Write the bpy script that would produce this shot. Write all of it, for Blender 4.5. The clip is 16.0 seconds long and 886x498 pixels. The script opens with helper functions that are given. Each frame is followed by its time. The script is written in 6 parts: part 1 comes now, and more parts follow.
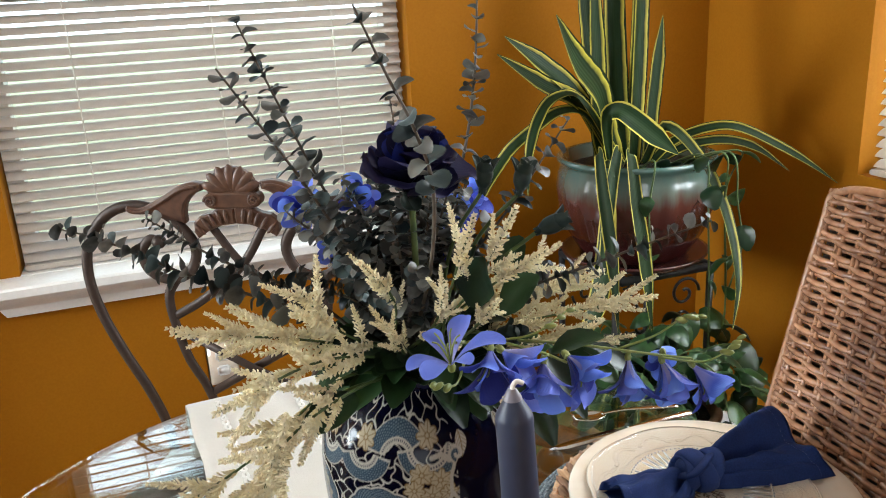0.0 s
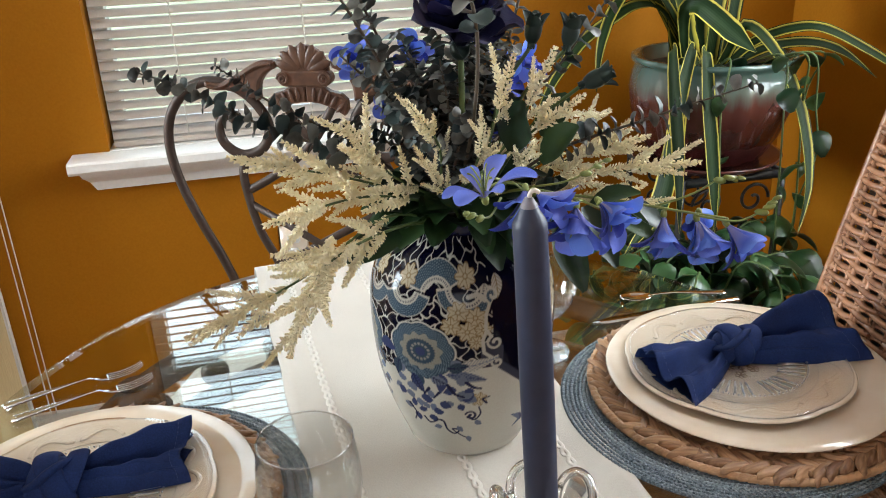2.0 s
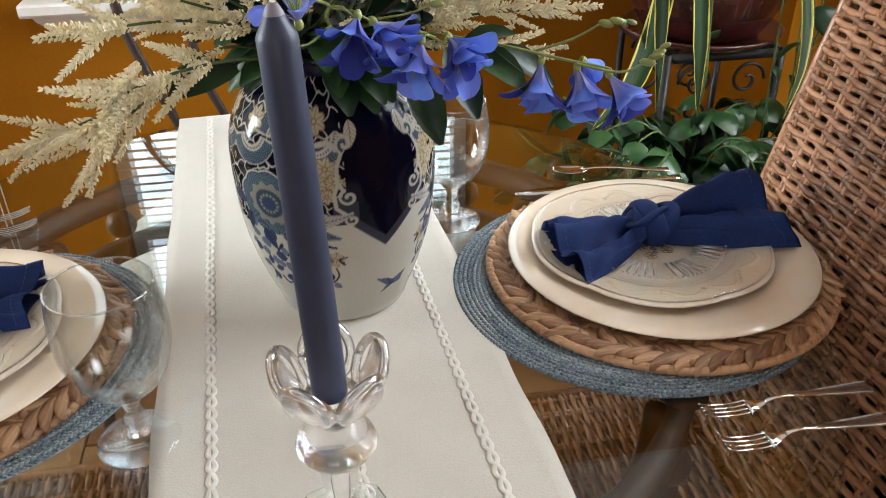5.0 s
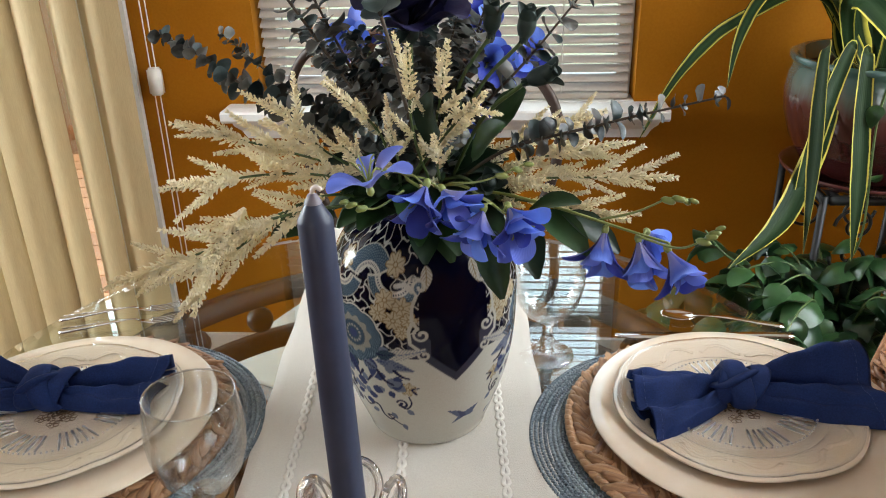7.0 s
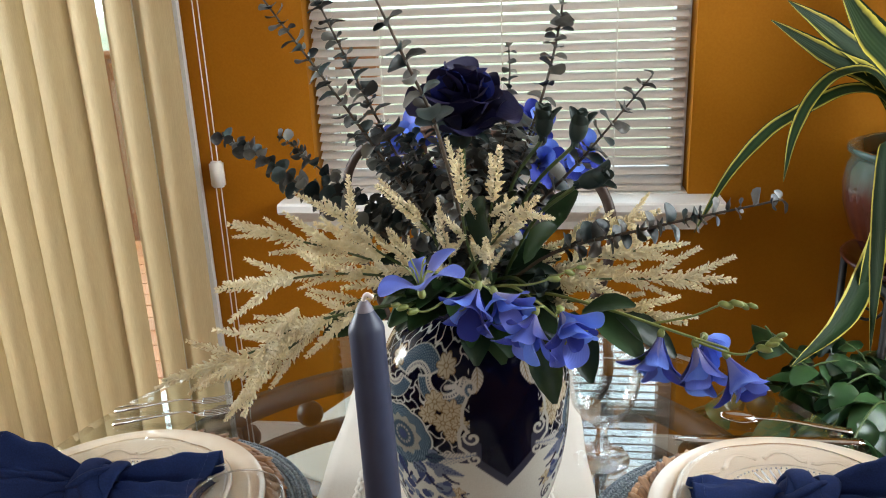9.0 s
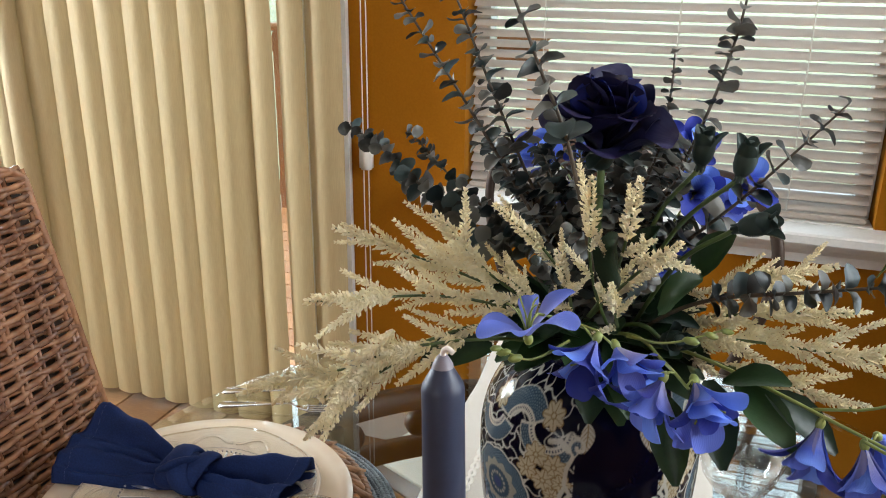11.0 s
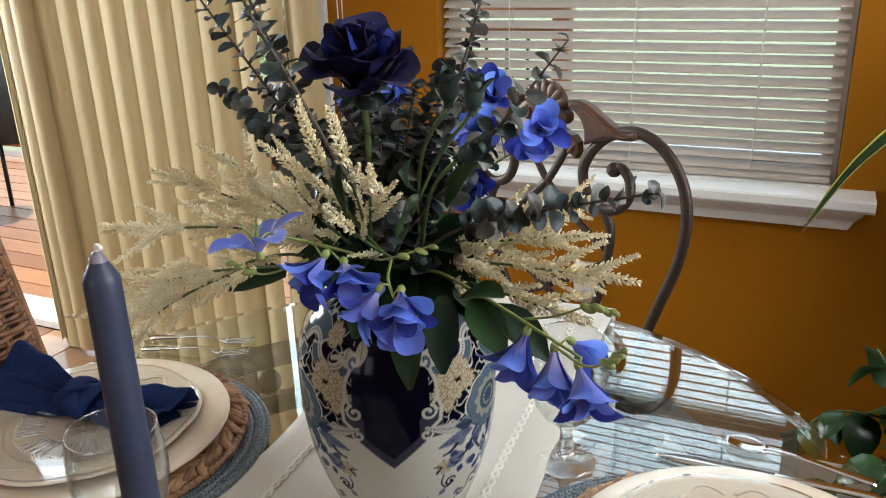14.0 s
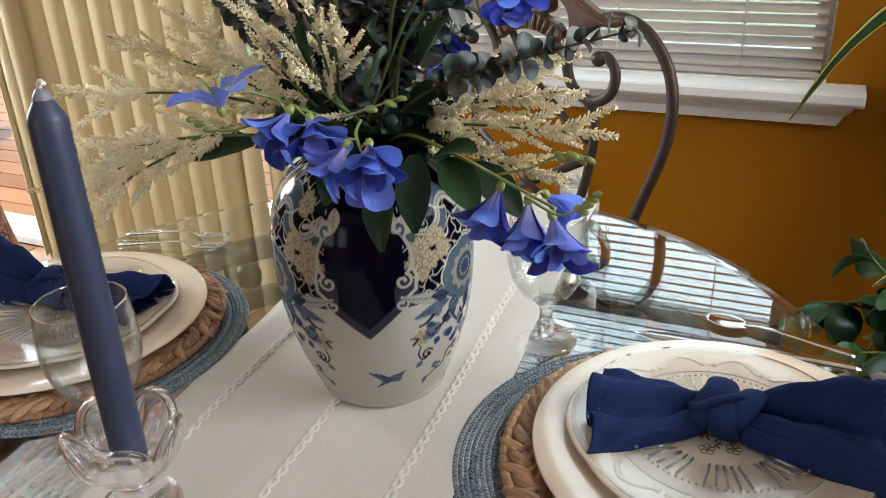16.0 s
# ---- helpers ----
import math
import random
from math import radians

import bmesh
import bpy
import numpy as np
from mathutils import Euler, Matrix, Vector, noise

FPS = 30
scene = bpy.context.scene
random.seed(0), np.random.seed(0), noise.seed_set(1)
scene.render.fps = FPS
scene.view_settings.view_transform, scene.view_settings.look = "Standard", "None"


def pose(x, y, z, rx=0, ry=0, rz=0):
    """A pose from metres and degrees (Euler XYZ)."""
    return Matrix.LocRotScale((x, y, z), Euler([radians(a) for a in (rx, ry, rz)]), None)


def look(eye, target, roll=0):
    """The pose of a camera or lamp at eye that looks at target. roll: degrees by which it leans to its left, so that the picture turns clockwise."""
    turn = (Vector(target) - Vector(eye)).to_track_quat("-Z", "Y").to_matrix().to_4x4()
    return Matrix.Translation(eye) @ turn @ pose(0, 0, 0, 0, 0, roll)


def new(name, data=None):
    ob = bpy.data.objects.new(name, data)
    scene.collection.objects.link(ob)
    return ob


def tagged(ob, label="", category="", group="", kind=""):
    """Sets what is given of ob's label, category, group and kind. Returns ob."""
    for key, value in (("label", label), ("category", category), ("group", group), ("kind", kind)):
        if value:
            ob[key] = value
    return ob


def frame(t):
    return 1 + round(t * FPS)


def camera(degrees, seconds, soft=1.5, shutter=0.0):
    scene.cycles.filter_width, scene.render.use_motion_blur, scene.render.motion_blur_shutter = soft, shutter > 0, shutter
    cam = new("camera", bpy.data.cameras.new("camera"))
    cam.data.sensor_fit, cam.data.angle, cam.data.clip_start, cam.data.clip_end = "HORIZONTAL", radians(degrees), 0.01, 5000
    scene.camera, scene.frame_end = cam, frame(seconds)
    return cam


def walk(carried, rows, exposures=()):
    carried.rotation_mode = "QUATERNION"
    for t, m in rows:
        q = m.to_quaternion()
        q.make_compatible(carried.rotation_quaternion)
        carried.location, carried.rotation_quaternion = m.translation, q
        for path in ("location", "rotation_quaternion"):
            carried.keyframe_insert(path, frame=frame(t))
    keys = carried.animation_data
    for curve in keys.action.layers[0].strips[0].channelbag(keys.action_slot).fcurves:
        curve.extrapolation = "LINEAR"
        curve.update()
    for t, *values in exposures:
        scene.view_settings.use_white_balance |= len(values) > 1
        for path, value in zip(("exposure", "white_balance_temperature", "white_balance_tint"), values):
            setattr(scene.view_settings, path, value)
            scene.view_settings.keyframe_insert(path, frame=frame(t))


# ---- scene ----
cam = camera(57.44, 16.0, soft=1.0)
PATH = [
    (0, 0.0295, -0.0203, 1.3508, -20.118, -17.744, 2.887),
    (0.5, 0.0337, -0.0633, 1.3377, -16.393, -18.913, 2.347),
    (1, 0.0308, -0.0731, 1.3203, -14.629, -20.279, 2.138),
    (1.5, 0.0302, -0.0788, 1.3065, -14.014, -21.649, 2.095),
    (2, 0.0406, -0.0855, 1.2996, -13.949, -23.091, 2.131),
    (2.5, 0.0514, -0.0874, 1.2895, -14.220, -24.652, 2.097),
    (3, 0.0622, -0.0967, 1.2765, -14.760, -26.664, 2.084),
    (3.5, 0.0760, -0.0763, 1.2567, -15.591, -29.294, 1.835),
    (3.7, 0.0840, -0.0590, 1.2472, -15.783, -30.438, 1.771),
    (5.8, 0.2848, -0.0750, 1.2350, -3.539, -31.230, 0.129),
    (6, 0.2936, -0.0835, 1.2553, -1.788, -30.348, 0.317),
    (6.5, 0.3091, -0.0917, 1.2823, 1.626, -27.418, 0.863),
    (7, 0.3146, -0.0914, 1.3026, 3.836, -24.593, 1.330),
    (7.5, 0.3152, -0.0917, 1.3134, 5.051, -22.137, 1.630),
    (8, 0.3204, -0.0956, 1.3179, 5.956, -20.079, 1.872),
    (8.5, 0.3196, -0.1038, 1.3173, 6.657, -18.878, 2.075),
    (9, 0.3146, -0.0841, 1.3144, 7.419, -18.414, 2.249),
    (9.5, 0.3186, -0.0367, 1.3115, 9.033, -18.044, 2.217),
    (10, 0.2914, 0.0077, 1.3205, 12.074, -18.488, 2.012),
    (10.2, 0.2718, 0.0155, 1.3145, 13.222, -18.459, 1.020),
    (12.3, 0.4904, 0.0161, 1.3144, 28.023, -19.729, 1.416),
    (12.5, 0.5091, 0.0184, 1.3122, 28.008, -19.449, 1.652),
    (13, 0.5367, 0.0268, 1.3092, 27.085, -19.394, 1.641),
    (13.5, 0.5604, 0.0299, 1.3004, 25.810, -19.686, 1.576),
    (14, 0.5843, 0.0354, 1.2932, 24.468, -20.126, 1.774),
    (14.5, 0.6018, 0.0423, 1.2788, 23.835, -21.131, 1.756),
    (15, 0.6009, 0.0435, 1.2626, 23.557, -22.413, 1.825),
    (15.5, 0.5981, 0.0421, 1.2481, 23.447, -23.968, 2.037),
    (16, 0.5962, 0.0396, 1.2369, 23.584, -25.420, 2.158),
]
EXPOSURES = [(0.0, 0.45), (3.5, 0.52), (7.0, 0.43), (10.0, 0.34), (12.5, 0.23), (14.0, 0.12), (16.0, 0.16)]
walk(cam, [(t, pose(x, y, z, 90 + pitch, roll, yaw)) for t, x, y, z, yaw, pitch, roll in PATH], EXPOSURES)

# ---- world, sun, large lights ----
SUN_UP, SUN_TURN = 55.0, 262.0
world = bpy.data.worlds.new("sky")
scene.world = world
world.use_nodes = True
wn = world.node_tree.nodes
sky = wn.new("ShaderNodeTexSky")
sky.sky_type, sky.sun_disc = "NISHITA", False
sky.sun_elevation, sky.sun_rotation = radians(SUN_UP), radians(SUN_TURN)
world.node_tree.links.new(sky.outputs[0], wn["Background"].inputs[0])
wn["Background"].inputs[1].default_value = 0.14


def lamp(name, kind, m, energy, color=(1, 1, 1), size=0.1, size_y=None):
    data = bpy.data.lights.new(name, kind)
    data.energy, data.color = energy, color
    if kind == "AREA":
        data.shape, data.size, data.size_y = "RECTANGLE", size, size_y or size
    if kind == "SUN":
        data.angle = radians(size)
    ob = new(name, data)
    ob.matrix_world = m
    return ob


sun_way = Vector((math.sin(radians(SUN_TURN)) * math.cos(radians(SUN_UP)), math.cos(radians(SUN_TURN)) * math.cos(radians(SUN_UP)), math.sin(radians(SUN_UP))))
lamp("sun", "SUN", look(sun_way * 20, (0, 0, 0)), 4.5, (1, 0.95, 0.88), 1.0)
# daylight in the door and side window; back and west lamps are added fill
lamp("door_daylight", "AREA", look((-1.6, 2.13, 1.05), (-1.4, 0, 0.95)), 14, (0.90, 0.96, 1), 1.8, 1.9)
lamp("side_window_daylight", "AREA", look((1.66, 0.66, 1.5), (0, 0.55, 1.0)), 64, (0.87, 0.945, 1), 1.2, 1.1)
# no source seen here: two fill lamps that brighten the room from behind and west
lamp("back_window_daylight", "AREA", look((-0.6, -2.85, 1.5), (0.3, 0.6, 0.7)), 16, (0.93, 0.96, 1), 1.7, 1.3)
lamp("west_window_daylight", "AREA", look((-3.26, 1.42, 1.5), (1.4, 1.2, 1.0)), 130, (0.82, 0.93, 1), 0.8, 1.1)

# ---- materials ----
def shader(name):
    m = bpy.data.materials.new(name)
    m.use_nodes = True
    return m, m.node_tree.nodes, m.node_tree.links, m.node_tree.nodes["Principled BSDF"]


def ramp_node(n, stops):
    r = n.new("ShaderNodeValToRGB")
    e = r.color_ramp.elements
    e[0].position, e[0].color = stops[0][0], (*stops[0][1], 1)
    e[1].position, e[1].color = stops[-1][0], (*stops[-1][1], 1)
    for p, c in stops[1:-1]:
        k = e.new(p)
        k.color = (*c, 1)
    return r


def surface(name, dark, light, rough=0.5, metal=0.0, scale=8.0, fine=60.0, bump=0.1, depth=0.002, stretch=(1, 1, 1), vary=0.0, coat=0.0, sheen=0.0, through_light=0.0, spec=0.5):
    """A mottled surface at two scales, with fine relief; vary: how far single pieces differ."""
    m, n, l, p = shader(name)
    co = n.new("ShaderNodeTexCoord")
    mp = n.new("ShaderNodeMapping")
    mp.inputs["Scale"].default_value = stretch
    l.new(co.outputs["Object"], mp.inputs[0])
    a, b = n.new("ShaderNodeTexNoise"), n.new("ShaderNodeTexNoise")
    a.inputs["Scale"].default_value, b.inputs["Scale"].default_value = scale, fine
    a.inputs["Detail"].default_value = b.inputs["Detail"].default_value = 4
    l.new(mp.outputs[0], a.inputs["Vector"]), l.new(mp.outputs[0], b.inputs["Vector"])
    mix = n.new("ShaderNodeMath")
    mix.operation = "ADD"
    half = n.new("ShaderNodeMath")
    half.operation = "MULTIPLY"
    half.inputs[1].default_value = 0.5
    l.new(a.outputs[0], mix.inputs[0]), l.new(b.outputs[0], mix.inputs[1]), l.new(mix.outputs[0], half.inputs[0])
    value = half.outputs[0]
    if vary:
        info = n.new("ShaderNodeObjectInfo")
        k = n.new("ShaderNodeMath")
        k.operation = "MULTIPLY_ADD"
        k.inputs[1].default_value, k.inputs[2].default_value = vary, -vary / 2
        l.new(info.outputs["Random"], k.inputs[0])
        s = n.new("ShaderNodeMath")
        s.operation = "ADD"
        l.new(value, s.inputs[0]), l.new(k.outputs[0], s.inputs[1])
        value = s.outputs[0]
    r = ramp_node(n, [(0.3, dark), (0.7, light)])
    l.new(value, r.inputs[0])
    l.new(r.outputs[0], p.inputs["Base Color"])
    p.inputs["Roughness"].default_value, p.inputs["Metallic"].default_value = rough, metal
    p.inputs["Coat Weight"].default_value, p.inputs["Sheen Weight"].default_value = coat, sheen
    p.inputs["Specular IOR Level"].default_value = spec
    bp = n.new("ShaderNodeBump")
    bp.inputs["Strength"].default_value, bp.inputs["Distance"].default_value = bump, depth
    l.new(b.outputs[0], bp.inputs["Height"]), l.new(bp.outputs[0], p.inputs["Normal"])
    if through_light:
        t = n.new("ShaderNodeBsdfTranslucent")
        l.new(r.outputs[0], t.inputs[0])
        ms = n.new("ShaderNodeMixShader")
        ms.inputs[0].default_value = through_light
        l.new(p.outputs[0], ms.inputs[1]), l.new(t.outputs[0], ms.inputs[2])
        l.new(ms.outputs[0], n["Material Output"].inputs[0])
    return m


def clear_glass(name, tint=(1, 1, 1), ior=1.5, rough=0.0):
    m, n, l, p = shader(name)
    p.inputs["Base Color"].default_value = (*tint, 1)
    p.inputs["Roughness"].default_value, p.inputs["IOR"].default_value = rough, ior
    p.inputs["Transmission Weight"].default_value = 1
    return m


def pane_glass(name, tint=(0.96, 0.99, 0.98), gain=1.0, gloss=0.0, power=4.5):
    """Thin clear glass: see-through, with a mirror gloss that grows towards grazing."""
    m, n, l, p = shader(name)
    n.remove(p)
    t, g, w, x = n.new("ShaderNodeBsdfTransparent"), n.new("ShaderNodeBsdfGlossy"), n.new("ShaderNodeLayerWeight"), n.new("ShaderNodeMixShader")
    t.inputs[0].default_value, g.inputs["Roughness"].default_value = (*tint, 1), gloss
    w.inputs[0].default_value = 0.5
    a, b = n.new("ShaderNodeMath"), n.new("ShaderNodeMath")
    a.operation, b.operation = "POWER", "MULTIPLY_ADD"
    a.inputs[1].default_value, b.inputs[1].default_value, b.inputs[2].default_value = power, 0.95 * gain, 0.045 * gain
    l.new(w.outputs["Facing"], a.inputs[0]), l.new(a.outputs[0], b.inputs[0]), l.new(b.outputs[0], x.inputs[0])
    l.new(t.outputs[0], x.inputs[1]), l.new(g.outputs[0], x.inputs[2])
    l.new(x.outputs[0], n["Material Output"].inputs[0])
    return m


def cut_glass(name, share=0.5):
    """Solid glass that bends part of what is seen through it and passes the rest straight."""
    m, n, l, p = shader(name)
    p.inputs["Base Color"].default_value = (0.985, 0.99, 0.985, 1)
    p.inputs["Roughness"].default_value, p.inputs["IOR"].default_value, p.inputs["Transmission Weight"].default_value = 0.0, 1.5, 1
    t, x = n.new("ShaderNodeBsdfTransparent"), n.new("ShaderNodeMixShader")
    x.inputs[0].default_value = share
    l.new(p.outputs[0], x.inputs[1]), l.new(t.outputs[0], x.inputs[2]), l.new(x.outputs[0], n["Material Output"].inputs[0])
    return m


def margin_leaf(name, mid, mid2, edge, at=0.8, rough=0.35):
    """A leaf with a pale margin and cross-banding, by its own u (across) and v (along)."""
    m, n, l, p = shader(name)
    co, sep = n.new("ShaderNodeTexCoord"), n.new("ShaderNodeSeparateXYZ")
    l.new(co.outputs["UV"], sep.inputs[0])
    a = n.new("ShaderNodeMath")
    a.operation = "MULTIPLY_ADD"
    a.inputs[1].default_value, a.inputs[2].default_value = 2, -1
    b = n.new("ShaderNodeMath")
    b.operation = "ABSOLUTE"
    nz = n.new("ShaderNodeTexNoise")
    nz.inputs["Scale"].default_value, nz.inputs["Detail"].default_value = 25, 3
    l.new(co.outputs["Object"], nz.inputs["Vector"])
    c = n.new("ShaderNodeMath")
    c.operation = "MULTIPLY_ADD"
    c.inputs[1].default_value = 0.25
    l.new(sep.outputs[0], a.inputs[0]), l.new(a.outputs[0], b.inputs[0]), l.new(nz.outputs[0], c.inputs[0]), l.new(b.outputs[0], c.inputs[2])
    r = ramp_node(n, [(0.1, mid2), (at - 0.25, mid), (at + 0.08, mid), (at + 0.14, edge)])
    l.new(c.outputs[0], r.inputs[0]), l.new(r.outputs[0], p.inputs["Base Color"])
    p.inputs["Specular IOR Level"].default_value = 0.16
    p.inputs["Roughness"].default_value = rough
    w = n.new("ShaderNodeTexWave")
    w.inputs["Scale"].default_value = 3
    w.bands_direction = "X"
    l.new(co.outputs["UV"], w.inputs["Vector"])
    bp = n.new("ShaderNodeBump")
    bp.inputs["Strength"].default_value, bp.inputs["Distance"].default_value = 0.15, 0.002
    l.new(w.outputs[0], bp.inputs["Height"]), l.new(bp.outputs[0], p.inputs["Normal"])
    t = n.new("ShaderNodeBsdfTranslucent")
    l.new(r.outputs[0], t.inputs[0])
    ms = n.new("ShaderNodeMixShader")
    ms.inputs[0].default_value = 0.12
    l.new(p.outputs[0], ms.inputs[1]), l.new(t.outputs[0], ms.inputs[2]), l.new(ms.outputs[0], n["Material Output"].inputs[0])
    return m


def petal_paint(name, root, mid, tip, rough=0.55, through_light=0.25, vary=0.25, sheen=0.1, veins=0.18):
    """Cloth petal coloured along its length (v)."""
    m, n, l, p = shader(name)
    co, sep = n.new("ShaderNodeTexCoord"), n.new("ShaderNodeSeparateXYZ")
    l.new(co.outputs["UV"], sep.inputs[0])
    nz = n.new("ShaderNodeTexNoise")
    nz.inputs["Scale"].default_value = 60
    l.new(co.outputs["Object"], nz.inputs["Vector"])
    k = n.new("ShaderNodeMath")
    k.operation = "MULTIPLY_ADD"
    k.inputs[1].default_value = 0.3
    l.new(nz.outputs[0], k.inputs[0]), l.new(sep.outputs[1], k.inputs[2])
    info, k2 = n.new("ShaderNodeObjectInfo"), n.new("ShaderNodeMath")
    k2.operation = "MULTIPLY_ADD"
    k2.inputs[1].default_value = vary
    l.new(info.outputs["Random"], k2.inputs[0]), l.new(k.outputs[0], k2.inputs[2])
    r = ramp_node(n, [(0.2, root), (0.6, mid), (1.0, tip)])
    l.new(k2.outputs[0], r.inputs[0]), l.new(r.outputs[0], p.inputs["Base Color"])
    p.inputs["Roughness"].default_value, p.inputs["Sheen Weight"].default_value = rough, sheen
    p.inputs["Specular IOR Level"].default_value = 0.25
    w = n.new("ShaderNodeTexWave")
    w.inputs["Scale"].default_value, w.inputs["Distortion"].default_value = 5, 2
    l.new(co.outputs["UV"], w.inputs["Vector"])
    bp = n.new("ShaderNodeBump")
    bp.inputs["Strength"].default_value, bp.inputs["Distance"].default_value = veins, 0.001
    l.new(w.outputs[0], bp.inputs["Height"]), l.new(bp.outputs[0], p.inputs["Normal"])
    t = n.new("ShaderNodeBsdfTranslucent")
    l.new(r.outputs[0], t.inputs[0])
    ms = n.new("ShaderNodeMixShader")
    ms.inputs[0].default_value = through_light
    l.new(p.outputs[0], ms.inputs[1]), l.new(t.outputs[0], ms.inputs[2]), l.new(ms.outputs[0], n["Material Output"].inputs[0])
    return m


ORANGE = surface("ochre_wall_paint", (0.29, 0.104, 0.0045), (0.34, 0.127, 0.007), 0.6, scale=1.5, fine=180, bump=0.25, depth=0.001, spec=0.08)
WHITE = surface("white_gloss_paint", (0.68, 0.66, 0.62), (0.78, 0.76, 0.72), 0.35, scale=3, fine=120, bump=0.05)
CEIL = surface("ceiling_paint", (0.72, 0.7, 0.66), (0.8, 0.78, 0.74), 0.8, scale=2, fine=90, bump=0.3)
WOODFLOOR = surface("oak_floor", (0.13, 0.06, 0.025), (0.27, 0.14, 0.06), 0.35, scale=3, fine=30, stretch=(1, 9, 1), vary=0.4, coat=0.2)
# tan tint stands in for light bounced off the ochre walls
SLAT = surface("white_slat", (0.56, 0.49, 0.42), (0.64, 0.57, 0.50), 0.35, scale=6, fine=40, bump=0.03, through_light=0.26)
VANE = surface("cream_vane_fabric", (0.43, 0.32, 0.160), (0.54, 0.415, 0.215), 0.75, scale=5, fine=90, stretch=(6, 6, 0.35), bump=0.5, depth=0.001, through_light=0.10)
CORD = surface("white_cord", (0.7, 0.66, 0.58), (0.8, 0.76, 0.68), 0.6)
GLASS_TOP = pane_glass("table_glass", (0.93, 0.97, 0.955), 1.9)
GLASS_EDGE = clear_glass("green_glass_edge", (0.72, 0.93, 0.88), 1.5, 0.05)
WINDOW_GLASS = pane_glass("window_pane", (0.97, 0.985, 0.98))
CRYSTAL = cut_glass("lead_crystal", 0.22)
GOBLET = pane_glass("goblet_glass", (0.975, 0.985, 0.98), 0.85, 0.0, 2.4)
PRESSED = pane_glass("pressed_plate_glass", (0.985, 0.99, 0.99), 0.8, 0.06)
IRON = surface("bronze_iron", (0.026, 0.014, 0.009), (0.052, 0.030, 0.020), 0.5, metal=0.35, scale=12, fine=90, bump=0.3)
CARVED = surface("carved_brown_wood", (0.045, 0.017, 0.008), (0.115, 0.048, 0.022), 0.45, scale=14, fine=80, bump=0.35)
WICKER = surface("brown_wicker", (0.12, 0.048, 0.024), (0.40, 0.195, 0.10), 0.22, scale=14, fine=90, stretch=(1, 1, 1), vary=0.3, bump=0.4)
LINEN = surface("cream_linen", (0.46, 0.42, 0.36), (0.55, 0.51, 0.445), 0.85, scale=10, fine=700, bump=0.6, depth=0.0008, sheen=0.2)
BRAID_WHITE = surface("white_braid", (0.55, 0.515, 0.455), (0.66, 0.625, 0.565), 0.8, fine=400, bump=0.5, depth=0.0006)
BLUEMAT = surface("blue_grey_braid", (0.035, 0.055, 0.075), (0.38, 0.44, 0.47), 0.8, scale=330, fine=520, vary=0.2, bump=0.9, depth=0.002)
HYACINTH = surface("dried_hyacinth", (0.15, 0.065, 0.028), (0.48, 0.275, 0.14), 0.5, scale=60, fine=210, stretch=(0.16, 1.4, 1), vary=0.32, bump=0.5, depth=0.002)
# warm tint puts the ochre walls mirrored in the plates into the colour
STONEWARE = surface("cream_stoneware", (0.70, 0.56, 0.41), (0.79, 0.70, 0.58), 0.14, scale=6, fine=30, bump=0.01, coat=0.7)
GILT = surface("grey_line", (0.36, 0.32, 0.27), (0.46, 0.41, 0.35), 0.3)
RAYGLASS = pane_glass("fluted_glass", (0.98, 0.98, 0.98), 7.0, 0.3)
LIPGLASS = pane_glass("glass_lip", (0.97, 0.98, 0.98), 5.0)
PRINT = surface("brown_transfer", (0.12, 0.07, 0.03), (0.2, 0.12, 0.055), 0.5)
NAPKIN = surface("navy_napkin_cotton", (0.009, 0.018, 0.068), (0.018, 0.040, 0.150), 0.75, scale=22, fine=600, bump=0.5, depth=0.0007, spec=0.15)
STITCH = surface("navy_thread", (0.02, 0.035, 0.13), (0.04, 0.07, 0.2), 0.7)
STEEL = surface("stainless_steel", (0.55, 0.54, 0.52), (0.68, 0.67, 0.65), 0.12, metal=1.0, scale=20, fine=200, bump=0.02)
WAX = surface("slate_blue_wax", (0.024, 0.030, 0.056), (0.034, 0.042, 0.076), 0.45, scale=12, fine=70, bump=0.08, spec=0.4)
WAX_PALE = surface("pale_worn_wax", (0.12, 0.11, 0.14), (0.24, 0.22, 0.25), 0.5)
WICK = surface("white_wick", (0.7, 0.64, 0.58), (0.85, 0.8, 0.75), 0.8)
EUCA = surface("grey_green_leaf", (0.004, 0.011, 0.013), (0.050, 0.072, 0.070), 0.45, scale=14, fine=80, vary=0.85, bump=0.35, through_light=0.05, spec=0.4)
EUCA2 = surface("dusty_leaf", (0.022, 0.021, 0.018), (0.165, 0.165, 0.145), 0.48, scale=18, fine=80, vary=0.9, bump=0.3, through_light=0.08)
TWIG = surface("brown_twig", (0.04, 0.03, 0.02), (0.11, 0.08, 0.055), 0.7, fine=120, bump=0.4)
STEMGREEN = surface("green_stem", (0.025, 0.05, 0.014), (0.10, 0.15, 0.04), 0.5, fine=90)
PALESTEM = surface("pale_green_stem", (0.12, 0.155, 0.03), (0.27, 0.31, 0.09), 0.45, fine=80)
ASTILBE = surface("cream_floret", (0.86, 0.75, 0.48), (0.98, 0.94, 0.77), 0.75, scale=40, fine=240, bump=0.3, vary=0.15, through_light=0.35)
ASTILBE_TAN = surface("tan_floret", (0.76, 0.60, 0.28), (0.95, 0.85, 0.55), 0.75, scale=40, fine=240, bump=0.3, vary=0.15, through_light=0.35)
BLUE = petal_paint("blue_petal", (0.22, 0.22, 0.46), (0.065, 0.115, 0.53), (0.15, 0.27, 0.80), vary=0.5)
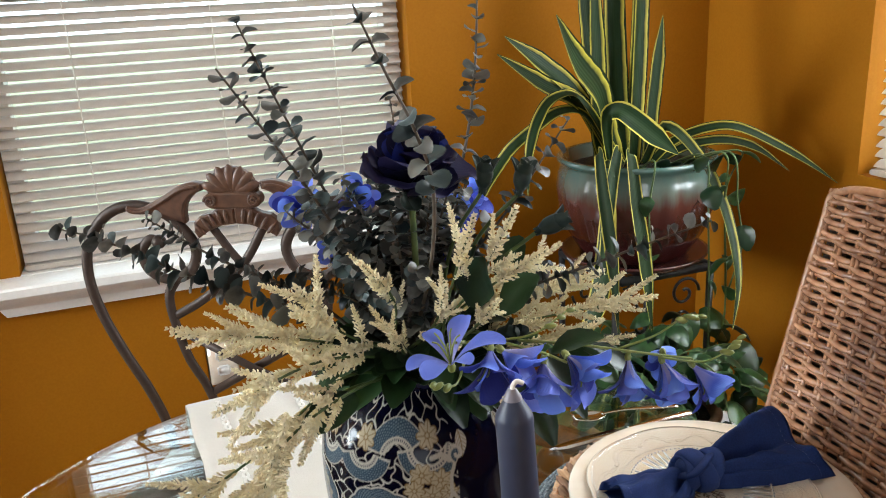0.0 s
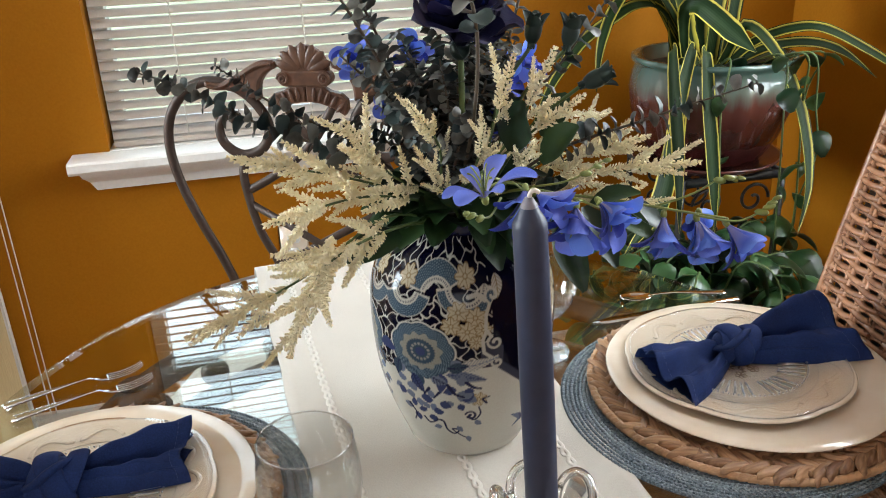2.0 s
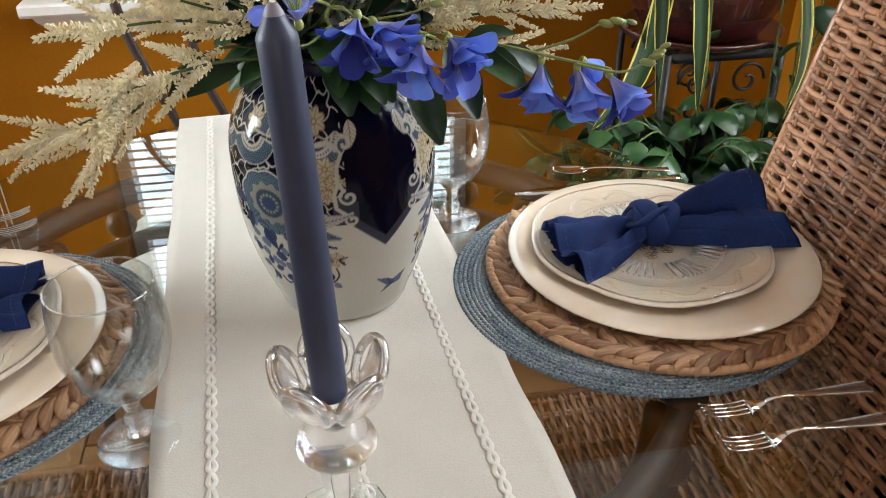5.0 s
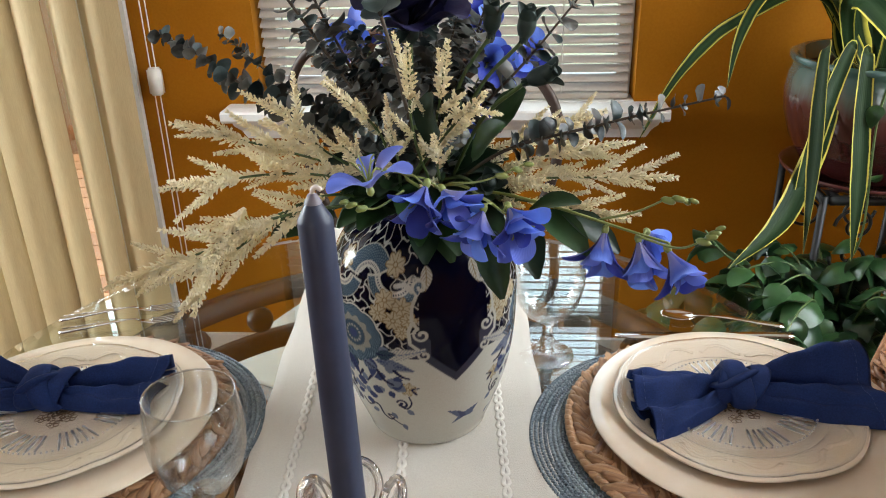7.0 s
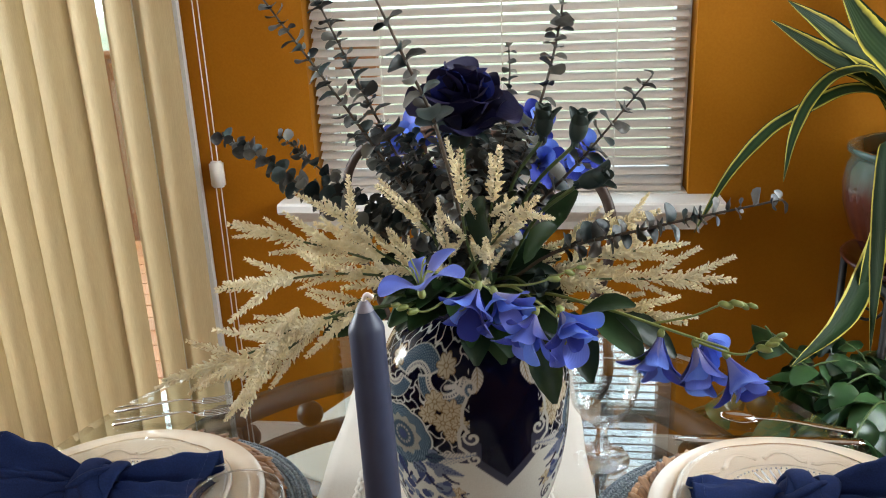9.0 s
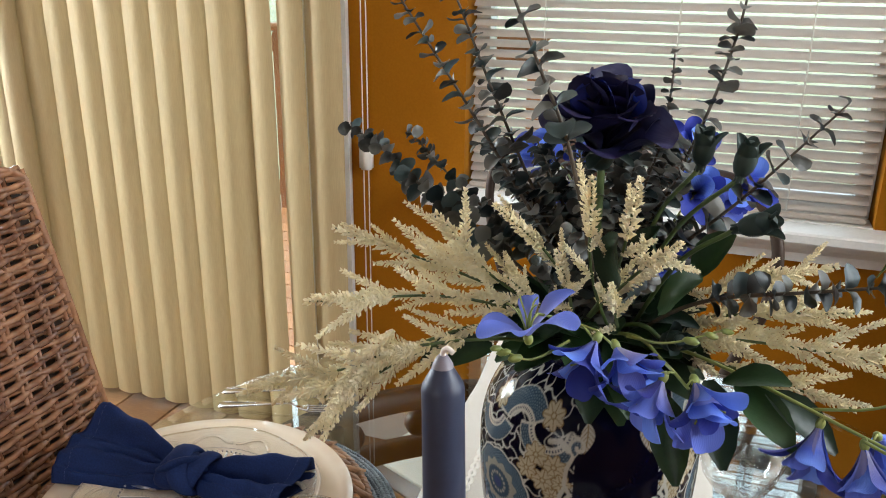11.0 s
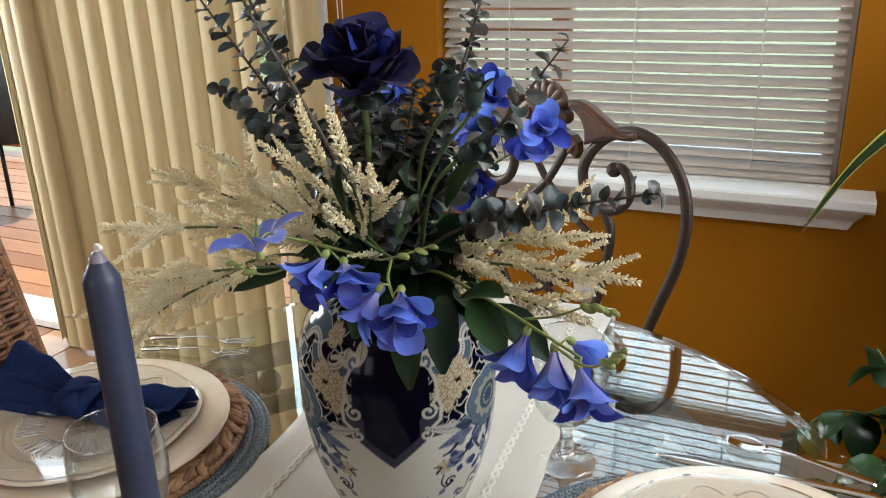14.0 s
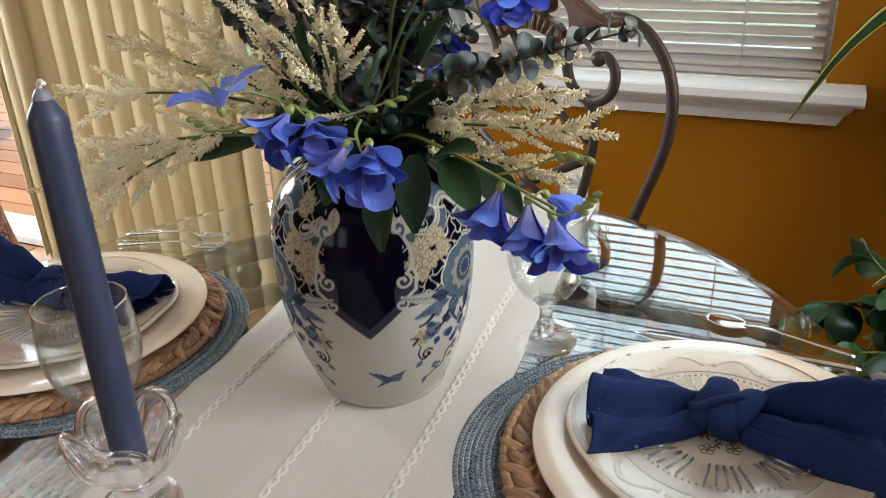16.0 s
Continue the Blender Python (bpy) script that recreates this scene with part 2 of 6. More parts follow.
DEEPBLUE = petal_paint("deep_blue_petal", (0.05, 0.05, 0.20), (0.018, 0.025, 0.22), (0.03, 0.05, 0.36), vary=0.4)
VIOLET = petal_paint("violet_petal", (0.36, 0.34, 0.50), (0.18, 0.20, 0.56), (0.13, 0.19, 0.66), vary=0.5)
SKYBLUE = petal_paint("light_blue_petal", (0.15, 0.22, 0.6), (0.045, 0.10, 0.52), (0.10, 0.2, 0.70), through_light=0.35)
ROSE = petal_paint("midnight_rose_petal", (0.006, 0.005, 0.02), (0.008, 0.008, 0.035), (0.014, 0.012, 0.05), 0.5, 0.04, sheen=0.0, veins=0.05)
ROSEHEART = petal_paint("royal_blue_rose_petal", (0.01, 0.012, 0.07), (0.016, 0.025, 0.16), (0.02, 0.035, 0.22), 0.5, 0.12, sheen=0.0, veins=0.05)
BUDGREEN = surface("dark_green_sepal", (0.008, 0.017, 0.014), (0.036, 0.054, 0.046), 0.5, vary=0.4, bump=0.2, spec=0.25)
LEAFGREEN = surface("deep_green_leaf", (0.006, 0.018, 0.007), (0.026, 0.06, 0.02), 0.38, scale=12, fine=70, vary=0.5, bump=0.4, through_light=0.06, spec=0.3)
POTHOS = surface("pothos_leaf", (0.006, 0.024, 0.008), (0.032, 0.085, 0.026), 0.3, scale=14, fine=60, vary=0.6, bump=0.25, through_light=0.1)
SNAKE = margin_leaf("variegated_strap_leaf", (0.006, 0.018, 0.005), (0.015, 0.034, 0.010), (0.50, 0.42, 0.06), 0.92, 0.5)
SNAKE_PALE = margin_leaf("pale_variegated_leaf", (0.011, 0.028, 0.009), (0.028, 0.052, 0.022), (0.52, 0.44, 0.08), 0.86, 0.45)
SOIL = surface("potting_soil", (0.01, 0.007, 0.005), (0.04, 0.028, 0.018), 0.9, fine=120, bump=1.0, depth=0.01)
POTBASKET = surface("brown_planter", (0.09, 0.04, 0.02), (0.2, 0.1, 0.05), 0.6, scale=20)
DECK = surface("cedar_deck", (0.32, 0.13, 0.045), (0.52, 0.25, 0.1), 0.4, scale=4, fine=40, stretch=(1, 8, 8), vary=0.4)
RAIL = surface("cedar_rail", (0.32, 0.12, 0.035), (0.5, 0.22, 0.08), 0.5, scale=6, fine=50)
BLACKIRON = surface("black_baluster", (0.012, 0.012, 0.012), (0.03, 0.03, 0.03), 0.4, metal=0.3)
SLING = surface("grey_sling_fabric", (0.045, 0.048, 0.052), (0.085, 0.09, 0.095), 0.7, scale=10, fine=300, bump=0.4)
TEAL = surface("teal_planter", (0.10, 0.25, 0.28), (0.18, 0.36, 0.4), 0.4)
GRASS = surface("lawn", (0.25, 0.30, 0.16), (0.40, 0.44, 0.29), 0.8, scale=2, fine=30, bump=0.6)
WOODS = surface("woods_leaf", (0.06, 0.13, 0.03), (0.22, 0.36, 0.1), 0.7, scale=1.5, fine=8, vary=0.5, through_light=0.2)
BARK = surface("bark", (0.05, 0.04, 0.03), (0.12, 0.09, 0.07), 0.9)
SIDING = surface("house_siding", (0.55, 0.53, 0.48), (0.65, 0.62, 0.57), 0.7)



def glow(name, color, strength):
    m, n, l, p = shader(name)
    n.remove(p)
    e = n.new("ShaderNodeEmission")
    e.inputs[0].default_value, e.inputs[1].default_value = (*color, 1), strength
    l.new(e.outputs[0], n["Material Output"].inputs[0])
    return m


BRIGHTSKY = glow("bright_hazy_sky", (0.74, 0.89, 1), 3.6)


def glazed_pot():
    """Drip glaze: sea-green over oxblood, running down."""
    m, n, l, p = shader("drip_glaze")
    co, sep = n.new("ShaderNodeTexCoord"), n.new("ShaderNodeSeparateXYZ")
    l.new(co.outputs["Object"], sep.inputs[0])
    mp = n.new("ShaderNodeMapping")
    mp.inputs["Scale"].default_value = (22, 22, 1.5)
    l.new(co.outputs["Object"], mp.inputs[0])
    nz = n.new("ShaderNodeTexNoise")
    nz.inputs["Scale"].default_value, nz.inputs["Detail"].default_value = 1.5, 4
    l.new(mp.outputs[0], nz.inputs["Vector"])
    k = n.new("ShaderNodeMath")
    k.operation = "MULTIPLY_ADD"
    k.inputs[1].default_value = 0.10
    l.new(nz.outputs[0], k.inputs[0]), l.new(sep.outputs[2], k.inputs[2])
    r = ramp_node(n, [(0.15, (0.045, 0.010, 0.009)), (0.215, (0.07, 0.022, 0.018)), (0.255, (0.085, 0.105, 0.085)), (0.30, (0.055, 0.105, 0.09))])
    l.new(k.outputs[0], r.inputs[0]), l.new(r.outputs[0], p.inputs["Base Color"])
    p.inputs["Roughness"].default_value, p.inputs["Coat Weight"].default_value = 0.16, 0.6
    return m


GLAZE = glazed_pot()
OXBLOOD = surface("oxblood_glaze", (0.05, 0.012, 0.012), (0.1, 0.03, 0.025), 0.2, coat=0.5)


def porcelain():
    """Painted porcelain: the painting is stored on the surface as a colour."""
    m, n, l, p = shader("painted_porcelain")
    a = n.new("ShaderNodeVertexColor")
    a.layer_name = "painting"
    nz = n.new("ShaderNodeTexNoise")
    nz.inputs["Scale"].default_value, nz.inputs["Detail"].default_value = 160, 5
    mx = n.new("ShaderNodeMixRGB")
    mx.blend_type = "MULTIPLY"
    mx.inputs[0].default_value = 0.25
    l.new(a.outputs[0], mx.inputs[1]), l.new(nz.outputs[0], mx.inputs[2])
    l.new(mx.outputs[0], p.inputs["Base Color"])
    p.inputs["Specular IOR Level"].default_value = 0.13
    p.inputs["Roughness"].default_value, p.inputs["Coat Weight"].default_value, p.inputs["Coat Roughness"].default_value = 0.12, 0.0, 0.03
    return m


PORCELAIN = porcelain()

# ---- building helpers ----
def mesh(name, verts, faces, smooth=True, uvs=None):
    me = bpy.data.meshes.new(name)
    me.from_pydata([tuple(v) for v in verts], [], faces)
    if smooth:
        me.polygons.foreach_set("use_smooth", [True] * len(me.polygons))
    if uvs is not None:
        layer = me.uv_layers.new(name="uv")
        flat = [c for p in me.polygons for v in p.vertices for c in uvs[v]]
        layer.data.foreach_set("uv", flat)
    me.update()
    return me


def part(name, data, material, parent=None, label="", m=None):
    """One mesh object under a thing or part; data is a mesh or (verts, faces)."""
    if isinstance(data, tuple):
        data = mesh(name, *data)
    if not data.materials:
        data.materials.append(material)
    ob = new(name, data)
    if parent is not None:
        ob.parent = parent
    if m is not None:
        ob.matrix_basis = m
    if label:
        ob["label"] = label
    return ob


def thing(name, m, label, category, group="", kind=""):
    ob = new(name)
    ob.empty_display_size = 0.05
    ob.matrix_basis = m
    return tagged(ob, label, category, group, kind)


def join(*pieces):
    verts, faces = [], []
    for v, f in pieces:
        k = len(verts)
        verts += list(v)
        faces += [tuple(i + k for i in q) for q in f]
    return verts, faces


def moved(piece, m):
    return [m @ Vector(v) for v in piece[0]], piece[1]


def box(x0, y0, z0, x1, y1, z1, bevel=0.0):
    """A box; bevel cuts its vertical and horizontal edges."""
    if not bevel:
        v = [(x, y, z) for x in (x0, x1) for y in (y0, y1) for z in (z0, z1)]
        return v, [(0, 1, 3, 2), (4, 6, 7, 5), (0, 4, 5, 1), (2, 3, 7, 6), (0, 2, 6, 4), (1, 5, 7, 3)]
    bm = bmesh.new()
    bmesh.ops.create_cube(bm, size=1)
    for v in bm.verts:
        v.co = Vector(((x0 + x1) / 2 + v.co.x * (x1 - x0), (y0 + y1) / 2 + v.co.y * (y1 - y0), (z0 + z1) / 2 + v.co.z * (z1 - z0)))
    bmesh.ops.bevel(bm, geom=list(bm.edges), offset=bevel, segments=2, affect="EDGES")
    bm.verts.index_update()
    out = [v.co.copy() for v in bm.verts], [tuple(v.index for v in f.verts) for f in bm.faces]
    bm.free()
    return out


def lathe(profile, n=48, ripple=None):
    """A turned form from (radius, height) pairs; ripple(angle, i) scales the radius."""
    verts, faces, k = [], [], len(profile)
    for j in range(n):
        a = 2 * math.pi * j / n
        for i, (r, z) in enumerate(profile):
            q = r * (ripple(a, i) if ripple else 1)
            verts.append((q * math.cos(a), q * math.sin(a), z))
    for j in range(n):
        for i in range(k - 1):
            a, b = j * k + i, (j + 1) % n * k + i
            faces.append((a, b, b + 1, a + 1))
    return verts, faces


def smooth_line(points, per=6):
    """A Catmull-Rom line through points."""
    p = [Vector(q) for q in points]
    p = [2 * p[0] - p[1]] + p + [2 * p[-1] - p[-2]]
    out = []
    for i in range(1, len(p) - 2):
        for s in range(per):
            t = s / per
            out.append(0.5 * (2 * p[i] + (p[i + 1] - p[i - 1]) * t + (2 * p[i - 1] - 5 * p[i] + 4 * p[i + 1] - p[i + 2]) * t * t + (3 * p[i] - p[i - 1] - 3 * p[i + 1] + p[i + 2]) * t ** 3))
    return out + [p[-2]]


def tube(points, radius, sides=8, flat=1.0, up=None):
    """A swept tube; radius is one number or a function of 0..1; flat squashes it along its second axis."""
    pts = [Vector(q) for q in points]
    verts, faces, n = [], [], len(pts)
    ref = Vector(up) if up else None
    for i, c in enumerate(pts):
        d = (pts[min(i + 1, n - 1)] - pts[max(i - 1, 0)]).normalized()
        if ref is None:
            ref = Vector((0, 0, 1)) if abs(d.z) < 0.9 else Vector((1, 0, 0))
        a = d.cross(ref)
        if a.length < 1e-6:
            a = d.orthogonal()
        a.normalize()
        b = a.cross(d).normalized()
        if up is None:
            ref = b
        r = radius(i / (n - 1)) if callable(radius) else radius
        for s in range(sides):
            g = 2 * math.pi * s / sides
            verts.append(c + a * (r * math.cos(g)) + b * (r * flat * math.sin(g)))
    for i in range(n - 1):
        for s in range(sides):
            t = (s + 1) % sides
            faces.append((i * sides + s, i * sides + t, (i + 1) * sides + t, (i + 1) * sides + s))
    faces.append(tuple(range(sides - 1, -1, -1)))
    faces.append(tuple((n - 1) * sides + s for s in range(sides)))
    return verts, faces


def ball(r, center=(0, 0, 0), n=10, squash=(1, 1, 1)):
    rings = n // 2 + 1
    prof = [(max(1e-5, r * math.sin(math.pi * i / (rings - 1))), -r * math.cos(math.pi * i / (rings - 1))) for i in range(rings)]
    v, f = lathe(prof, n)
    return [(x * squash[0] + center[0], y * squash[1] + center[1], z * squash[2] + center[2]) for x, y, z in v], f


def blade(points, width, up=(0, 0, 1), across=5, cup=0.2, wave=0.0, thick=0.0):
    """A leaf or petal along a line: width(t), cupped across; returns verts, faces, uvs."""
    pts = [Vector(q) for q in points]
    n, verts, faces, uvs = len(pts), [], [], []
    ref = Vector(up)
    for i, c in enumerate(pts):
        d = (pts[min(i + 1, n - 1)] - pts[max(i - 1, 0)]).normalized()
        side = d.cross(ref)
        side = side.normalized() if side.length > 1e-5 else d.orthogonal().normalized()
        nor = side.cross(d).normalized()
        t = i / (n - 1)
        w = width(t)
        for j in range(across):
            u = j / (across - 1)
            s = 2 * u - 1
            verts.append(c + side * (w * s) + nor * (w * cup * s * s + wave * w * math.sin(9 * t + 2 * s) * abs(s)))
            uvs.append((u, t))
    for i in range(n - 1):
        for j in range(across - 1):
            a = i * across + j
            faces.append((a, a + 1, a + across + 1, a + across))
    return verts, faces, uvs


def blade_mesh(name, *a, **k):
    v, f, uv = blade(*a, **k)
    return mesh(name, v, f, True, uv)


def setting(name, data, material, label, category="structure"):
    return tagged(part(name, data, material), label, category, "", "structure")


# ---- room ----
BACK, RIGHT, LEFT, FRONT, TOP = 1.93, 1.53, -3.2, -3.0, 2.45
WIN = (-0.302, 0.646, 0.785, 2.0)
DOOR = (-2.55, -0.675, 0.0, 2.05)


def wall_x(y0, y1, x0, x1, holes):
    """A wall along x between y0 and y1 with openings (x0, x1, z0, z1)."""
    out, at = [], x0
    for a, b, c, d in sorted(holes):
        out.append(box(at, y0, 0, a, y1, TOP))
        if c > 0:
            out.append(box(a, y0, 0, b, y1, c))
        out.append(box(a, y0, d, b, y1, TOP))
        at = b
    out.append(box(at, y0, 0, x1, y1, TOP))
    return join(*out)


setting("wall_north", wall_x(BACK, BACK + 0.14, LEFT - 0.12, RIGHT + 0.12, [WIN, DOOR]) + (False,), ORANGE, "ochre painted wall with a window added for light and glass door", "wall")
swap = Matrix(((0, 1, 0, 0), (1, 0, 0, 0), (0, 0, 1, 0), (0, 0, 0, 1)))
setting("wall_east", moved(wall_x(RIGHT, RIGHT + 0.14, FRONT, BACK, [(-0.05, 1.37, 0.9, 2.0)]), swap) + (False,), ORANGE, "ochre painted side wall with a window", "wall")
# openings in the south and west walls are added for the fill lamps
setting("wall_south", wall_x(FRONT - 0.12, FRONT, LEFT - 0.12, RIGHT + 0.12, [(-1.5, 0.3, 0.9, 2.2)]) + (False,), ORANGE, "ochre painted wall behind", "wall")
setting("wall_west", moved(wall_x(LEFT - 0.12, LEFT, FRONT, BACK, [(0.98, 1.86, 0.9, 2.1)]), swap) + (False,), ORANGE, "ochre painted wall with a window added for light", "wall")
setting("ceiling", box(LEFT - 0.12, FRONT - 0.12, TOP, RIGHT + 0.14, BACK + 0.14, TOP + 0.1) + (False,), CEIL, "off-white painted ceiling", "ceiling")
floor = setting("floor", box(LEFT - 0.1, FRONT - 0.1, -0.06, RIGHT + 0.1, BACK + 0.1, -0.006) + (False,), SOIL, "dark brown oak plank floor", "floor")
plank = None
for i in range(26):
    for j in range(5):
        x, y = LEFT + 0.09 + i * 0.18, FRONT + (i % 3) * 0.4 + (j - 1) * 1.3
        y1 = min(y + 1.297, BACK)
        y = max(y, FRONT)
        if y1 - y < 0.2 or x + 0.178 > RIGHT + 0.05:
            continue
        if abs(y1 - y - 1.297) < 1e-6:
            plank = plank or mesh("plank", *box(-0.0885, 0, -0.02, 0.0885, 1.297, 0, 0.002), False)
            part("plank", plank, WOODFLOOR, floor, m=pose(x, y, 0))
        else:
            part("plank", box(-0.0885, 0, -0.02, 0.0885, y1 - y, 0, 0.002) + (False,), WOODFLOOR, floor, m=pose(x, y, 0))
bb = join(box(DOOR[1] + 0.06, BACK - 0.014, 0, RIGHT, BACK, 0.1), box(RIGHT - 0.014, FRONT, 0, RIGHT, BACK - 0.014, 0.1))
setting("baseboard", bb + (False,), WHITE, "white painted baseboard", "baseboard")


def window_unit(name, w, z0, z1, m, label):
    """Sash window: frame, meeting rail, sashes with panes; x across, set at y = 0."""
    t = tagged(thing(name, m, label, "window"), kind="structure")
    f = join(box(-w / 2, -0.03, z0, -w / 2 + 0.035, 0.03, z1), box(w / 2 - 0.035, -0.03, z0, w / 2, 0.03, z1), box(-w / 2 + 0.035, -0.03, z0, w / 2 - 0.035, 0.03, z0 + 0.045), box(-w / 2 + 0.035, -0.03, z1 - 0.04, w / 2 - 0.035, 0.03, z1))
    part("window_frame", f + (False,), WHITE, t)
    mid = (z0 + z1) / 2
    part("meeting_rail", box(-w / 2 + 0.035, -0.022, mid - 0.02, w / 2 - 0.035, 0.022, mid + 0.02, 0.003) + (False,), WHITE, t)
    for a, b in ((z0 + 0.045, mid - 0.02), (mid + 0.02, z1 - 0.04)):
        g = part("pane", box(-w / 2 + 0.035, -0.003, a, w / 2 - 0.035, 0.003, b) + (False,), WINDOW_GLASS, t)
        g.visible_shadow = False
    return t


window_unit("window_1", WIN[1] - WIN[0] - 0.004, WIN[2] + 0.002, WIN[3], pose((WIN[0] + WIN[1]) / 2, BACK + 0.105, 0), "white framed sash window behind the blind")
window_unit("window_2", 1.416, 0.902, 2.0, pose(RIGHT + 0.1, 0.66, 0, 0, 0, 90), "white framed window in the side wall")
# the next two windows are unseen, added around the fill lamps
window_unit("added_window_3", 1.796, 0.902, 2.2, pose(-0.6, FRONT - 0.06, 0), "unseen window added behind the room for a fill lamp")
window_unit("added_window_4", 0.876, 0.902, 2.1, pose(LEFT - 0.06, 1.42, 0, 0, 0, 90), "unseen window added in the west wall for a fill lamp")

# window stool with its apron below
sill = tagged(thing("windowsill", pose(0, 0, 0), "white painted window stool with bevelled apron", "windowsill"), kind="structure")
def stool():
    prof = [(0.0, 0.785), (0.085, 0.785), (0.092, 0.781), (0.092, 0.764), (0.086, 0.757), (0.0, 0.757)]
    x0, x1 = -0.386, 0.722
    v = [(x, BACK - d, z) for x in (x0, x1) for d, z in prof]
    k = len(prof)
    f = [(i, (i + 1) % k, k + (i + 1) % k, k + i) for i in range(k)] + [tuple(range(k))[::-1], tuple(range(k, 2 * k))]
    return v, f, False
part("stool", stool(), WHITE, sill)
part("ledge", box(WIN[0] + 0.001, BACK, 0.765, WIN[1] - 0.001, BACK + 0.07, 0.7875) + (False,), WHITE, sill)
def apron():
    v, f = [], []
    rows = [(0.06, 0.757, 0.000), (0.048, 0.738, 0.006), (0.030, 0.722, 0.018), (0.024, 0.700, 0.030), (0.018, 0.698, 0.032)]
    for d, z, inset in rows:
        for x, y in ((-0.372 + inset, BACK), (-0.372 + inset, BACK - d), (0.708 - inset, BACK - d), (0.708 - inset, BACK)):
            v.append((x, y, z))
    for i in range(len(rows) - 1):
        for j in range(3):
            f.append((i * 4 + j, i * 4 + j + 1, i * 4 + j + 5, i * 4 + j + 4))
    f.append(tuple(range(len(v) - 4, len(v))))
    return v, f, False
part("apron", apron(), WHITE, sill)


def venetian(name, w, z0, z1, m, label, pitch=0.0238, tilt=34):
    t = thing(name, m, label, "window blind")
    depth, prof = 0.0275, []
    for i in range(7):
        s = i / 6 - 0.5
        prof.append((s * depth, 0.0022 * (1 - 4 * s * s)))
    v, f = [], []
    for x in (-w / 2, w / 2):
        v += [(x, y, z) for y, z in prof] + [(x, y, z - 0.0012) for y, z in reversed(prof)]
    k = 14
    f = [(i, (i + 1) % k, k + (i + 1) % k, k + i) for i in range(k)] + [tuple(range(k))[::-1], tuple(range(k, 2 * k))]
    sl = mesh("slat", v, f, False)
    n = int((z1 - z0 - 0.07) / pitch)
    rnd = random.Random(3)
    for i in range(n):
        part("slat", sl, SLAT, t, m=pose(0, 0, z0 + 0.026 + i * pitch, tilt + rnd.uniform(-1.5, 1.5), rnd.uniform(-0.12, 0.12), 0))
    part("bottom_rail", box(-w / 2, -0.024, z0 + 0.001, w / 2, 0.024, z0 + 0.014, 0.003) + (False,), SLAT, t)
    part("head_rail", box(-w / 2, -0.028, z1 - 0.045, w / 2, 0.028, z1 - 0.002, 0.003) + (False,), SLAT, t)
    for x in (-w * 0.31, w * 0.02, w * 0.32):
        for y in (-0.0135, 0.0135):
            part("ladder_cord", tube([(x, y, z0 + 0.01), (x, y, z1 - 0.04)], 0.0009, 5), CORD, t)
    return t


venetian("venetian_blind", WIN[1] - WIN[0] - 0.024, 0.7885, WIN[3], pose((WIN[0] + WIN[1]) / 2 - 0.002, BACK + 0.035, 0), "white slatted blind, slats tilted half open in the window")
venetian("venetian_blind", 1.39, 0.9, 2.0, pose(RIGHT + 0.04, 0.66, 0, 0, 0, -90), "white slatted blind, slats half open in the side window")

# glass door with its casing
door = tagged(thing("door_1", pose(0, 0, 0), "white framed sliding glass door to the deck, slid open", "door"), kind="structure")
cx0, cx1 = DOOR[0], DOOR[1]
part("door_casing", join(box(cx1 - 0.004, BACK - 0.018, 0.0, cx1 + 0.058, BACK - 0.001, 2.11), box(cx0 - 0.058, BACK - 0.018, 0, cx0 + 0.004, BACK - 0.001, 2.11), box(cx0 + 0.004, BACK - 0.018, 2.046, cx1 - 0.004, BACK - 0.001, 2.11)) + (False,), WHITE, door)
part("threshold", box(cx0, BACK + 0.002, 0.0, cx1, BACK + 0.16, 0.035, 0.004) + (False,), WHITE, door)
for a, b, y in ((-1.71, cx1 - 0.05, BACK + 0.07), (-1.66, cx1, BACK + 0.105)):
    leaf = part("door_leaf", join(box(a, y - 0.015, 0.036, a + 0.07, y + 0.015, 2.045), box(b - 0.07, y - 0.015, 0.036, b, y + 0.015, 2.045), box(a + 0.07, y - 0.015, 0.036, b - 0.07, y + 0.015, 0.11), box(a + 0.07, y - 0.015, 1.97, b - 0.07, y + 0.015, 2.045)) + (False,), WHITE, door)
    g = part("pane", box(a + 0.071, y - 0.003, 0.11, b - 0.071, y + 0.003, 1.97) + (False,), WINDOW_GLASS, leaf)
    g.visible_shadow = False

vb = thing("vertical_blind", pose(0, BACK - 0.055, 0), "cream fabric vertical blind drawn part way across the glass door", "window blind")
part("head_rail", box(-2.6, -0.03, 2.12, -0.62, 0.03, 2.17, 0.004) + (False,), WHITE, vb)
vv, vf = [], []
for i in range(9):
    s = i / 8 - 0.5
    for z in (0.02, 2.12):
        vv.append((s * 0.110, -0.026 * (1 - 4 * s * s), z))
vane_mesh = mesh("vane", vv, [(2 * i, 2 * i + 2, 2 * i + 3, 2 * i + 1) for i in range(8)])
rnd = random.Random(8)
for i in range(12):
    x = -0.664 - i * 0.0905
    turn = 20 + rnd.uniform(-3, 3) - (26, 43, 42, 9)[min(i, 3)] * (i < 3)
    part("vane", vane_mesh, VANE, vb, m=pose(x, 0, 0, 0, rnd.uniform(-0.15, 0.15), turn))
for x, y, turn in ((-1.664, -0.030, -14), (-1.722, -0.026, -20), (-1.752, -0.004, -58), (-1.768, 0.004, -66), (-1.784, 0.0, -71)):
    part("vane", vane_mesh, VANE, vb, m=pose(x, y, 0, 0, rnd.uniform(-0.15, 0.15), turn))

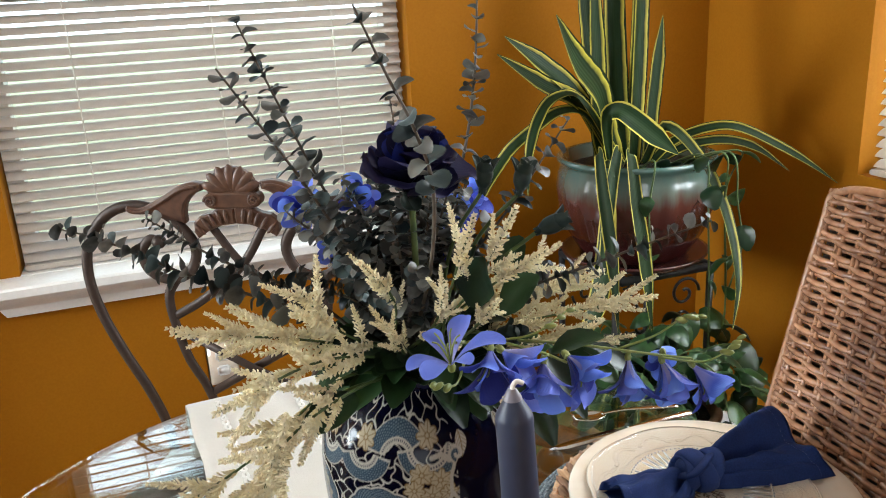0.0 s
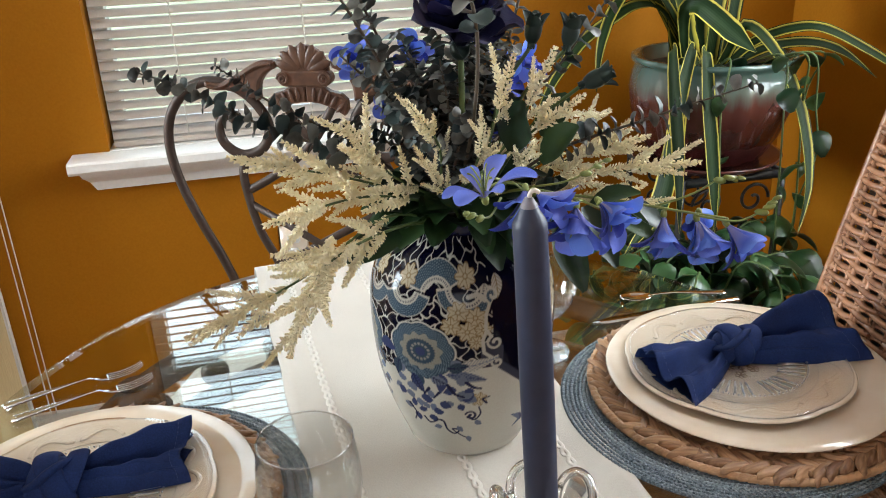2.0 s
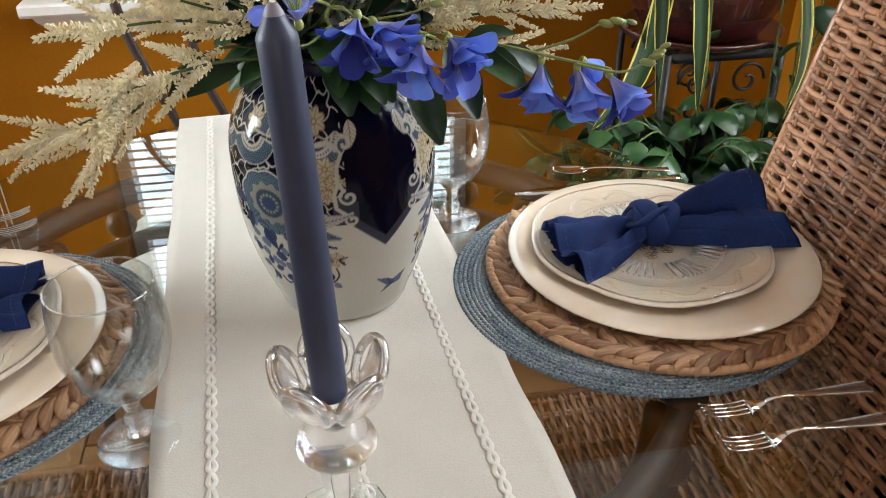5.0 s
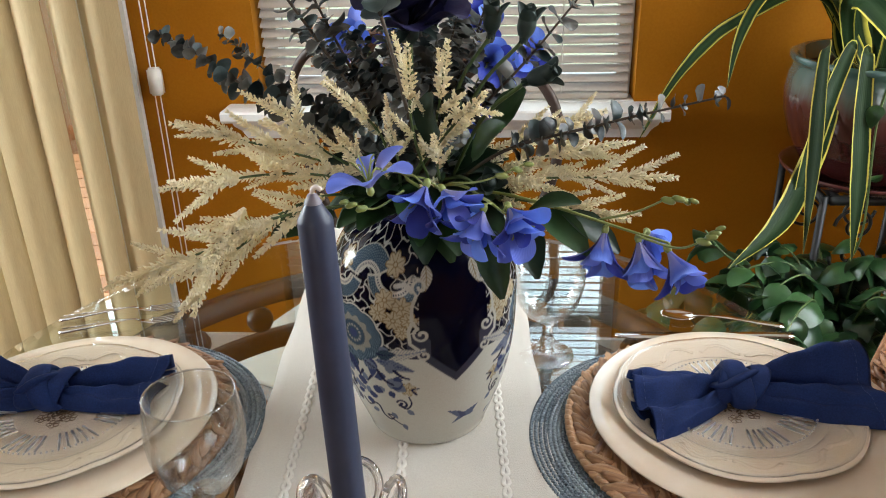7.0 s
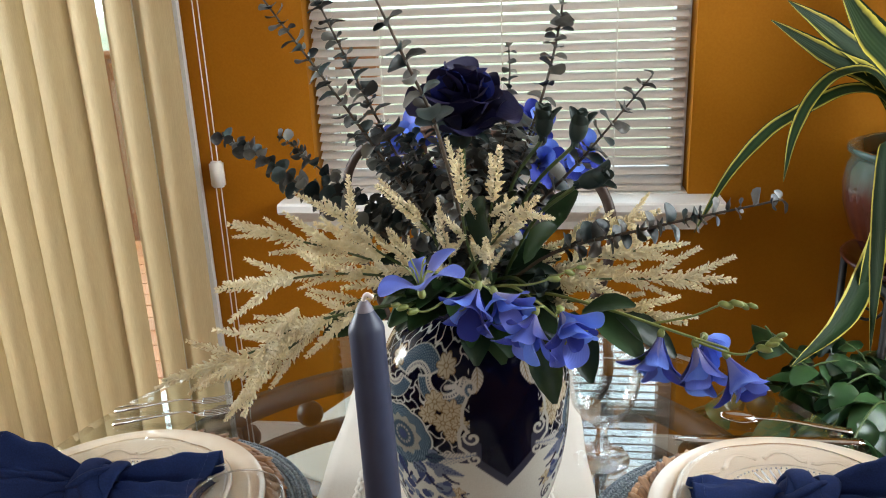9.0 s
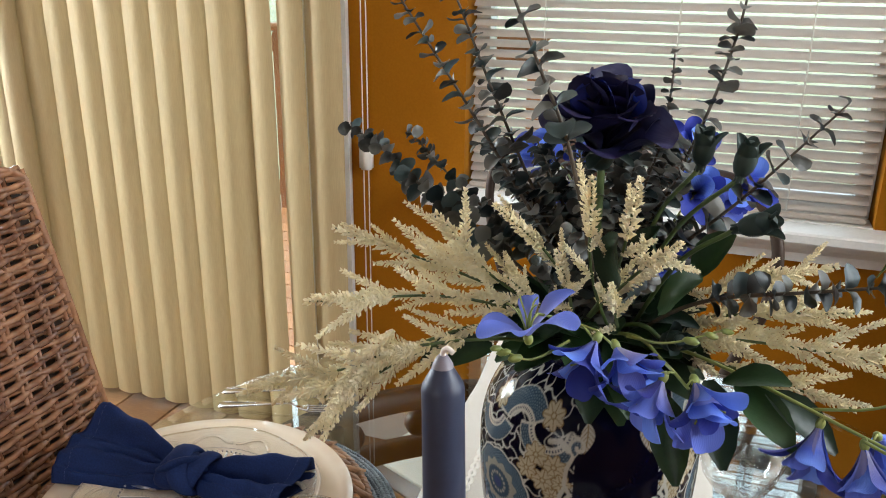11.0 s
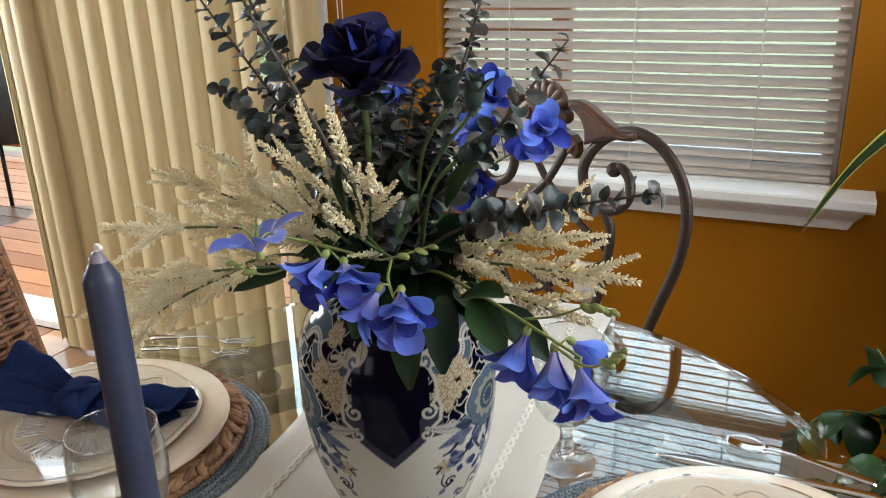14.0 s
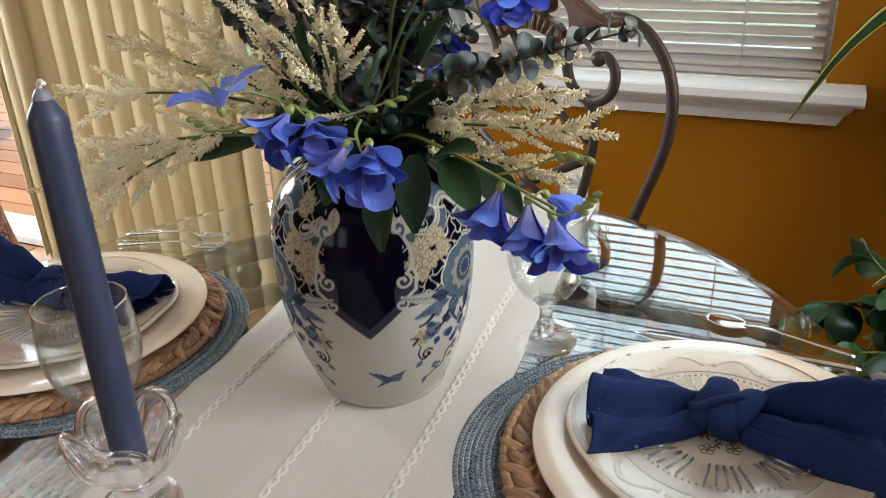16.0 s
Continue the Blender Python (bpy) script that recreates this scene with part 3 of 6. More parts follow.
cordset = thing("blind_cord", pose(-0.565, BACK - 0.012, 0), "white looped blind cord with a plastic tensioner on the wall", "cord")
for dx in (-0.007, 0.007):
    part("cord", tube([(dx * 0.6, -0.012, 2.1), (dx, -0.012, 1.5), (dx, -0.012, 0.87), (dx, -0.012, 0.1)], 0.0016, 6), CORD, cordset)
part("tensioner", box(-0.017, -0.022, 0.815, 0.017, 0.004, 0.885, 0.005), CORD, cordset)
plate = thing("wall_outlet", pose(0.105, BACK, 0.487), "beige plastic outlet cover on the ochre wall", "outlet")
part("cover", box(-0.038, -0.006, -0.058, 0.038, 0, 0.058, 0.003), STONEWARE, plate)
for z in (-0.02, 0.02):
    part("socket", box(-0.016, -0.009, z - 0.013, 0.016, -0.0062, z + 0.013, 0.004), WHITE, plate)

# ---- outdoors ----
setting("ground", box(-80, -80, -0.95, 80, 80, -0.75) + (False,), GRASS, "green lawn reaching to the woods", "ground")
setting("backdrop", box(-110, 75, -1, 80, 75.2, 75) + (False,), BRIGHTSKY, "bright hazy sky behind the trees", "sky")
deck = setting("deck", box(-7.2, 2.1, -0.16, -0.62, 4.35, -0.13) + (False,), RAIL, "cedar plank deck behind the house", "deck")
board = mesh("deck_board", *box(0, 0, -0.03, 6.5, 0.138, 0, 0.004), False)
for i in range(16):
    part("deck_board", board, DECK, deck, m=pose(-7.15, 2.105 + i * 0.142, -0.09))
fence = thing("deck_railing", pose(0, 4.28, -0.09), "cedar deck railing with black curved balusters", "railing")
part("top_rail", box(-7.2, -0.07, 1.06, -0.62, 0.07, 1.1, 0.006), RAIL, fence)
part("upper_rail", box(-7.2, -0.02, 0.94, -0.62, 0.02, 1.03, 0.004), RAIL, fence)
part("bottom_rail", box(-7.2, -0.02, 0.07, -0.62, 0.02, 0.16, 0.004), RAIL, fence)
post = mesh("post", *box(-0.045, -0.045, -0.6, 0.045, 0.045, 1.06, 0.005), False)
for x in (-7.0, -5.63, -3.9, -2.2, -0.67):
    part("post", post, RAIL, fence, m=pose(x, 0, 0))
bal = mesh("baluster", *tube(smooth_line([(0, 0, 0.16), (0, -0.06, 0.3), (0, -0.075, 0.42), (0, -0.02, 0.62), (0, 0, 0.94)], 4), 0.009, 6))
for i in range(53):
    part("baluster", bal, BLACKIRON, fence, m=pose(-7.1 + i * 0.12, 0, 0))
pc = thing("patio_chair", pose(-3.72, 3.6, -0.09, 0, 0, 205), "grey sling patio chair on the deck", "chair")
part("backrest", box(-0.26, 0.24, 0.42, 0.26, 0.262, 1.05, 0.01), SLING, pc, m=pose(0, 0, 0, -6, 0, 0))
part("seat", box(-0.26, -0.24, 0.40, 0.26, 0.26, 0.425, 0.01), SLING, pc)
for x in (-0.26, 0.26):
    for y in (-0.24, 0.25):
        part("leg", tube([(x, y, 0), (x, y * 0.95, 0.41)], 0.013, 8), BLACKIRON, pc)
    part("back_post", tube([(x, 0.25, 0.4), (x, 0.30, 1.06)], 0.014, 8), BLACKIRON, pc)
tp = thing("planter", pose(-4.08, 3.0, -0.09), "teal flower pot standing on the deck", "planter")
part("pot", lathe([(0.001, 0.0), (0.15, 0.0), (0.21, 0.42), (0.225, 0.425), (0.225, 0.47), (0.2, 0.47), (0.195, 0.43), (0.001, 0.42)], 32), TEAL, tp)


def leaf_cloud(rx, ry, rz, count, size, seed, hollow=0.35):
    """Small leaf clumps filling an uneven crown."""
    rnd, v, f = random.Random(seed), [], []
    lumps = [(rnd.uniform(-0.6, 0.6), rnd.uniform(-0.6, 0.6), rnd.uniform(-0.6, 0.7), rnd.uniform(0.25, 0.5)) for _ in range(14)]
    for _ in range(count):
        cx, cy, cz, r = rnd.choice(lumps)
        d = Vector((rnd.gauss(0, 1), rnd.gauss(0, 1), rnd.gauss(0, 1))).normalized() * r * rnd.uniform(hollow, 1)
        c = Vector(((cx + d.x) * rx, (cy + d.y) * ry, (cz + d.z) * rz))
        a = Vector((rnd.gauss(0, 1), rnd.gauss(0, 1), rnd.gauss(0, 1))).normalized() * size * rnd.uniform(0.6, 1.3)
        b = a.orthogonal().normalized() * size * 0.5
        k = len(v)
        v += [c - a, c + b, c + a, c - b]
        f.append((k, k + 1, k + 2, k + 3))
    return v, f, False


rnd = random.Random(5)
for i in range(17):
    x = -70 + i * 3.4 + rnd.uniform(-1, 1)
    y, h = rnd.uniform(24, 36), rnd.uniform(5, 8)
    if x > -17:
        continue
    tr = thing("tree", pose(x, y, -0.76), "leafy green deciduous tree beyond the lawn", "tree", "trees beyond the lawn")
    part("trunk", tube([(0, 0, 0), (0.1, 0, h * 0.35), (0, 0.15, h * 0.75)], lambda t: 0.2 * (1 - 0.7 * t), 8), BARK, tr)
    part("crown", leaf_cloud(h * 0.4, h * 0.4, h * 0.5, 1500, 0.3, i), WOODS, tr, m=pose(0, 0, h * 0.56))
for i in range(12):
    x = -27 + i * 1.8
    sh = thing("shrub", pose(x, 9.5 + rnd.uniform(-0.8, 0.8), -0.76), "bushy green shrub on the lawn", "shrub", "shrubs on the lawn")
    part("crown", leaf_cloud(1.2, 0.9, 1.1, 900, 0.12, 40 + i), WOODS, sh, m=pose(0, 0, 0.8))
    part("trunk", tube([(0, 0, 0), (0.05, 0, 0.8)], 0.04, 6), BARK, sh)

# ---- table ----
CX, CY, TZ, TR = 0.186, 0.673, 0.75, 0.541
table = thing("round_table", pose(CX, CY, 0), "round clear glass table on a bronze iron base", "table")
top = part("glass_top", lathe([(0.001, TZ), (0.35, TZ), (TR - 0.028, TZ), (TR - 0.003, TZ - 0.006), (TR, TZ - 0.008), (TR - 0.002, TZ - 0.011), (TR - 0.02, TZ - 0.012), (0.001, TZ - 0.012)], 128) + (False,), GLASS_TOP, table, "clear bevelled glass disc")
top.visible_shadow = False
hoop_r = 0.405
for z, h in ((0.722, 0.03), (0.64, 0.026)):
    part("hoop", lathe([(hoop_r - 0.011, z - h / 2), (hoop_r + 0.011, z - h / 2), (hoop_r + 0.012, z), (hoop_r + 0.011, z + h / 2), (hoop_r - 0.011, z + h / 2), (hoop_r - 0.011, z - h / 2)], 96), IRON, table)
knob = mesh("ball", *ball(0.021, (0, 0, 0.68), 14))
for i in range(24):
    a = 2 * math.pi * (i + 0.5) / 24
    part("ball", knob, IRON, table, m=pose(hoop_r * math.cos(a), hoop_r * math.sin(a), 0))
leg_line = smooth_line([(0.385, 0, 0.715), (0.37, 0, 0.60), (0.27, 0, 0.44), (0.20, 0, 0.28), (0.25, 0, 0.13), (0.36, 0, 0.0)], 7)
leg_mesh = mesh("leg", *tube(leg_line, lambda t: 0.0125 - 0.002 * t, 10, 0.75, (0, 1, 0)))
pad = mesh("glass_pad", *lathe([(0.001, 0.736), (0.02, 0.736), (0.022, 0.7378), (0.001, 0.7378)], 16))
for i in range(4):
    a = -33 + 90 * i
    part("leg", leg_mesh, IRON, table, m=pose(0, 0, 0, 0, 0, a))
    part("glass_pad", pad, IRON, table, m=pose(hoop_r * math.cos(radians(a)), hoop_r * math.sin(radians(a)), 0))
part("lower_ring", lathe([(0.195, 0.27), (0.215, 0.27), (0.215, 0.295), (0.195, 0.295), (0.195, 0.27)], 64), IRON, table)

# ---- runner ----
runner = thing("table_runner", pose(0.205, 0.673, TZ, 0, 0, 3.7), "cream linen runner with white braided stripes, hanging over the table edge", "table runner")
RW = 0.16


def runner_height(y):
    """Drop over the rim of the glass at both ends."""
    over = abs(y) - 0.528
    if over <= 0:
        return 0.0022, y
    a = min(over / 0.02, math.pi / 2)
    extra = max(0, over - 0.02 * math.pi / 2)
    s = 1 if y > 0 else -1
    return 0.0022 - 0.02 * (1 - math.cos(a)) - extra, s * (0.528 + 0.02 * math.sin(a))


def cloth_grid():
    v, f, nx, ny = [], [], 24, 150
    for j in range(ny + 1):
        y = -0.74 + 1.48 * j / ny
        for i in range(nx + 1):
            x = -RW + 2 * RW * i / nx
            z, yy = runner_height(y)
            if abs(y) < 0.5:
                z += 0.0005 * math.sin(23 * y + 5 * x) * math.sin(17 * x + 2) + 0.0006 * math.exp(-((y + 0.145 + 0.06 * x) / 0.006) ** 2)
            v.append((x + 0.0012 * math.sin(40 * y) * (1 if abs(x) > 0.15 else 0), yy, z))
    n = nx + 1
    for j in range(ny):
        for i in range(nx):
            f.append((j * n + i, j * n + i + 1, (j + 1) * n + i + 1, (j + 1) * n + i))
    return v, f


cl = part("cloth", cloth_grid(), LINEN, runner)
so = cl.modifiers.new("thickness", "SOLIDIFY")
so.thickness = 0.0014
so.offset = -1
for off in (-0.112, 0.003, 0.109):
    strands = []
    for ph in (0.0, math.pi):
        line = []
        for k in range(521):
            y = -0.52 + k * 0.002
            g = 2 * math.pi * y / 0.031 + ph
            line.append((off + 0.0031 * math.sin(g), y, runner_height(y)[0] + 0.0007 + 0.0007 * math.cos(2 * g)))
        strands.append(tube(line, 0.0026, 6, 0.4, (0, 0, 1)))
    tagged(part("braid", join(*strands), BRAID_WHITE, runner), kind="stuff")


# ---- place settings ----
def braid_ring(r, width, height, count, lean, phase=0.0):
    """Lens-shaped strands laid obliquely round a ring."""
    lv, lf = ball(1, n=6, squash=(width * 0.75, width * 0.34, height))
    out = []
    for i in range(count):
        a = 2 * math.pi * (i + phase) / count
        out.append((pose(r * math.cos(a), r * math.sin(a), 0, 0, 0, math.degrees(a) + 90 + lean), (lv, lf)))
    return out


def blue_mat(x, y, group):
    t = thing("placemat", pose(x, y, TZ + 0.0002), "round blue-grey braided placemat under the woven charger", "placemat", group)
    part("base", lathe([(0.001, 0), (0.19, 0), (0.1915, 0.0015), (0.19, 0.002), (0.001, 0.002)], 96), BLUEMAT, t)
    for i in range(11):
        r = 0.1885 - i * 0.0050
        n = int(2 * math.pi * r / 0.0046)
        ring = [moved(p, m) for m, p in braid_ring(r, 0.0058, 0.0016, n, 32 if i % 2 else -32, i * 0.37)]
        tagged(part("coil", join(*ring), BLUEMAT, t, m=pose(0, 0, 0.0022)), kind="stuff")
    return t


strand_shapes = []
for k, s in enumerate((1.0, 0.88, 1.12)):
    lv, lf = ball(1, n=10, squash=(0.0235 * s, 0.0066, 0.0050))
    lv = [(a, b + 0.25 * a * a / 0.02 * (1 if k % 2 else -1), c + 0.0008 * math.sin(300 * b)) for a, b, c in lv]
    strand_shapes.append(mesh("strand", lv, lf))


def woven_charger(x, y, group, seed):
    rnd = random.Random(seed)
    t = thing("woven_charger", pose(x, y, TZ + 0.0045), "round tan braided hyacinth charger under the plates", "charger", group)
    # darker base colour stands in for the shade between the strands
    part("base", lathe([(0.001, 0), (0.178, 0), (0.18, 0.002), (0.178, 0.004), (0.001, 0.004)], 96), WICKER, t)
    rope = [moved(p, m) for m, p in braid_ring(0.1825, 0.017, 0.0042, 120, 8)]
    tagged(part("edge_rope", join(*rope), HYACINTH, t, m=pose(0, 0, 0.0035)), kind="stuff")
    for ring, (r, n, lean) in enumerate(((0.170, 66, 33), (0.157, 62, -33), (0.144, 56, 33), (0.131, 50, -33))):
        for i in range(n):
            a = 2 * math.pi * (i + 0.5 * (ring % 2) + rnd.uniform(-0.12, 0.12)) / n
            part("strand", rnd.choice(strand_shapes), HYACINTH, t, m=pose(r * math.cos(a), r * math.sin(a), 0.0062 + rnd.uniform(-0.0008, 0.001), rnd.uniform(-10, 10), rnd.uniform(-5, 5), math.degrees(a) + 90 + lean + rnd.uniform(-6, 6)))
    return t


def scallop(a, n=6):
    """Bracket-shaped rim: broad lobes between small points."""
    u = (a * n / (2 * math.pi)) % 1
    return 1 + 0.012 * math.cos(2 * math.pi * u) - 0.010 * math.exp(-((u - 0.5) / 0.07) ** 2)


def dinner_plate(x, y, group):
    t = thing("charger_plate", pose(x, y, TZ + 0.0125), "large plain cream stoneware plate on the woven charger", "plate", group)
    part("dish", lathe([(0.001, 0.001), (0.1, 0.001), (0.112, 0.003), (0.150, 0.0085), (0.1655, 0.0105), (0.167, 0.0115), (0.1655, 0.0128), (0.149, 0.0112), (0.110, 0.0058), (0.1, 0.0042), (0.001, 0.0042)], 96), STONEWARE, t)
    return t


def patterned_plate(x, y, group, turn):
    t = thing("scalloped_plate", pose(x, y, TZ + 0.0172, 0, 0, turn), "cream plate with embossed scalloped rim and grey line", "plate", group)
    prof = [(0.001, 0.0), (0.07, 0.0), (0.082, 0.002), (0.092, 0.0052), (0.118, 0.0085), (0.130, 0.0102), (0.1328, 0.0114), (0.1312, 0.0128), (0.127, 0.0122), (0.120, 0.0112), (0.116, 0.0112), (0.098, 0.0082), (0.091, 0.0078), (0.083, 0.0046), (0.07, 0.0026), (0.001, 0.0026)]

    def wavy(a, i):
        return scallop(a) if 4 <= i <= 11 else 1

    part("dish", lathe(prof, 144, wavy), STONEWARE, t)
    arcs = []
    for k in range(6):
        a0 = 2 * math.pi * (k + 0.5) / 6
        for s in (-1, 1):
            line = []
            for j in range(15):
                u = j / 14
                a = a0 + s * (0.04 + u * 0.46)
                r = 0.103 + 0.012 * math.sin(math.pi * min(1, u * 1.15))
                line.append((r * math.cos(a), r * math.sin(a), 0.0094 + (r - 0.103) * 0.17))
            arcs.append(tube([(a, b, c - 0.0004) for a, b, c in line], 0.0030, 8, 0.3, (0, 0, 1)))
    part("embossing", join(*arcs), STONEWARE, t)
    line = [(0.0925 * math.cos(2 * math.pi * i / 96), 0.0925 * math.sin(2 * math.pi * i / 96), 0.0083) for i in range(97)]
    part("grey_line", tube(line, 0.00035, 5), GILT, t, "thin grey line")
    g = thing("pressed_glass_plate", pose(x, y, TZ + 0.0202, 0, 0, turn), "clear pressed glass plate with fluted rays and scalloped rim", "plate", group)
    gp = [(0.001, 0.0), (0.04, 0.0), (0.046, 0.002), (0.078, 0.0052), (0.098, 0.0078), (0.122, 0.0098), (0.1285, 0.0108), (0.1285, 0.0120), (0.122, 0.0114), (0.098, 0.0096), (0.078, 0.0072), (0.046, 0.0042), (0.04, 0.0026), (0.001, 0.0026)]
    d = part("dish", lathe(gp, 144, lambda a, i: scallop(a) if 4 <= i <= 9 else 1), PRESSED, g)
    d.visible_shadow = False
    ray = mesh("ray", *tube([(0.048, 0, 0.0052), (0.06, 0, 0.0064), (0.078, 0, 0.0082)], lambda u: 0.0016 - 0.0004 * abs(2 * u - 1), 6))
    for k in range(8):
        for j in range(5):
            r = part("ray", ray, RAYGLASS, g, m=pose(0, 0, 0, 0, 0, 45 * k + (j - 2) * 7))
            r.visible_shadow = False
    dots = [ball(0.0014, (0.081 * math.cos(i * math.pi / 45), 0.081 * math.sin(i * math.pi / 45), 0.0086), 6) for i in range(90)]
    part("beading", join(*dots), RAYGLASS, g).visible_shadow = False
    sprig = []
    rnd = random.Random(int(turn * 7) % 91)
    for k in range(6):
        a, rad = k * 1.05 + rnd.uniform(-0.2, 0.2), rnd.uniform(0.014, 0.027)
        cx, cy = rad * math.cos(a), rad * math.sin(a)
        sprig.append(tube(smooth_line([(-cx * 0.2, -cy * 0.2, 0.00285), (cx * 0.4 + 0.005, cy * 0.4 - 0.003, 0.00285), (cx, cy, 0.00285)], 4), 0.00055, 4))
        for j in range(5):
            b = j * 2 * math.pi / 5 + k
            px, py = cx + 0.0042 * math.cos(b), cy + 0.0042 * math.sin(b)
            sprig.append(tube([(px + 0.0030 * math.cos(q * 0.785), py + 0.0030 * math.sin(q * 0.785), 0.003) for q in range(9)], 0.00045, 4))
        for j in range(3):
            b = a + 1.2 + j * 0.8
            sprig.append(moved(ball(1, n=6, squash=(0.0042, 0.0016, 0.0002)), pose(cx * 0.55 + 0.006 * math.cos(b), cy * 0.55 + 0.006 * math.sin(b), 0.003, 0, 0, math.degrees(b))))
    part("floral_print", join(*sprig), PRINT, t, "brown printed flower sprig")
    return t


def napkin(x, y, z, turn, group, wing_a, wing_b, seed):
    """A napkin knotted into a bow; wings: length, half width, height, ridge, swing (degrees), slant of the hem."""
    t = thing("napkin", pose(x, y, z, 0, 0, turn), "navy cotton napkin knotted into a bow on the plate", "napkin", group)
    rnd = random.Random(seed)
    for side, (length, width, high, ridge, swing, slant) in ((-1, wing_a), (1, wing_b)):
        v, f, nu, nv = [], [], 36, 96
        ph = rnd.uniform(0, 6)
        creases = [(rnd.uniform(-0.85, -0.5), 0.10, 0.55), (rnd.uniform(-0.35, -0.1), 0.13, 0.8), (ridge - 0.42, 0.16, 0.9), (rnd.uniform(0.55, 0.75), 0.09, 0.6)]
        ca, sa = math.cos(radians(swing)), math.sin(radians(swing))

        def place(u, a):
            cy, sz = math.cos(a), math.sin(a)
            w = 0.013 + (width - 0.013) * (1.35 * u - 0.35 * u * u)
            # the back lobe puffs up towards the open end, the front lies lower
            lobe = math.exp(-((cy - ridge) / 0.58) ** 2) + 0.42 * math.exp(-((cy + 0.55) / 0.4) ** 2)
            up = 0.017 * (1 - u) ** 1.5 + high * lobe * math.sin(math.pi * 0.5 * u ** 0.8) * (1 - 0.10 * u * u)
            up = up * max(0.0, 1 - cy * cy * cy * cy) ** 0.5 + 0.004
            dig = sum(k * math.exp(-((cy - c - 0.10 * u * c) / d) ** 2) for c, d, k in creases)
            up -= 0.017 * dig * (1 - 0.6 * u) * min(1, 5 * u) * (1 if high < 0.03 else 1.25)
            up += 0.0016 * math.sin(17 * u + 6 * cy + ph) + 0.0040 * math.sin(7 * u - 9 * cy + 2 * ph) * u + 0.0045 * math.sin(6.5 * cy + ph) * math.sin(math.pi * u)
            base = -0.012 + 0.006 * u
            zz = max(base, base + 0.003 + up) if sz > 0 else base + 0.0012 * math.sin(7 * a)
            if sz > 0:
                zz = base + (zz - base) * min(1, 2.6 * sz)
            xx = 0.010 + length * u * (1 - slant * cy * u + 0.05 * math.sin(4 * cy + ph) * u)
            yy = w * cy * (1 + 0.05 * math.sin(3 * u + ph))
            return xx, yy, zz

        def swung(p):
            return side * p[0] * ca, p[1] + p[0] * sa, p[2]

        for i in range(nu + 1):
            for j in range(nv):
                v.append(swung(place(i / nu, 2 * math.pi * j / nv)))
        # the hem turns in, leaving the end of the wing hollow
        for back, shrink in ((0.004, 0.95), (0.03, 0.80), (0.06, 0.55)):
            for j in range(nv):
                p = place(1 - back / length, 2 * math.pi * j / nv)
                v.append(swung((p[0], p[1] * shrink, -0.003 + (p[2] + 0.003) * shrink)))
        for i in range(nu + 3):
            for j in range(nv):
                k = (j + 1) % nv
                q = (i * nv + j, i * nv + k, (i + 1) * nv + k, (i + 1) * nv + j)
                f.append(q if side > 0 else q[::-1])
        wing = part("wing", (v, f), NAPKIN, t)
        # stitches along the hem
        dots = []
        for j in range(34):
            a = math.pi * (0.06 + 0.88 * j / 33)
            p, q = Vector(swung(place(0.895, a))), Vector(swung(place(0.895, a + 0.045)))
            dots.append(tube([p + Vector((0, 0, 0.0004)), q + Vector((0, 0, 0.0004))], 0.00035, 4))
        part("hem_stitches", join(*dots), STITCH, wing)
    folds = []
    for tilt, x0, rad, wide in ((18, -0.013, 0.0215, 0.0110), (-14, 0.002, 0.0245, 0.0125), (26, 0.015, 0.0210, 0.0105)):
        ring = []
        for i in range(33):
            a = 2 * math.pi * i / 32
            x = x0 + math.tan(radians(tilt)) * rad * math.sin(a + 0.4)
            ring.append((x, rad * math.cos(a), 0.007 + rad * 0.86 * math.sin(a)))
        folds.append(tube(ring, wide * 0.4, 12, 2.5, (1, 0, 0)))
    folds.append(tube(smooth_line([(-0.024, -0.004, 0.008), (-0.014, -0.019, 0.018), (0.004, -0.013, 0.0265), (0.022, 0.006, 0.020)], 7), lambda u: 0.0115 - 0.004 * abs(2 * u - 1), 12, 0.42))
    knot = part("knot", ball(0.0215, (0, 0, 0.008), 16, (1.2, 1, 0.9)), NAPKIN, t)
    for q in folds:
        part("wrap", q, NAPKIN, knot)
    return t


def fork(m, group, length=0.165):
    t = thing("fork", m, "stainless steel fork with beaded handle on the glass", "fork", group)
    k = length / 0.165
    hl = smooth_line([(0.0, 0, 0.003), (0.03 * k, 0, 0.0045), (0.07 * k, 0, 0.008), (0.095 * k, 0, 0.009), (0.105 * k, 0, 0.006)], 5)
    part("handle", tube(hl, lambda u: 0.0066 - 0.0052 * min(1, u * 1.35) + 0.0006, 10, 0.3, (0, 0, 1)), STEEL, t)
    beads = [ball(0.0009, (x * 0.0018 * k, s * (0.0066 - 0.0052 * min(1, x * 0.0018 / 0.105 * 1.35) + 0.0004), 0.0042 + 0.004 * x * 0.0018 / 0.08), 6) for x in range(2, 45) for s in (-1, 1)]
    part("beading", join(*beads), STEEL, t)
    part("neck", tube(smooth_line([(0.103 * k, 0, 0.006), (0.112 * k, 0, 0.0035), (0.122 * k, 0, 0.003)], 4), lambda u: 0.0018 + 0.0085 * u ** 1.3, 12, 0.18, (0, 0, 1)), STEEL, t)
    for i in range(4):
        y = (i - 1.5) * 0.0049
        part("tine", tube(smooth_line([(0.12 * k, y, 0.003), (0.137 * k, y, 0.0022), (0.155 * k, y, 0.0045), (0.165 * k, y * 0.9, 0.0085)], 4), lambda u: 0.0016 - 0.0009 * u, 6, 0.6), STEEL, t)
    return t


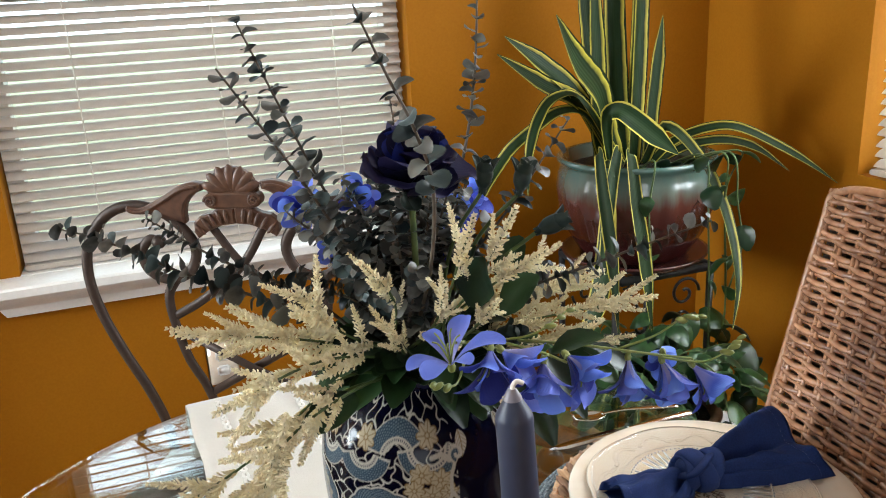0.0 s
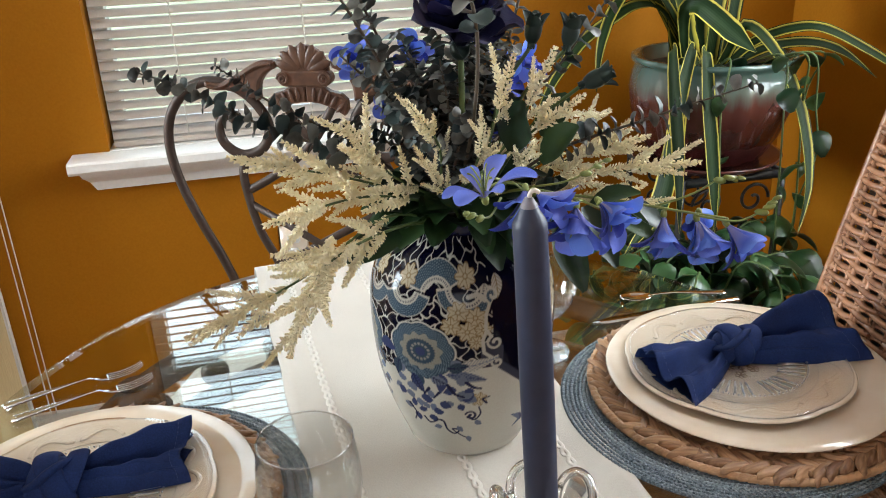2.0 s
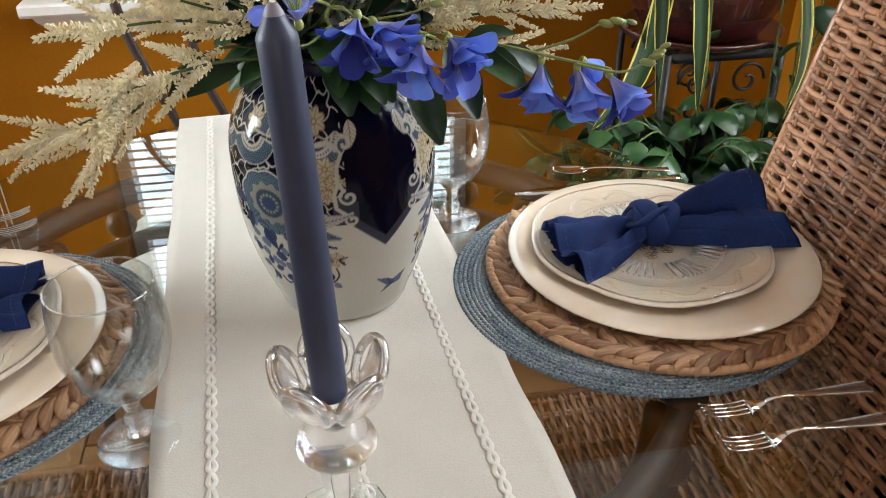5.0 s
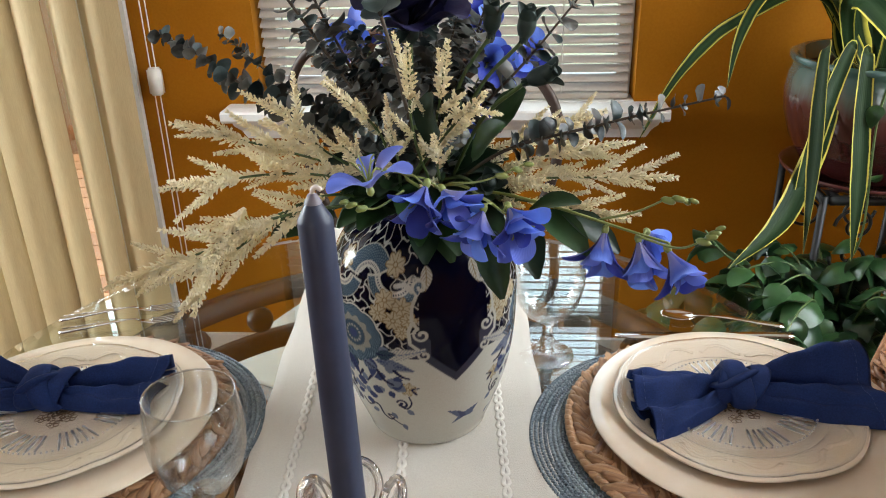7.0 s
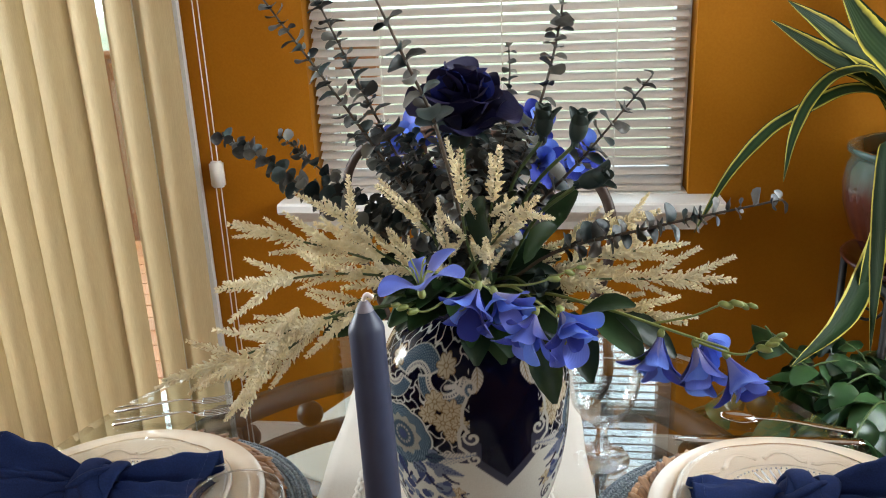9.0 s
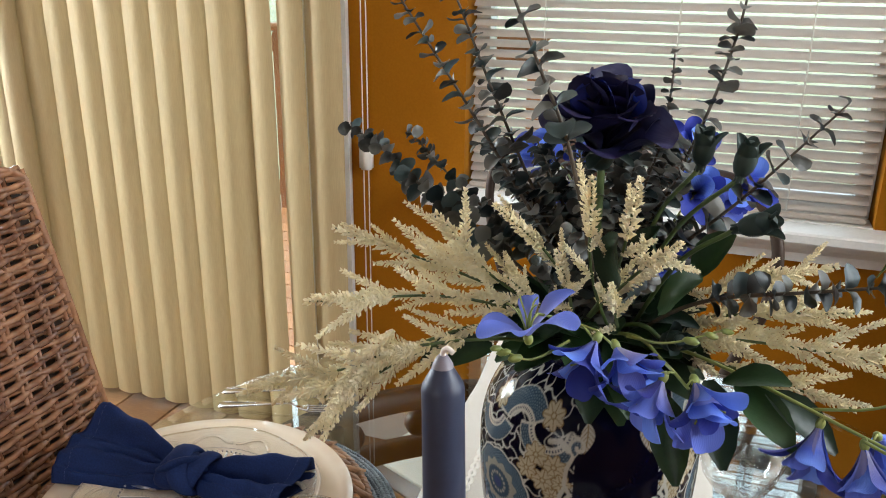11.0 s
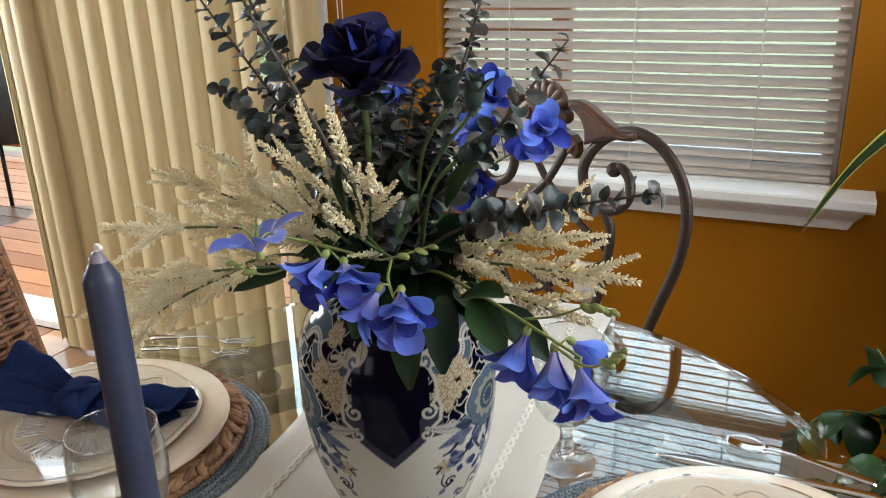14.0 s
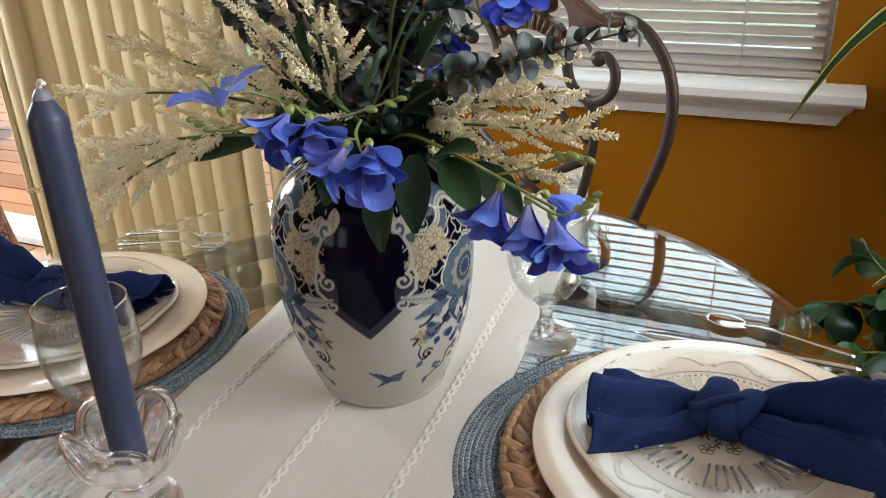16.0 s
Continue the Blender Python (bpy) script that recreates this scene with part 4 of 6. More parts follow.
def spoon(m, group):
    t = thing("spoon", m, "stainless steel teaspoon with beaded handle on the glass", "spoon", group)
    hl = smooth_line([(0.0, 0, 0.003), (0.03, 0, 0.0045), (0.075, 0, 0.008), (0.105, 0, 0.007), (0.116, 0, 0.005)], 5)
    part("handle", tube(hl, lambda u: 0.0064 - 0.0048 * min(1, u * 1.3) + 0.0006, 10, 0.3, (0, 0, 1)), STEEL, t)
    v, f = [], []
    for i in range(13):
        u = i / 12
        w = 0.0155 * math.sin(math.pi * (0.06 + 0.9 * u)) ** 0.6
        for j in range(9):
            s = j / 4 - 1
            v.append((0.112 + 0.046 * u, w * s, 0.0052 - 0.0042 * (1 - s * s) * math.sin(math.pi * u) ** 0.7))
    for i in range(12):
        for j in range(8):
            f.append((i * 9 + j, i * 9 + j + 1, (i + 1) * 9 + j + 1, (i + 1) * 9 + j))
    b = part("bowl", (v, f), STEEL, t)
    sd = b.modifiers.new("thickness", "SOLIDIFY")
    sd.thickness = 0.0012
    return t


def knife(m, group):
    t = thing("table_knife", m, "stainless steel table knife on the glass beside the plate", "knife", group)
    part("handle", tube(smooth_line([(0, 0, 0.004), (0.04, 0, 0.005), (0.09, 0, 0.005), (0.105, 0, 0.005)], 5), lambda u: 0.0072 - 0.0028 * u, 10, 0.45, (0, 0, 1)), STEEL, t)
    v, f = [], []
    for i in range(12):
        u = i / 11
        lo, hi = -0.0095 * (1 - max(0, u - 0.75) * 2.6), 0.009 * (1 - max(0, u - 0.85) * 4.5)
        for y, z in ((lo, 0.003), (lo, 0.0034), (hi, 0.0048), (hi, 0.003)):
            v.append((0.103 + 0.125 * u, y, z))
    for i in range(11):
        for j in range(4):
            k = (j + 1) % 4
            f.append((i * 4 + j, i * 4 + k, i * 4 + 4 + k, i * 4 + 4 + j))
    f.append((44, 45, 46, 47))
    part("blade", (v, f), STEEL, t)
    return t


def goblet(x, y, group):
    t = thing("goblet", pose(x, y, TZ + 0.0002), "clear glass water goblet with a short stem", "glass", group)
    foot = [(0.0005, 0.0), (0.032, 0.0), (0.0345, 0.0012), (0.034, 0.0028), (0.02, 0.006), (0.010, 0.0085), (0.0005, 0.0086)]
    stem = [(0.0005, 0.0088), (0.0095, 0.009), (0.0075, 0.013), (0.0085, 0.018), (0.0105, 0.022), (0.0075, 0.027), (0.0065, 0.038), (0.0085, 0.046), (0.014, 0.0515), (0.0005, 0.0545)]
    bowl = [(0.0005, 0.0545), (0.0145, 0.0525), (0.027, 0.062), (0.0365, 0.077), (0.0425, 0.098), (0.0438, 0.114), (0.0425, 0.133), (0.0395, 0.154), (0.0389, 0.1552), (0.0382, 0.1545), (0.0412, 0.132), (0.0424, 0.114), (0.0411, 0.098), (0.0350, 0.0785), (0.0255, 0.0645), (0.014, 0.057), (0.0005, 0.0555)]
    part("rim", tube([(0.0389 * math.cos(i * math.pi / 32), 0.0389 * math.sin(i * math.pi / 32), 0.1552) for i in range(65)], 0.0009, 8), LIPGLASS, t, "bright rounded glass lip").visible_shadow = False
    for name, prof, paint in (("foot", foot, CRYSTAL), ("stem", stem, CRYSTAL), ("bowl", bowl, GOBLET)):
        b = part(name, lathe(prof, 64), paint, t)
        b.visible_shadow = False
    return t


RS, LS = "place setting by the plant", "place setting by the glass door"
blue_mat(0.538, 0.624, "placemats")
blue_mat(-0.138, 0.614, "placemats")
woven_charger(0.574, 0.638, "woven chargers", 1)
woven_charger(-0.165, 0.614, "woven chargers", 2)
dinner_plate(0.580, 0.647, "charger plates")
dinner_plate(-0.167, 0.616, "charger plates")
patterned_plate(0.573, 0.660, "scalloped plates", 12)
patterned_plate(-0.172, 0.622, "scalloped plates", 40)
napkin(0.573, 0.672, TZ + 0.0345, -4, "napkins", (0.104, 0.066, 0.024, 0.35, -20, -0.12), (0.126, 0.056, 0.055, 0.46, 2, 0.16), 4)
napkin(-0.195, 0.640, TZ + 0.0345, 6, "napkins", (0.125, 0.054, 0.058, 0.45, 4, 0.10), (0.118, 0.046, 0.026, 0.40, 3, -0.05), 9)
goblet(0.374, 0.791, "goblets")
goblet(0.048, 0.472, "goblets")
fork(pose(0.684, 0.415, TZ + 0.0003, 0, 0, 180 + 1.5), "forks")
fork(pose(0.674, 0.375, TZ + 0.0003, 0, 0, 180 + 1.5), "forks", 0.155)
fork(pose(-0.300, 0.860, TZ + 0.0003, 0, 0, 17), "forks")
fork(pose(-0.284, 0.826, TZ + 0.0003, 0, 0, 17), "forks", 0.165)
spoon(pose(0.690, 0.869, TZ + 0.0003, 0, 0, 170), "cutlery")
knife(pose(0.694, 0.842, TZ + 0.0003, 0, 0, 181), "cutlery")

# ---- candle ----
holder = thing("candle_holder", pose(0.210, 0.352, TZ + 0.0008 + 0.0022), "cut crystal candle holder with a petal-shaped drip cup", "candle holder")
TALL = 1.23
base = part("foot", lathe([(r, z * TALL) for r, z in [(0.0005, 0), (0.036, 0), (0.039, 0.002), (0.038, 0.004), (0.022, 0.011), (0.012, 0.016), (0.0095, 0.02), (0.0005, 0.0201)]], 8) + (False,), CRYSTAL, holder)
stem_h = part("stem", lathe([(r, z * TALL) for r, z in [(0.0005, 0.0203), (0.009, 0.0205), (0.0115, 0.03), (0.0135, 0.044), (0.0125, 0.052), (0.0075, 0.056), (0.0005, 0.0562)]], 6) + (False,), CRYSTAL, holder)
disc = part("collar", lathe([(r, z * TALL) for r, z in [(0.0005, 0.0565), (0.014, 0.0568), (0.024, 0.0605), (0.0285, 0.0665), (0.0265, 0.071), (0.0165, 0.077), (0.0125, 0.082), (0.0005, 0.0822)]], 48), CRYSTAL, holder)
cup = part("drip_cup", lathe([(r, z * TALL) for r, z in [(0.0005, 0.0825), (0.0125, 0.0828), (0.0165, 0.088), (0.019, 0.093), (0.021, 0.098), (0.0195, 0.1005), (0.0145, 0.1005), (0.0125, 0.099), (0.0122, 0.093), (0.0005, 0.0925)]], 60), CRYSTAL, holder)
lobe = mesh("petal", *tube(smooth_line([(0.0145, 0, 0.110), (0.0235, 0, 0.115), (0.0315, 0, 0.124), (0.0360, 0, 0.136), (0.0375, 0, 0.1475)], 6), lambda u: (0.003 + 0.0115 * math.sin(math.pi * (0.14 + 0.60 * u)) ** 0.8) * (1.02 - u ** 9) ** 0.5, 18, 0.2, (1, 0, -0.3)))
loop = mesh("petal_rim", *tube([(0.0285 + 0.0085 * math.sin(k * math.pi / 16), 0.0165 * math.cos(k * math.pi / 16), 0.1315 + 0.0180 * math.sin(k * math.pi / 16)) for k in range(33)], 0.0034, 10))
for i in range(5):
    part("petal_rim", loop, CRYSTAL, holder, m=pose(0, 0, 0.005, 0, 0, 72 * i + 20)).visible_shadow = False
    part("petal", lobe, CRYSTAL, holder, m=pose(0, 0, 0.005, 0, 0, 72 * i + 20)).visible_shadow = False
for o in (base, stem_h, disc, cup):
    o.visible_shadow = False
candle = thing("taper_candle", pose(0.2091, 0.3530, TZ + 0.1265, -2.2, -2.0, 0), "slate blue taper candle, unlit with a short white wick", "candle")
part("shaft", lathe([(0.0005, 0), (0.0116, 0.0), (0.0119, 0.01), (0.0118, 0.11), (0.0112, 0.223), (0.0113, 0.236), (0.0108, 0.2385), (0.0095, 0.241), (0.0052, 0.2485), (0.0024, 0.2532), (0.0005, 0.254)], 40), WAX, candle)
part("wick", tube(smooth_line([(0, 0, 0.251), (0.0006, -0.0004, 0.2565), (0.003, -0.0012, 0.259), (0.0065, -0.0018, 0.2572)], 5), 0.0015, 8), WICK, candle)
part("worn_tip", lathe([(0.0056, 0.2482), (0.0054, 0.2496), (0.0028, 0.2542), (0.0008, 0.255)], 24), WAX_PALE, candle)

# ---- vase ----
VX, VY, VZ = 0.234, 0.668, TZ + 0.0024
PROFILE = [(0.0005, 0.002), (0.052, 0.002), (0.056, 0.0), (0.064, 0.001), (0.0675, 0.010), (0.0735, 0.025), (0.0820, 0.048), (0.0905, 0.078), (0.0955, 0.108), (0.0978, 0.138), (0.0982, 0.158), (0.0975, 0.178), (0.0935, 0.198), (0.0855, 0.217), (0.0745, 0.232), (0.0625, 0.242), (0.0560, 0.246), (0.0535, 0.249), (0.052, 0.2505), (0.051, 0.2505), (0.049, 0.248), (0.056, 0.238), (0.08, 0.2)]


def vase_painting(x, z):
    """Colour of the painted porcelain, x metres round the belly from the dark panel's middle and z up."""
    col = np.empty(x.shape + (3,))
    navy, blue, teal, grey, cream, gold, ink = (0.002, 0.002, 0.010), (0.035, 0.048, 0.12), (0.036, 0.062, 0.09), (0.12, 0.145, 0.20), (0.42, 0.365, 0.255), (0.20, 0.13, 0.05), (0.014, 0.015, 0.05)
    ground, pale, haze = (0.47, 0.455, 0.395), (0.43, 0.41, 0.35), (0.035, 0.035, 0.055)
    col[:] = ground
    rnd = random.Random(12)

    def paint(mask, c):
        col[mask] = c

    def stroke(points, width, c, taper=0.0):
        pts = np.array(points)
        best = np.full(x.shape, 9.0)
        n = len(pts) - 1
        for i, (p, q) in enumerate(zip(pts[:-1], pts[1:])):
            v = q - p
            t = np.clip(((x - p[0]) * v[0] + (z - p[1]) * v[1]) / max(1e-9, v @ v), 0, 1)
            np.minimum(best, np.hypot(x - p[0] - t * v[0], z - p[1] - t * v[1]) / (1 - taper * (i + t) / n), out=best)
        paint(best < width, c)

    def leaf_shape(cx, cz, length, width, angle, c, vein=None, bend=0.0):
        u, w = (x - cx) * math.cos(angle) + (z - cz) * math.sin(angle), -(x - cx) * math.sin(angle) + (z - cz) * math.cos(angle)
        t = np.clip(u / length, 0, 1)
        w = w - bend * length * t * t
        inside = (u > 0) & (u < length) & (np.abs(w) < width * np.sin(np.pi * t ** 0.8))
        paint(inside, c)
        if vein:
            paint(inside & ((np.abs(w) < 0.0005) | (np.abs((u - np.abs(w)) % 0.0035 - 0.00175) < 0.0004)), vein)

    def blossom(cx, cz, r, petals, c, line, turn=0.0):
        rr, aa = np.hypot(x - cx, z - cz), np.arctan2(z - cz, x - cx) + turn
        lobe = r * (0.66 + 0.34 * np.abs(np.cos(aa * petals / 2)))
        paint(rr < lobe + 0.0006, line)
        paint(rr < lobe - 0.0004, c)
        paint((rr < lobe) & (rr > r * 0.25) & (np.abs(np.sin(aa * petals / 2)) * rr < 0.0012), line)
        paint(rr < r * 0.25, line)
        paint(rr < r * 0.16, c)

    def curl(cx, cz, r, turns, start, sense, width, c):
        pts = [(cx + r * (1 - 0.78 * k / 26) * math.cos(start + sense * turns * 2 * math.pi * k / 26), cz + r * (1 - 0.78 * k / 26) * math.sin(start + sense * turns * 2 * math.pi * k / 26)) for k in range(27)]
        stroke(pts, width, c, -0.5)

    # dark panel running to a point, with a paler wash along its lower edge
    edge = np.where(x < 0.036, 0.098 + x * 0.95, 0.132 - (x - 0.036) * 0.16)
    band = (z > edge) & (z < 0.252)
    # dark patches with pale veins between them
    seeds = np.array([(0.026 + 0.0138 * i + rnd.uniform(-0.004, 0.004), 0.112 + 0.0150 * j + rnd.uniform(-0.005, 0.005) + 0.006 * (i % 2)) for i in range(12) for j in range(11)])
    f1, f2 = np.full(x.shape, 9.0), np.full(x.shape, 9.0)
    wx, wz = x + 0.0022 * np.sin(z * 420 + 1), z + 0.0022 * np.sin(x * 390 + 2)
    for sx, sz in seeds:
        d = np.hypot((wx - sx) * 1.15, wz - sz)
        np.minimum(f2, np.maximum(f1, d), out=f2)
        np.minimum(f1, d, out=f1)
    paint(band & (x >= 0.026) & (f2 - f1 > 0.0012), navy)
    paint(band & (x < 0.034), navy)
    paint((z > edge) & (z < edge + 0.011) & (x < 0.036), haze)
    paint((z > 0.128) & (z < 0.150) & (x > 0.024) & (x < 0.046), haze)
    paint((z > 0.150) & (z < 0.150 + 0.008 * np.sin(np.clip((x - 0.024) / 0.022, 0, 1) * 3.14)) & (x > 0.024) & (x < 0.046), haze)
    # crescents and fans about the shoulder
    for cx, cz, r0, r1, a0, a1, scale in ((0.058, 0.214, 0.016, 0.029, 3.3, 6.1, 240), (0.088, 0.205, 0.012, 0.030, 0.2, 2.6, 260), (0.122, 0.208, 0.012, 0.028, 3.4, 5.9, 240)):
        rr, aa = np.hypot(x - cx, z - cz), np.arctan2(z - cz, x - cx) % (2 * np.pi)
        inside = (rr > r0) & (rr < r1) & (aa > a0) & (aa < a1)
        paint((rr > r0 - 0.0008) & (rr < r1 + 0.0008) & (aa > a0 - 0.08) & (aa < a1 + 0.08), pale)
        paint(inside, teal)
        paint(inside & (np.sin(rr * 2600) * np.sin(aa * scale * 0.12) > 0.45), (0.15, 0.20, 0.23))
        paint((rr < r0 + 0.005) & inside, pale)
        paint((rr < r0 + 0.0035) & (rr > r0 + 0.0015) & inside & (np.sin(aa * 46) > 0.1), ink)
    for cx, cz in ((0.058, 0.222), (0.122, 0.218)):
        blossom(cx, cz, 0.011, 7, cream, gold)
    leaf_shape(0.026, 0.222, 0.022, 0.006, -1.7, pale, gold, 0.2)
    # chrysanthemums beside the panel
    for k, (cx, cz, r) in enumerate(((0.050, 0.184, 0.0105), (0.066, 0.190, 0.0105), (0.058, 0.170, 0.0105), (0.043, 0.171, 0.0085), (0.073, 0.176, 0.0095), (0.050, 0.158, 0.0075))):
        blossom(cx, cz, r, 7, cream, gold, k * 0.5)
    curl(0.032, 0.156, 0.0085, 1.15, 1.2, -1, 0.0011, pale)
    curl(0.030, 0.133, 0.0070, 1.15, 1.6, -1, 0.0010, pale)
    curl(0.032, 0.204, 0.0080, 1.1, -1.0, 1, 0.0010, pale)
    stroke([(0.036, 0.163), (0.041, 0.172), (0.040, 0.186), (0.036, 0.196)], 0.0016, pale)
    stroke([(0.034, 0.138), (0.043, 0.146), (0.044, 0.160), (0.040, 0.170)], 0.0017, pale)
    stroke([(0.040, 0.200), (0.047, 0.206), (0.056, 0.204)], 0.0022, pale)
    # long pale leaf under the flowers
    leaf_shape(0.078, 0.128, 0.052, 0.0062, 3.02, pale, grey, -0.1)
    leaf_shape(0.080, 0.122, 0.042, 0.0060, 3.25, grey, blue, 0.1)
    # great rosette
    cx, cz = 0.104, 0.145
    rr, aa = np.hypot(x - cx, (z - cz) * 1.08), np.arctan2(z - cz, x - cx)
    sc = 1 + 0.07 * np.abs(np.sin(aa * 4.5 + 0.4))
    paint(rr < 0.0335 * sc, ground)
    paint(rr < 0.0318 * sc, teal)
    paint((rr < 0.0305 * sc) & (rr > 0.0200) & (np.sin(rr * 3400) * np.sin(aa * 34 + rr * 900) > 0.35), (0.17, 0.235, 0.28))
    paint((rr < 0.0215 * (1 + 0.08 * np.sin(aa * 11))) & (rr > 0.0155), (0.24, 0.235, 0.20))
    paint((rr < 0.0205) & (rr > 0.0145) & (np.sin(aa * 30) * np.sin(rr * 2200) > 0.35), (0.22, 0.2, 0.16))
    paint(rr < 0.0135, teal)
    paint((rr < 0.0105) & (rr > 0.0078) & (np.sin(aa * 14) > -0.5), (0.22, 0.22, 0.2))
    paint(rr < 0.0052, blue)
    # leaves round it
    for k in range(9):
        a = -2.9 + 0.33 * k
        leaf_shape(cx + 0.031 * math.cos(a), cz + 0.029 * math.sin(a), 0.017 + 0.004 * (k % 3), 0.0062, a + 0.5 * (-1) ** k, (grey, teal, blue)[k % 3], ink if k % 2 else None, 0.25 * (-1) ** k)
    # soft blue leaves and dark strokes down the white body
    for cx, cz in ((0.070, 0.088), (0.092, 0.086), (0.112, 0.090), (0.100, 0.070), (0.118, 0.068), (0.066, 0.104), (0.128, 0.098)):
        for k in range(4):
            a = k * 1.57 + rnd.uniform(-0.5, 0.5)
            leaf_shape(cx + 0.004 * math.cos(a), cz + 0.004 * math.sin(a), rnd.uniform(0.009, 0.015), rnd.uniform(0.0036, 0.0055), a, rnd.choice((grey, (0.12, 0.15, 0.22), grey, blue)), None, rnd.uniform(-0.3, 0.3))
    blossom(0.048, 0.090, 0.0085, 7, cream, gold)
    for k in range(5):
        leaf_shape(0.050 + 0.004 * k, 0.088 + 0.004 * math.sin(2 * k), 0.014, 0.0048, 0.4 + 0.5 * k, (grey, blue)[k % 2], None, 0.3)
    for pts, w in (([(0.078, 0.108), (0.072, 0.098), (0.063, 0.094)], 0.0021), ([(0.060, 0.112), (0.053, 0.106), (0.046, 0.104)], 0.0021), ([(0.088, 0.098), (0.094, 0.090)], 0.0016), ([(0.098, 0.102), (0.104, 0.094)], 0.0018), ([(0.094, 0.060), (0.087, 0.058), (0.084, 0.046), (0.076, 0.040), (0.070, 0.046), (0.078, 0.047), (0.066, 0.036), (0.056, 0.032)], 0.0014), ([(0.110, 0.060), (0.104, 0.053), (0.094, 0.058)], 0.0014), ([(0.040, 0.084), (0.044, 0.090), (0.037, 0.092)], 0.0014), ([(0.060, 0.066), (0.052, 0.062), (0.046, 0.070), (0.048, 0.080)], 0.0014), ([(0.126, 0.074), (0.120, 0.062), (0.126, 0.050)], 0.0014)):
        stroke([(p.x, p.y) for p in smooth_line([(a, b, 0) for a, b in pts], 5)], w, ink, 0.45)
    curl(0.056, 0.068, 0.0065, 1.1, 0.4, 1, 0.0011, ink)
    for cx, cz in ((0.060, 0.036), (0.072, 0.052), (0.090, 0.050), (0.052, 0.060)):
        leaf_shape(cx, cz, 0.011, 0.0035, rnd.uniform(-3, 0), grey)
    return col


def build_vase():
    line = smooth_line([(r, 0, z) for r, z in PROFILE[:20]], 19)
    prof = [(max(0.0005, p.x), p.z) for p in line] + PROFILE[20:]
    n = 1000
    me = mesh("body", *lathe(prof, n))
    # paint a quarter, twice as fine, then mirror it round
    zs = np.array([p[1] for p in prof])
    fine_z = np.repeat(zs, 2) + np.tile((-0.0003, 0.0003), len(zs))
    steps = 280
    fine_m = (np.arange(2 * steps) + 0.5) / (2 * steps) * (math.pi / 2)
    grid = vase_painting(np.repeat(fine_m[:, None] * 0.093, len(fine_z), 1), np.repeat(fine_z[None, :], len(fine_m), 0))
    grid = grid.reshape(steps, 2, len(zs), 2, 3).mean((1, 3))
    phi = 2 * np.pi * np.arange(n) / n
    d = (phi - math.atan2(-0.089, 0.039) + math.pi) % (2 * math.pi) - math.pi
    m = np.abs((d + math.pi / 2) % math.pi - math.pi / 2) / (math.pi / 2) * steps - 0.5
    lo = np.clip(np.floor(m).astype(int), 0, steps - 2)
    w = np.clip(m - lo, 0, 1)[:, None, None]
    col = (grid[lo] * (1 - w) + grid[lo + 1] * w).reshape(-1, 3)
    # a small bird on the bare side below the panel
    px, pz = np.repeat(d[:, None] * 0.08 - 0.011, len(zs), 1), np.repeat(zs[None, :] - 0.046, n, 0)
    bird = [(-0.0175, 0.0105), (-0.006, 0.0075), (0.0017, 0.0023), (0.0175, 0.0085), (0.0133, -0.001), (0.0140, -0.0045), (0.0017, -0.006), (-0.011, -0.0125), (-0.0045, -0.0035)]
    inside = np.zeros(px.shape, bool)
    for (ax, az), (bx, bz) in zip(bird, bird[1:] + bird[:1]):
        inside ^= ((az > pz) != (bz > pz)) & (px < (bx - ax) * (pz - az) / (bz - az) + ax)
    col = col.reshape(n, len(zs), 3)
    col[inside] = (0.085, 0.105, 0.17)
    col[inside & (np.abs(px + 0.4 * pz) < 0.0035)] = (0.05, 0.06, 0.12)
    col = col.reshape(-1, 3)
    a = me.color_attributes.new("painting", "FLOAT_COLOR", "POINT")
    a.data.foreach_set("color", np.concatenate([col, np.ones((len(col), 1))], 1).astype(np.float32).ravel())
    t = thing("vase", pose(VX, VY, VZ), "blue and white painted porcelain vase full of artificial flowers", "vase")
    part("body", me, PORCELAIN, t)
    part("neck", lathe([(0.049, 0.2495), (0.0525, 0.251), (0.0515, 0.256), (0.0530, 0.262), (0.0545, 0.264), (0.0525, 0.266), (0.049, 0.264), (0.047, 0.256), (0.049, 0.2495)], 96), COBALT, t)
    return t


COBALT = surface("cobalt_glaze", (0.004, 0.004, 0.02), (0.012, 0.014, 0.05), 0.2, bump=0.01)
build_vase()

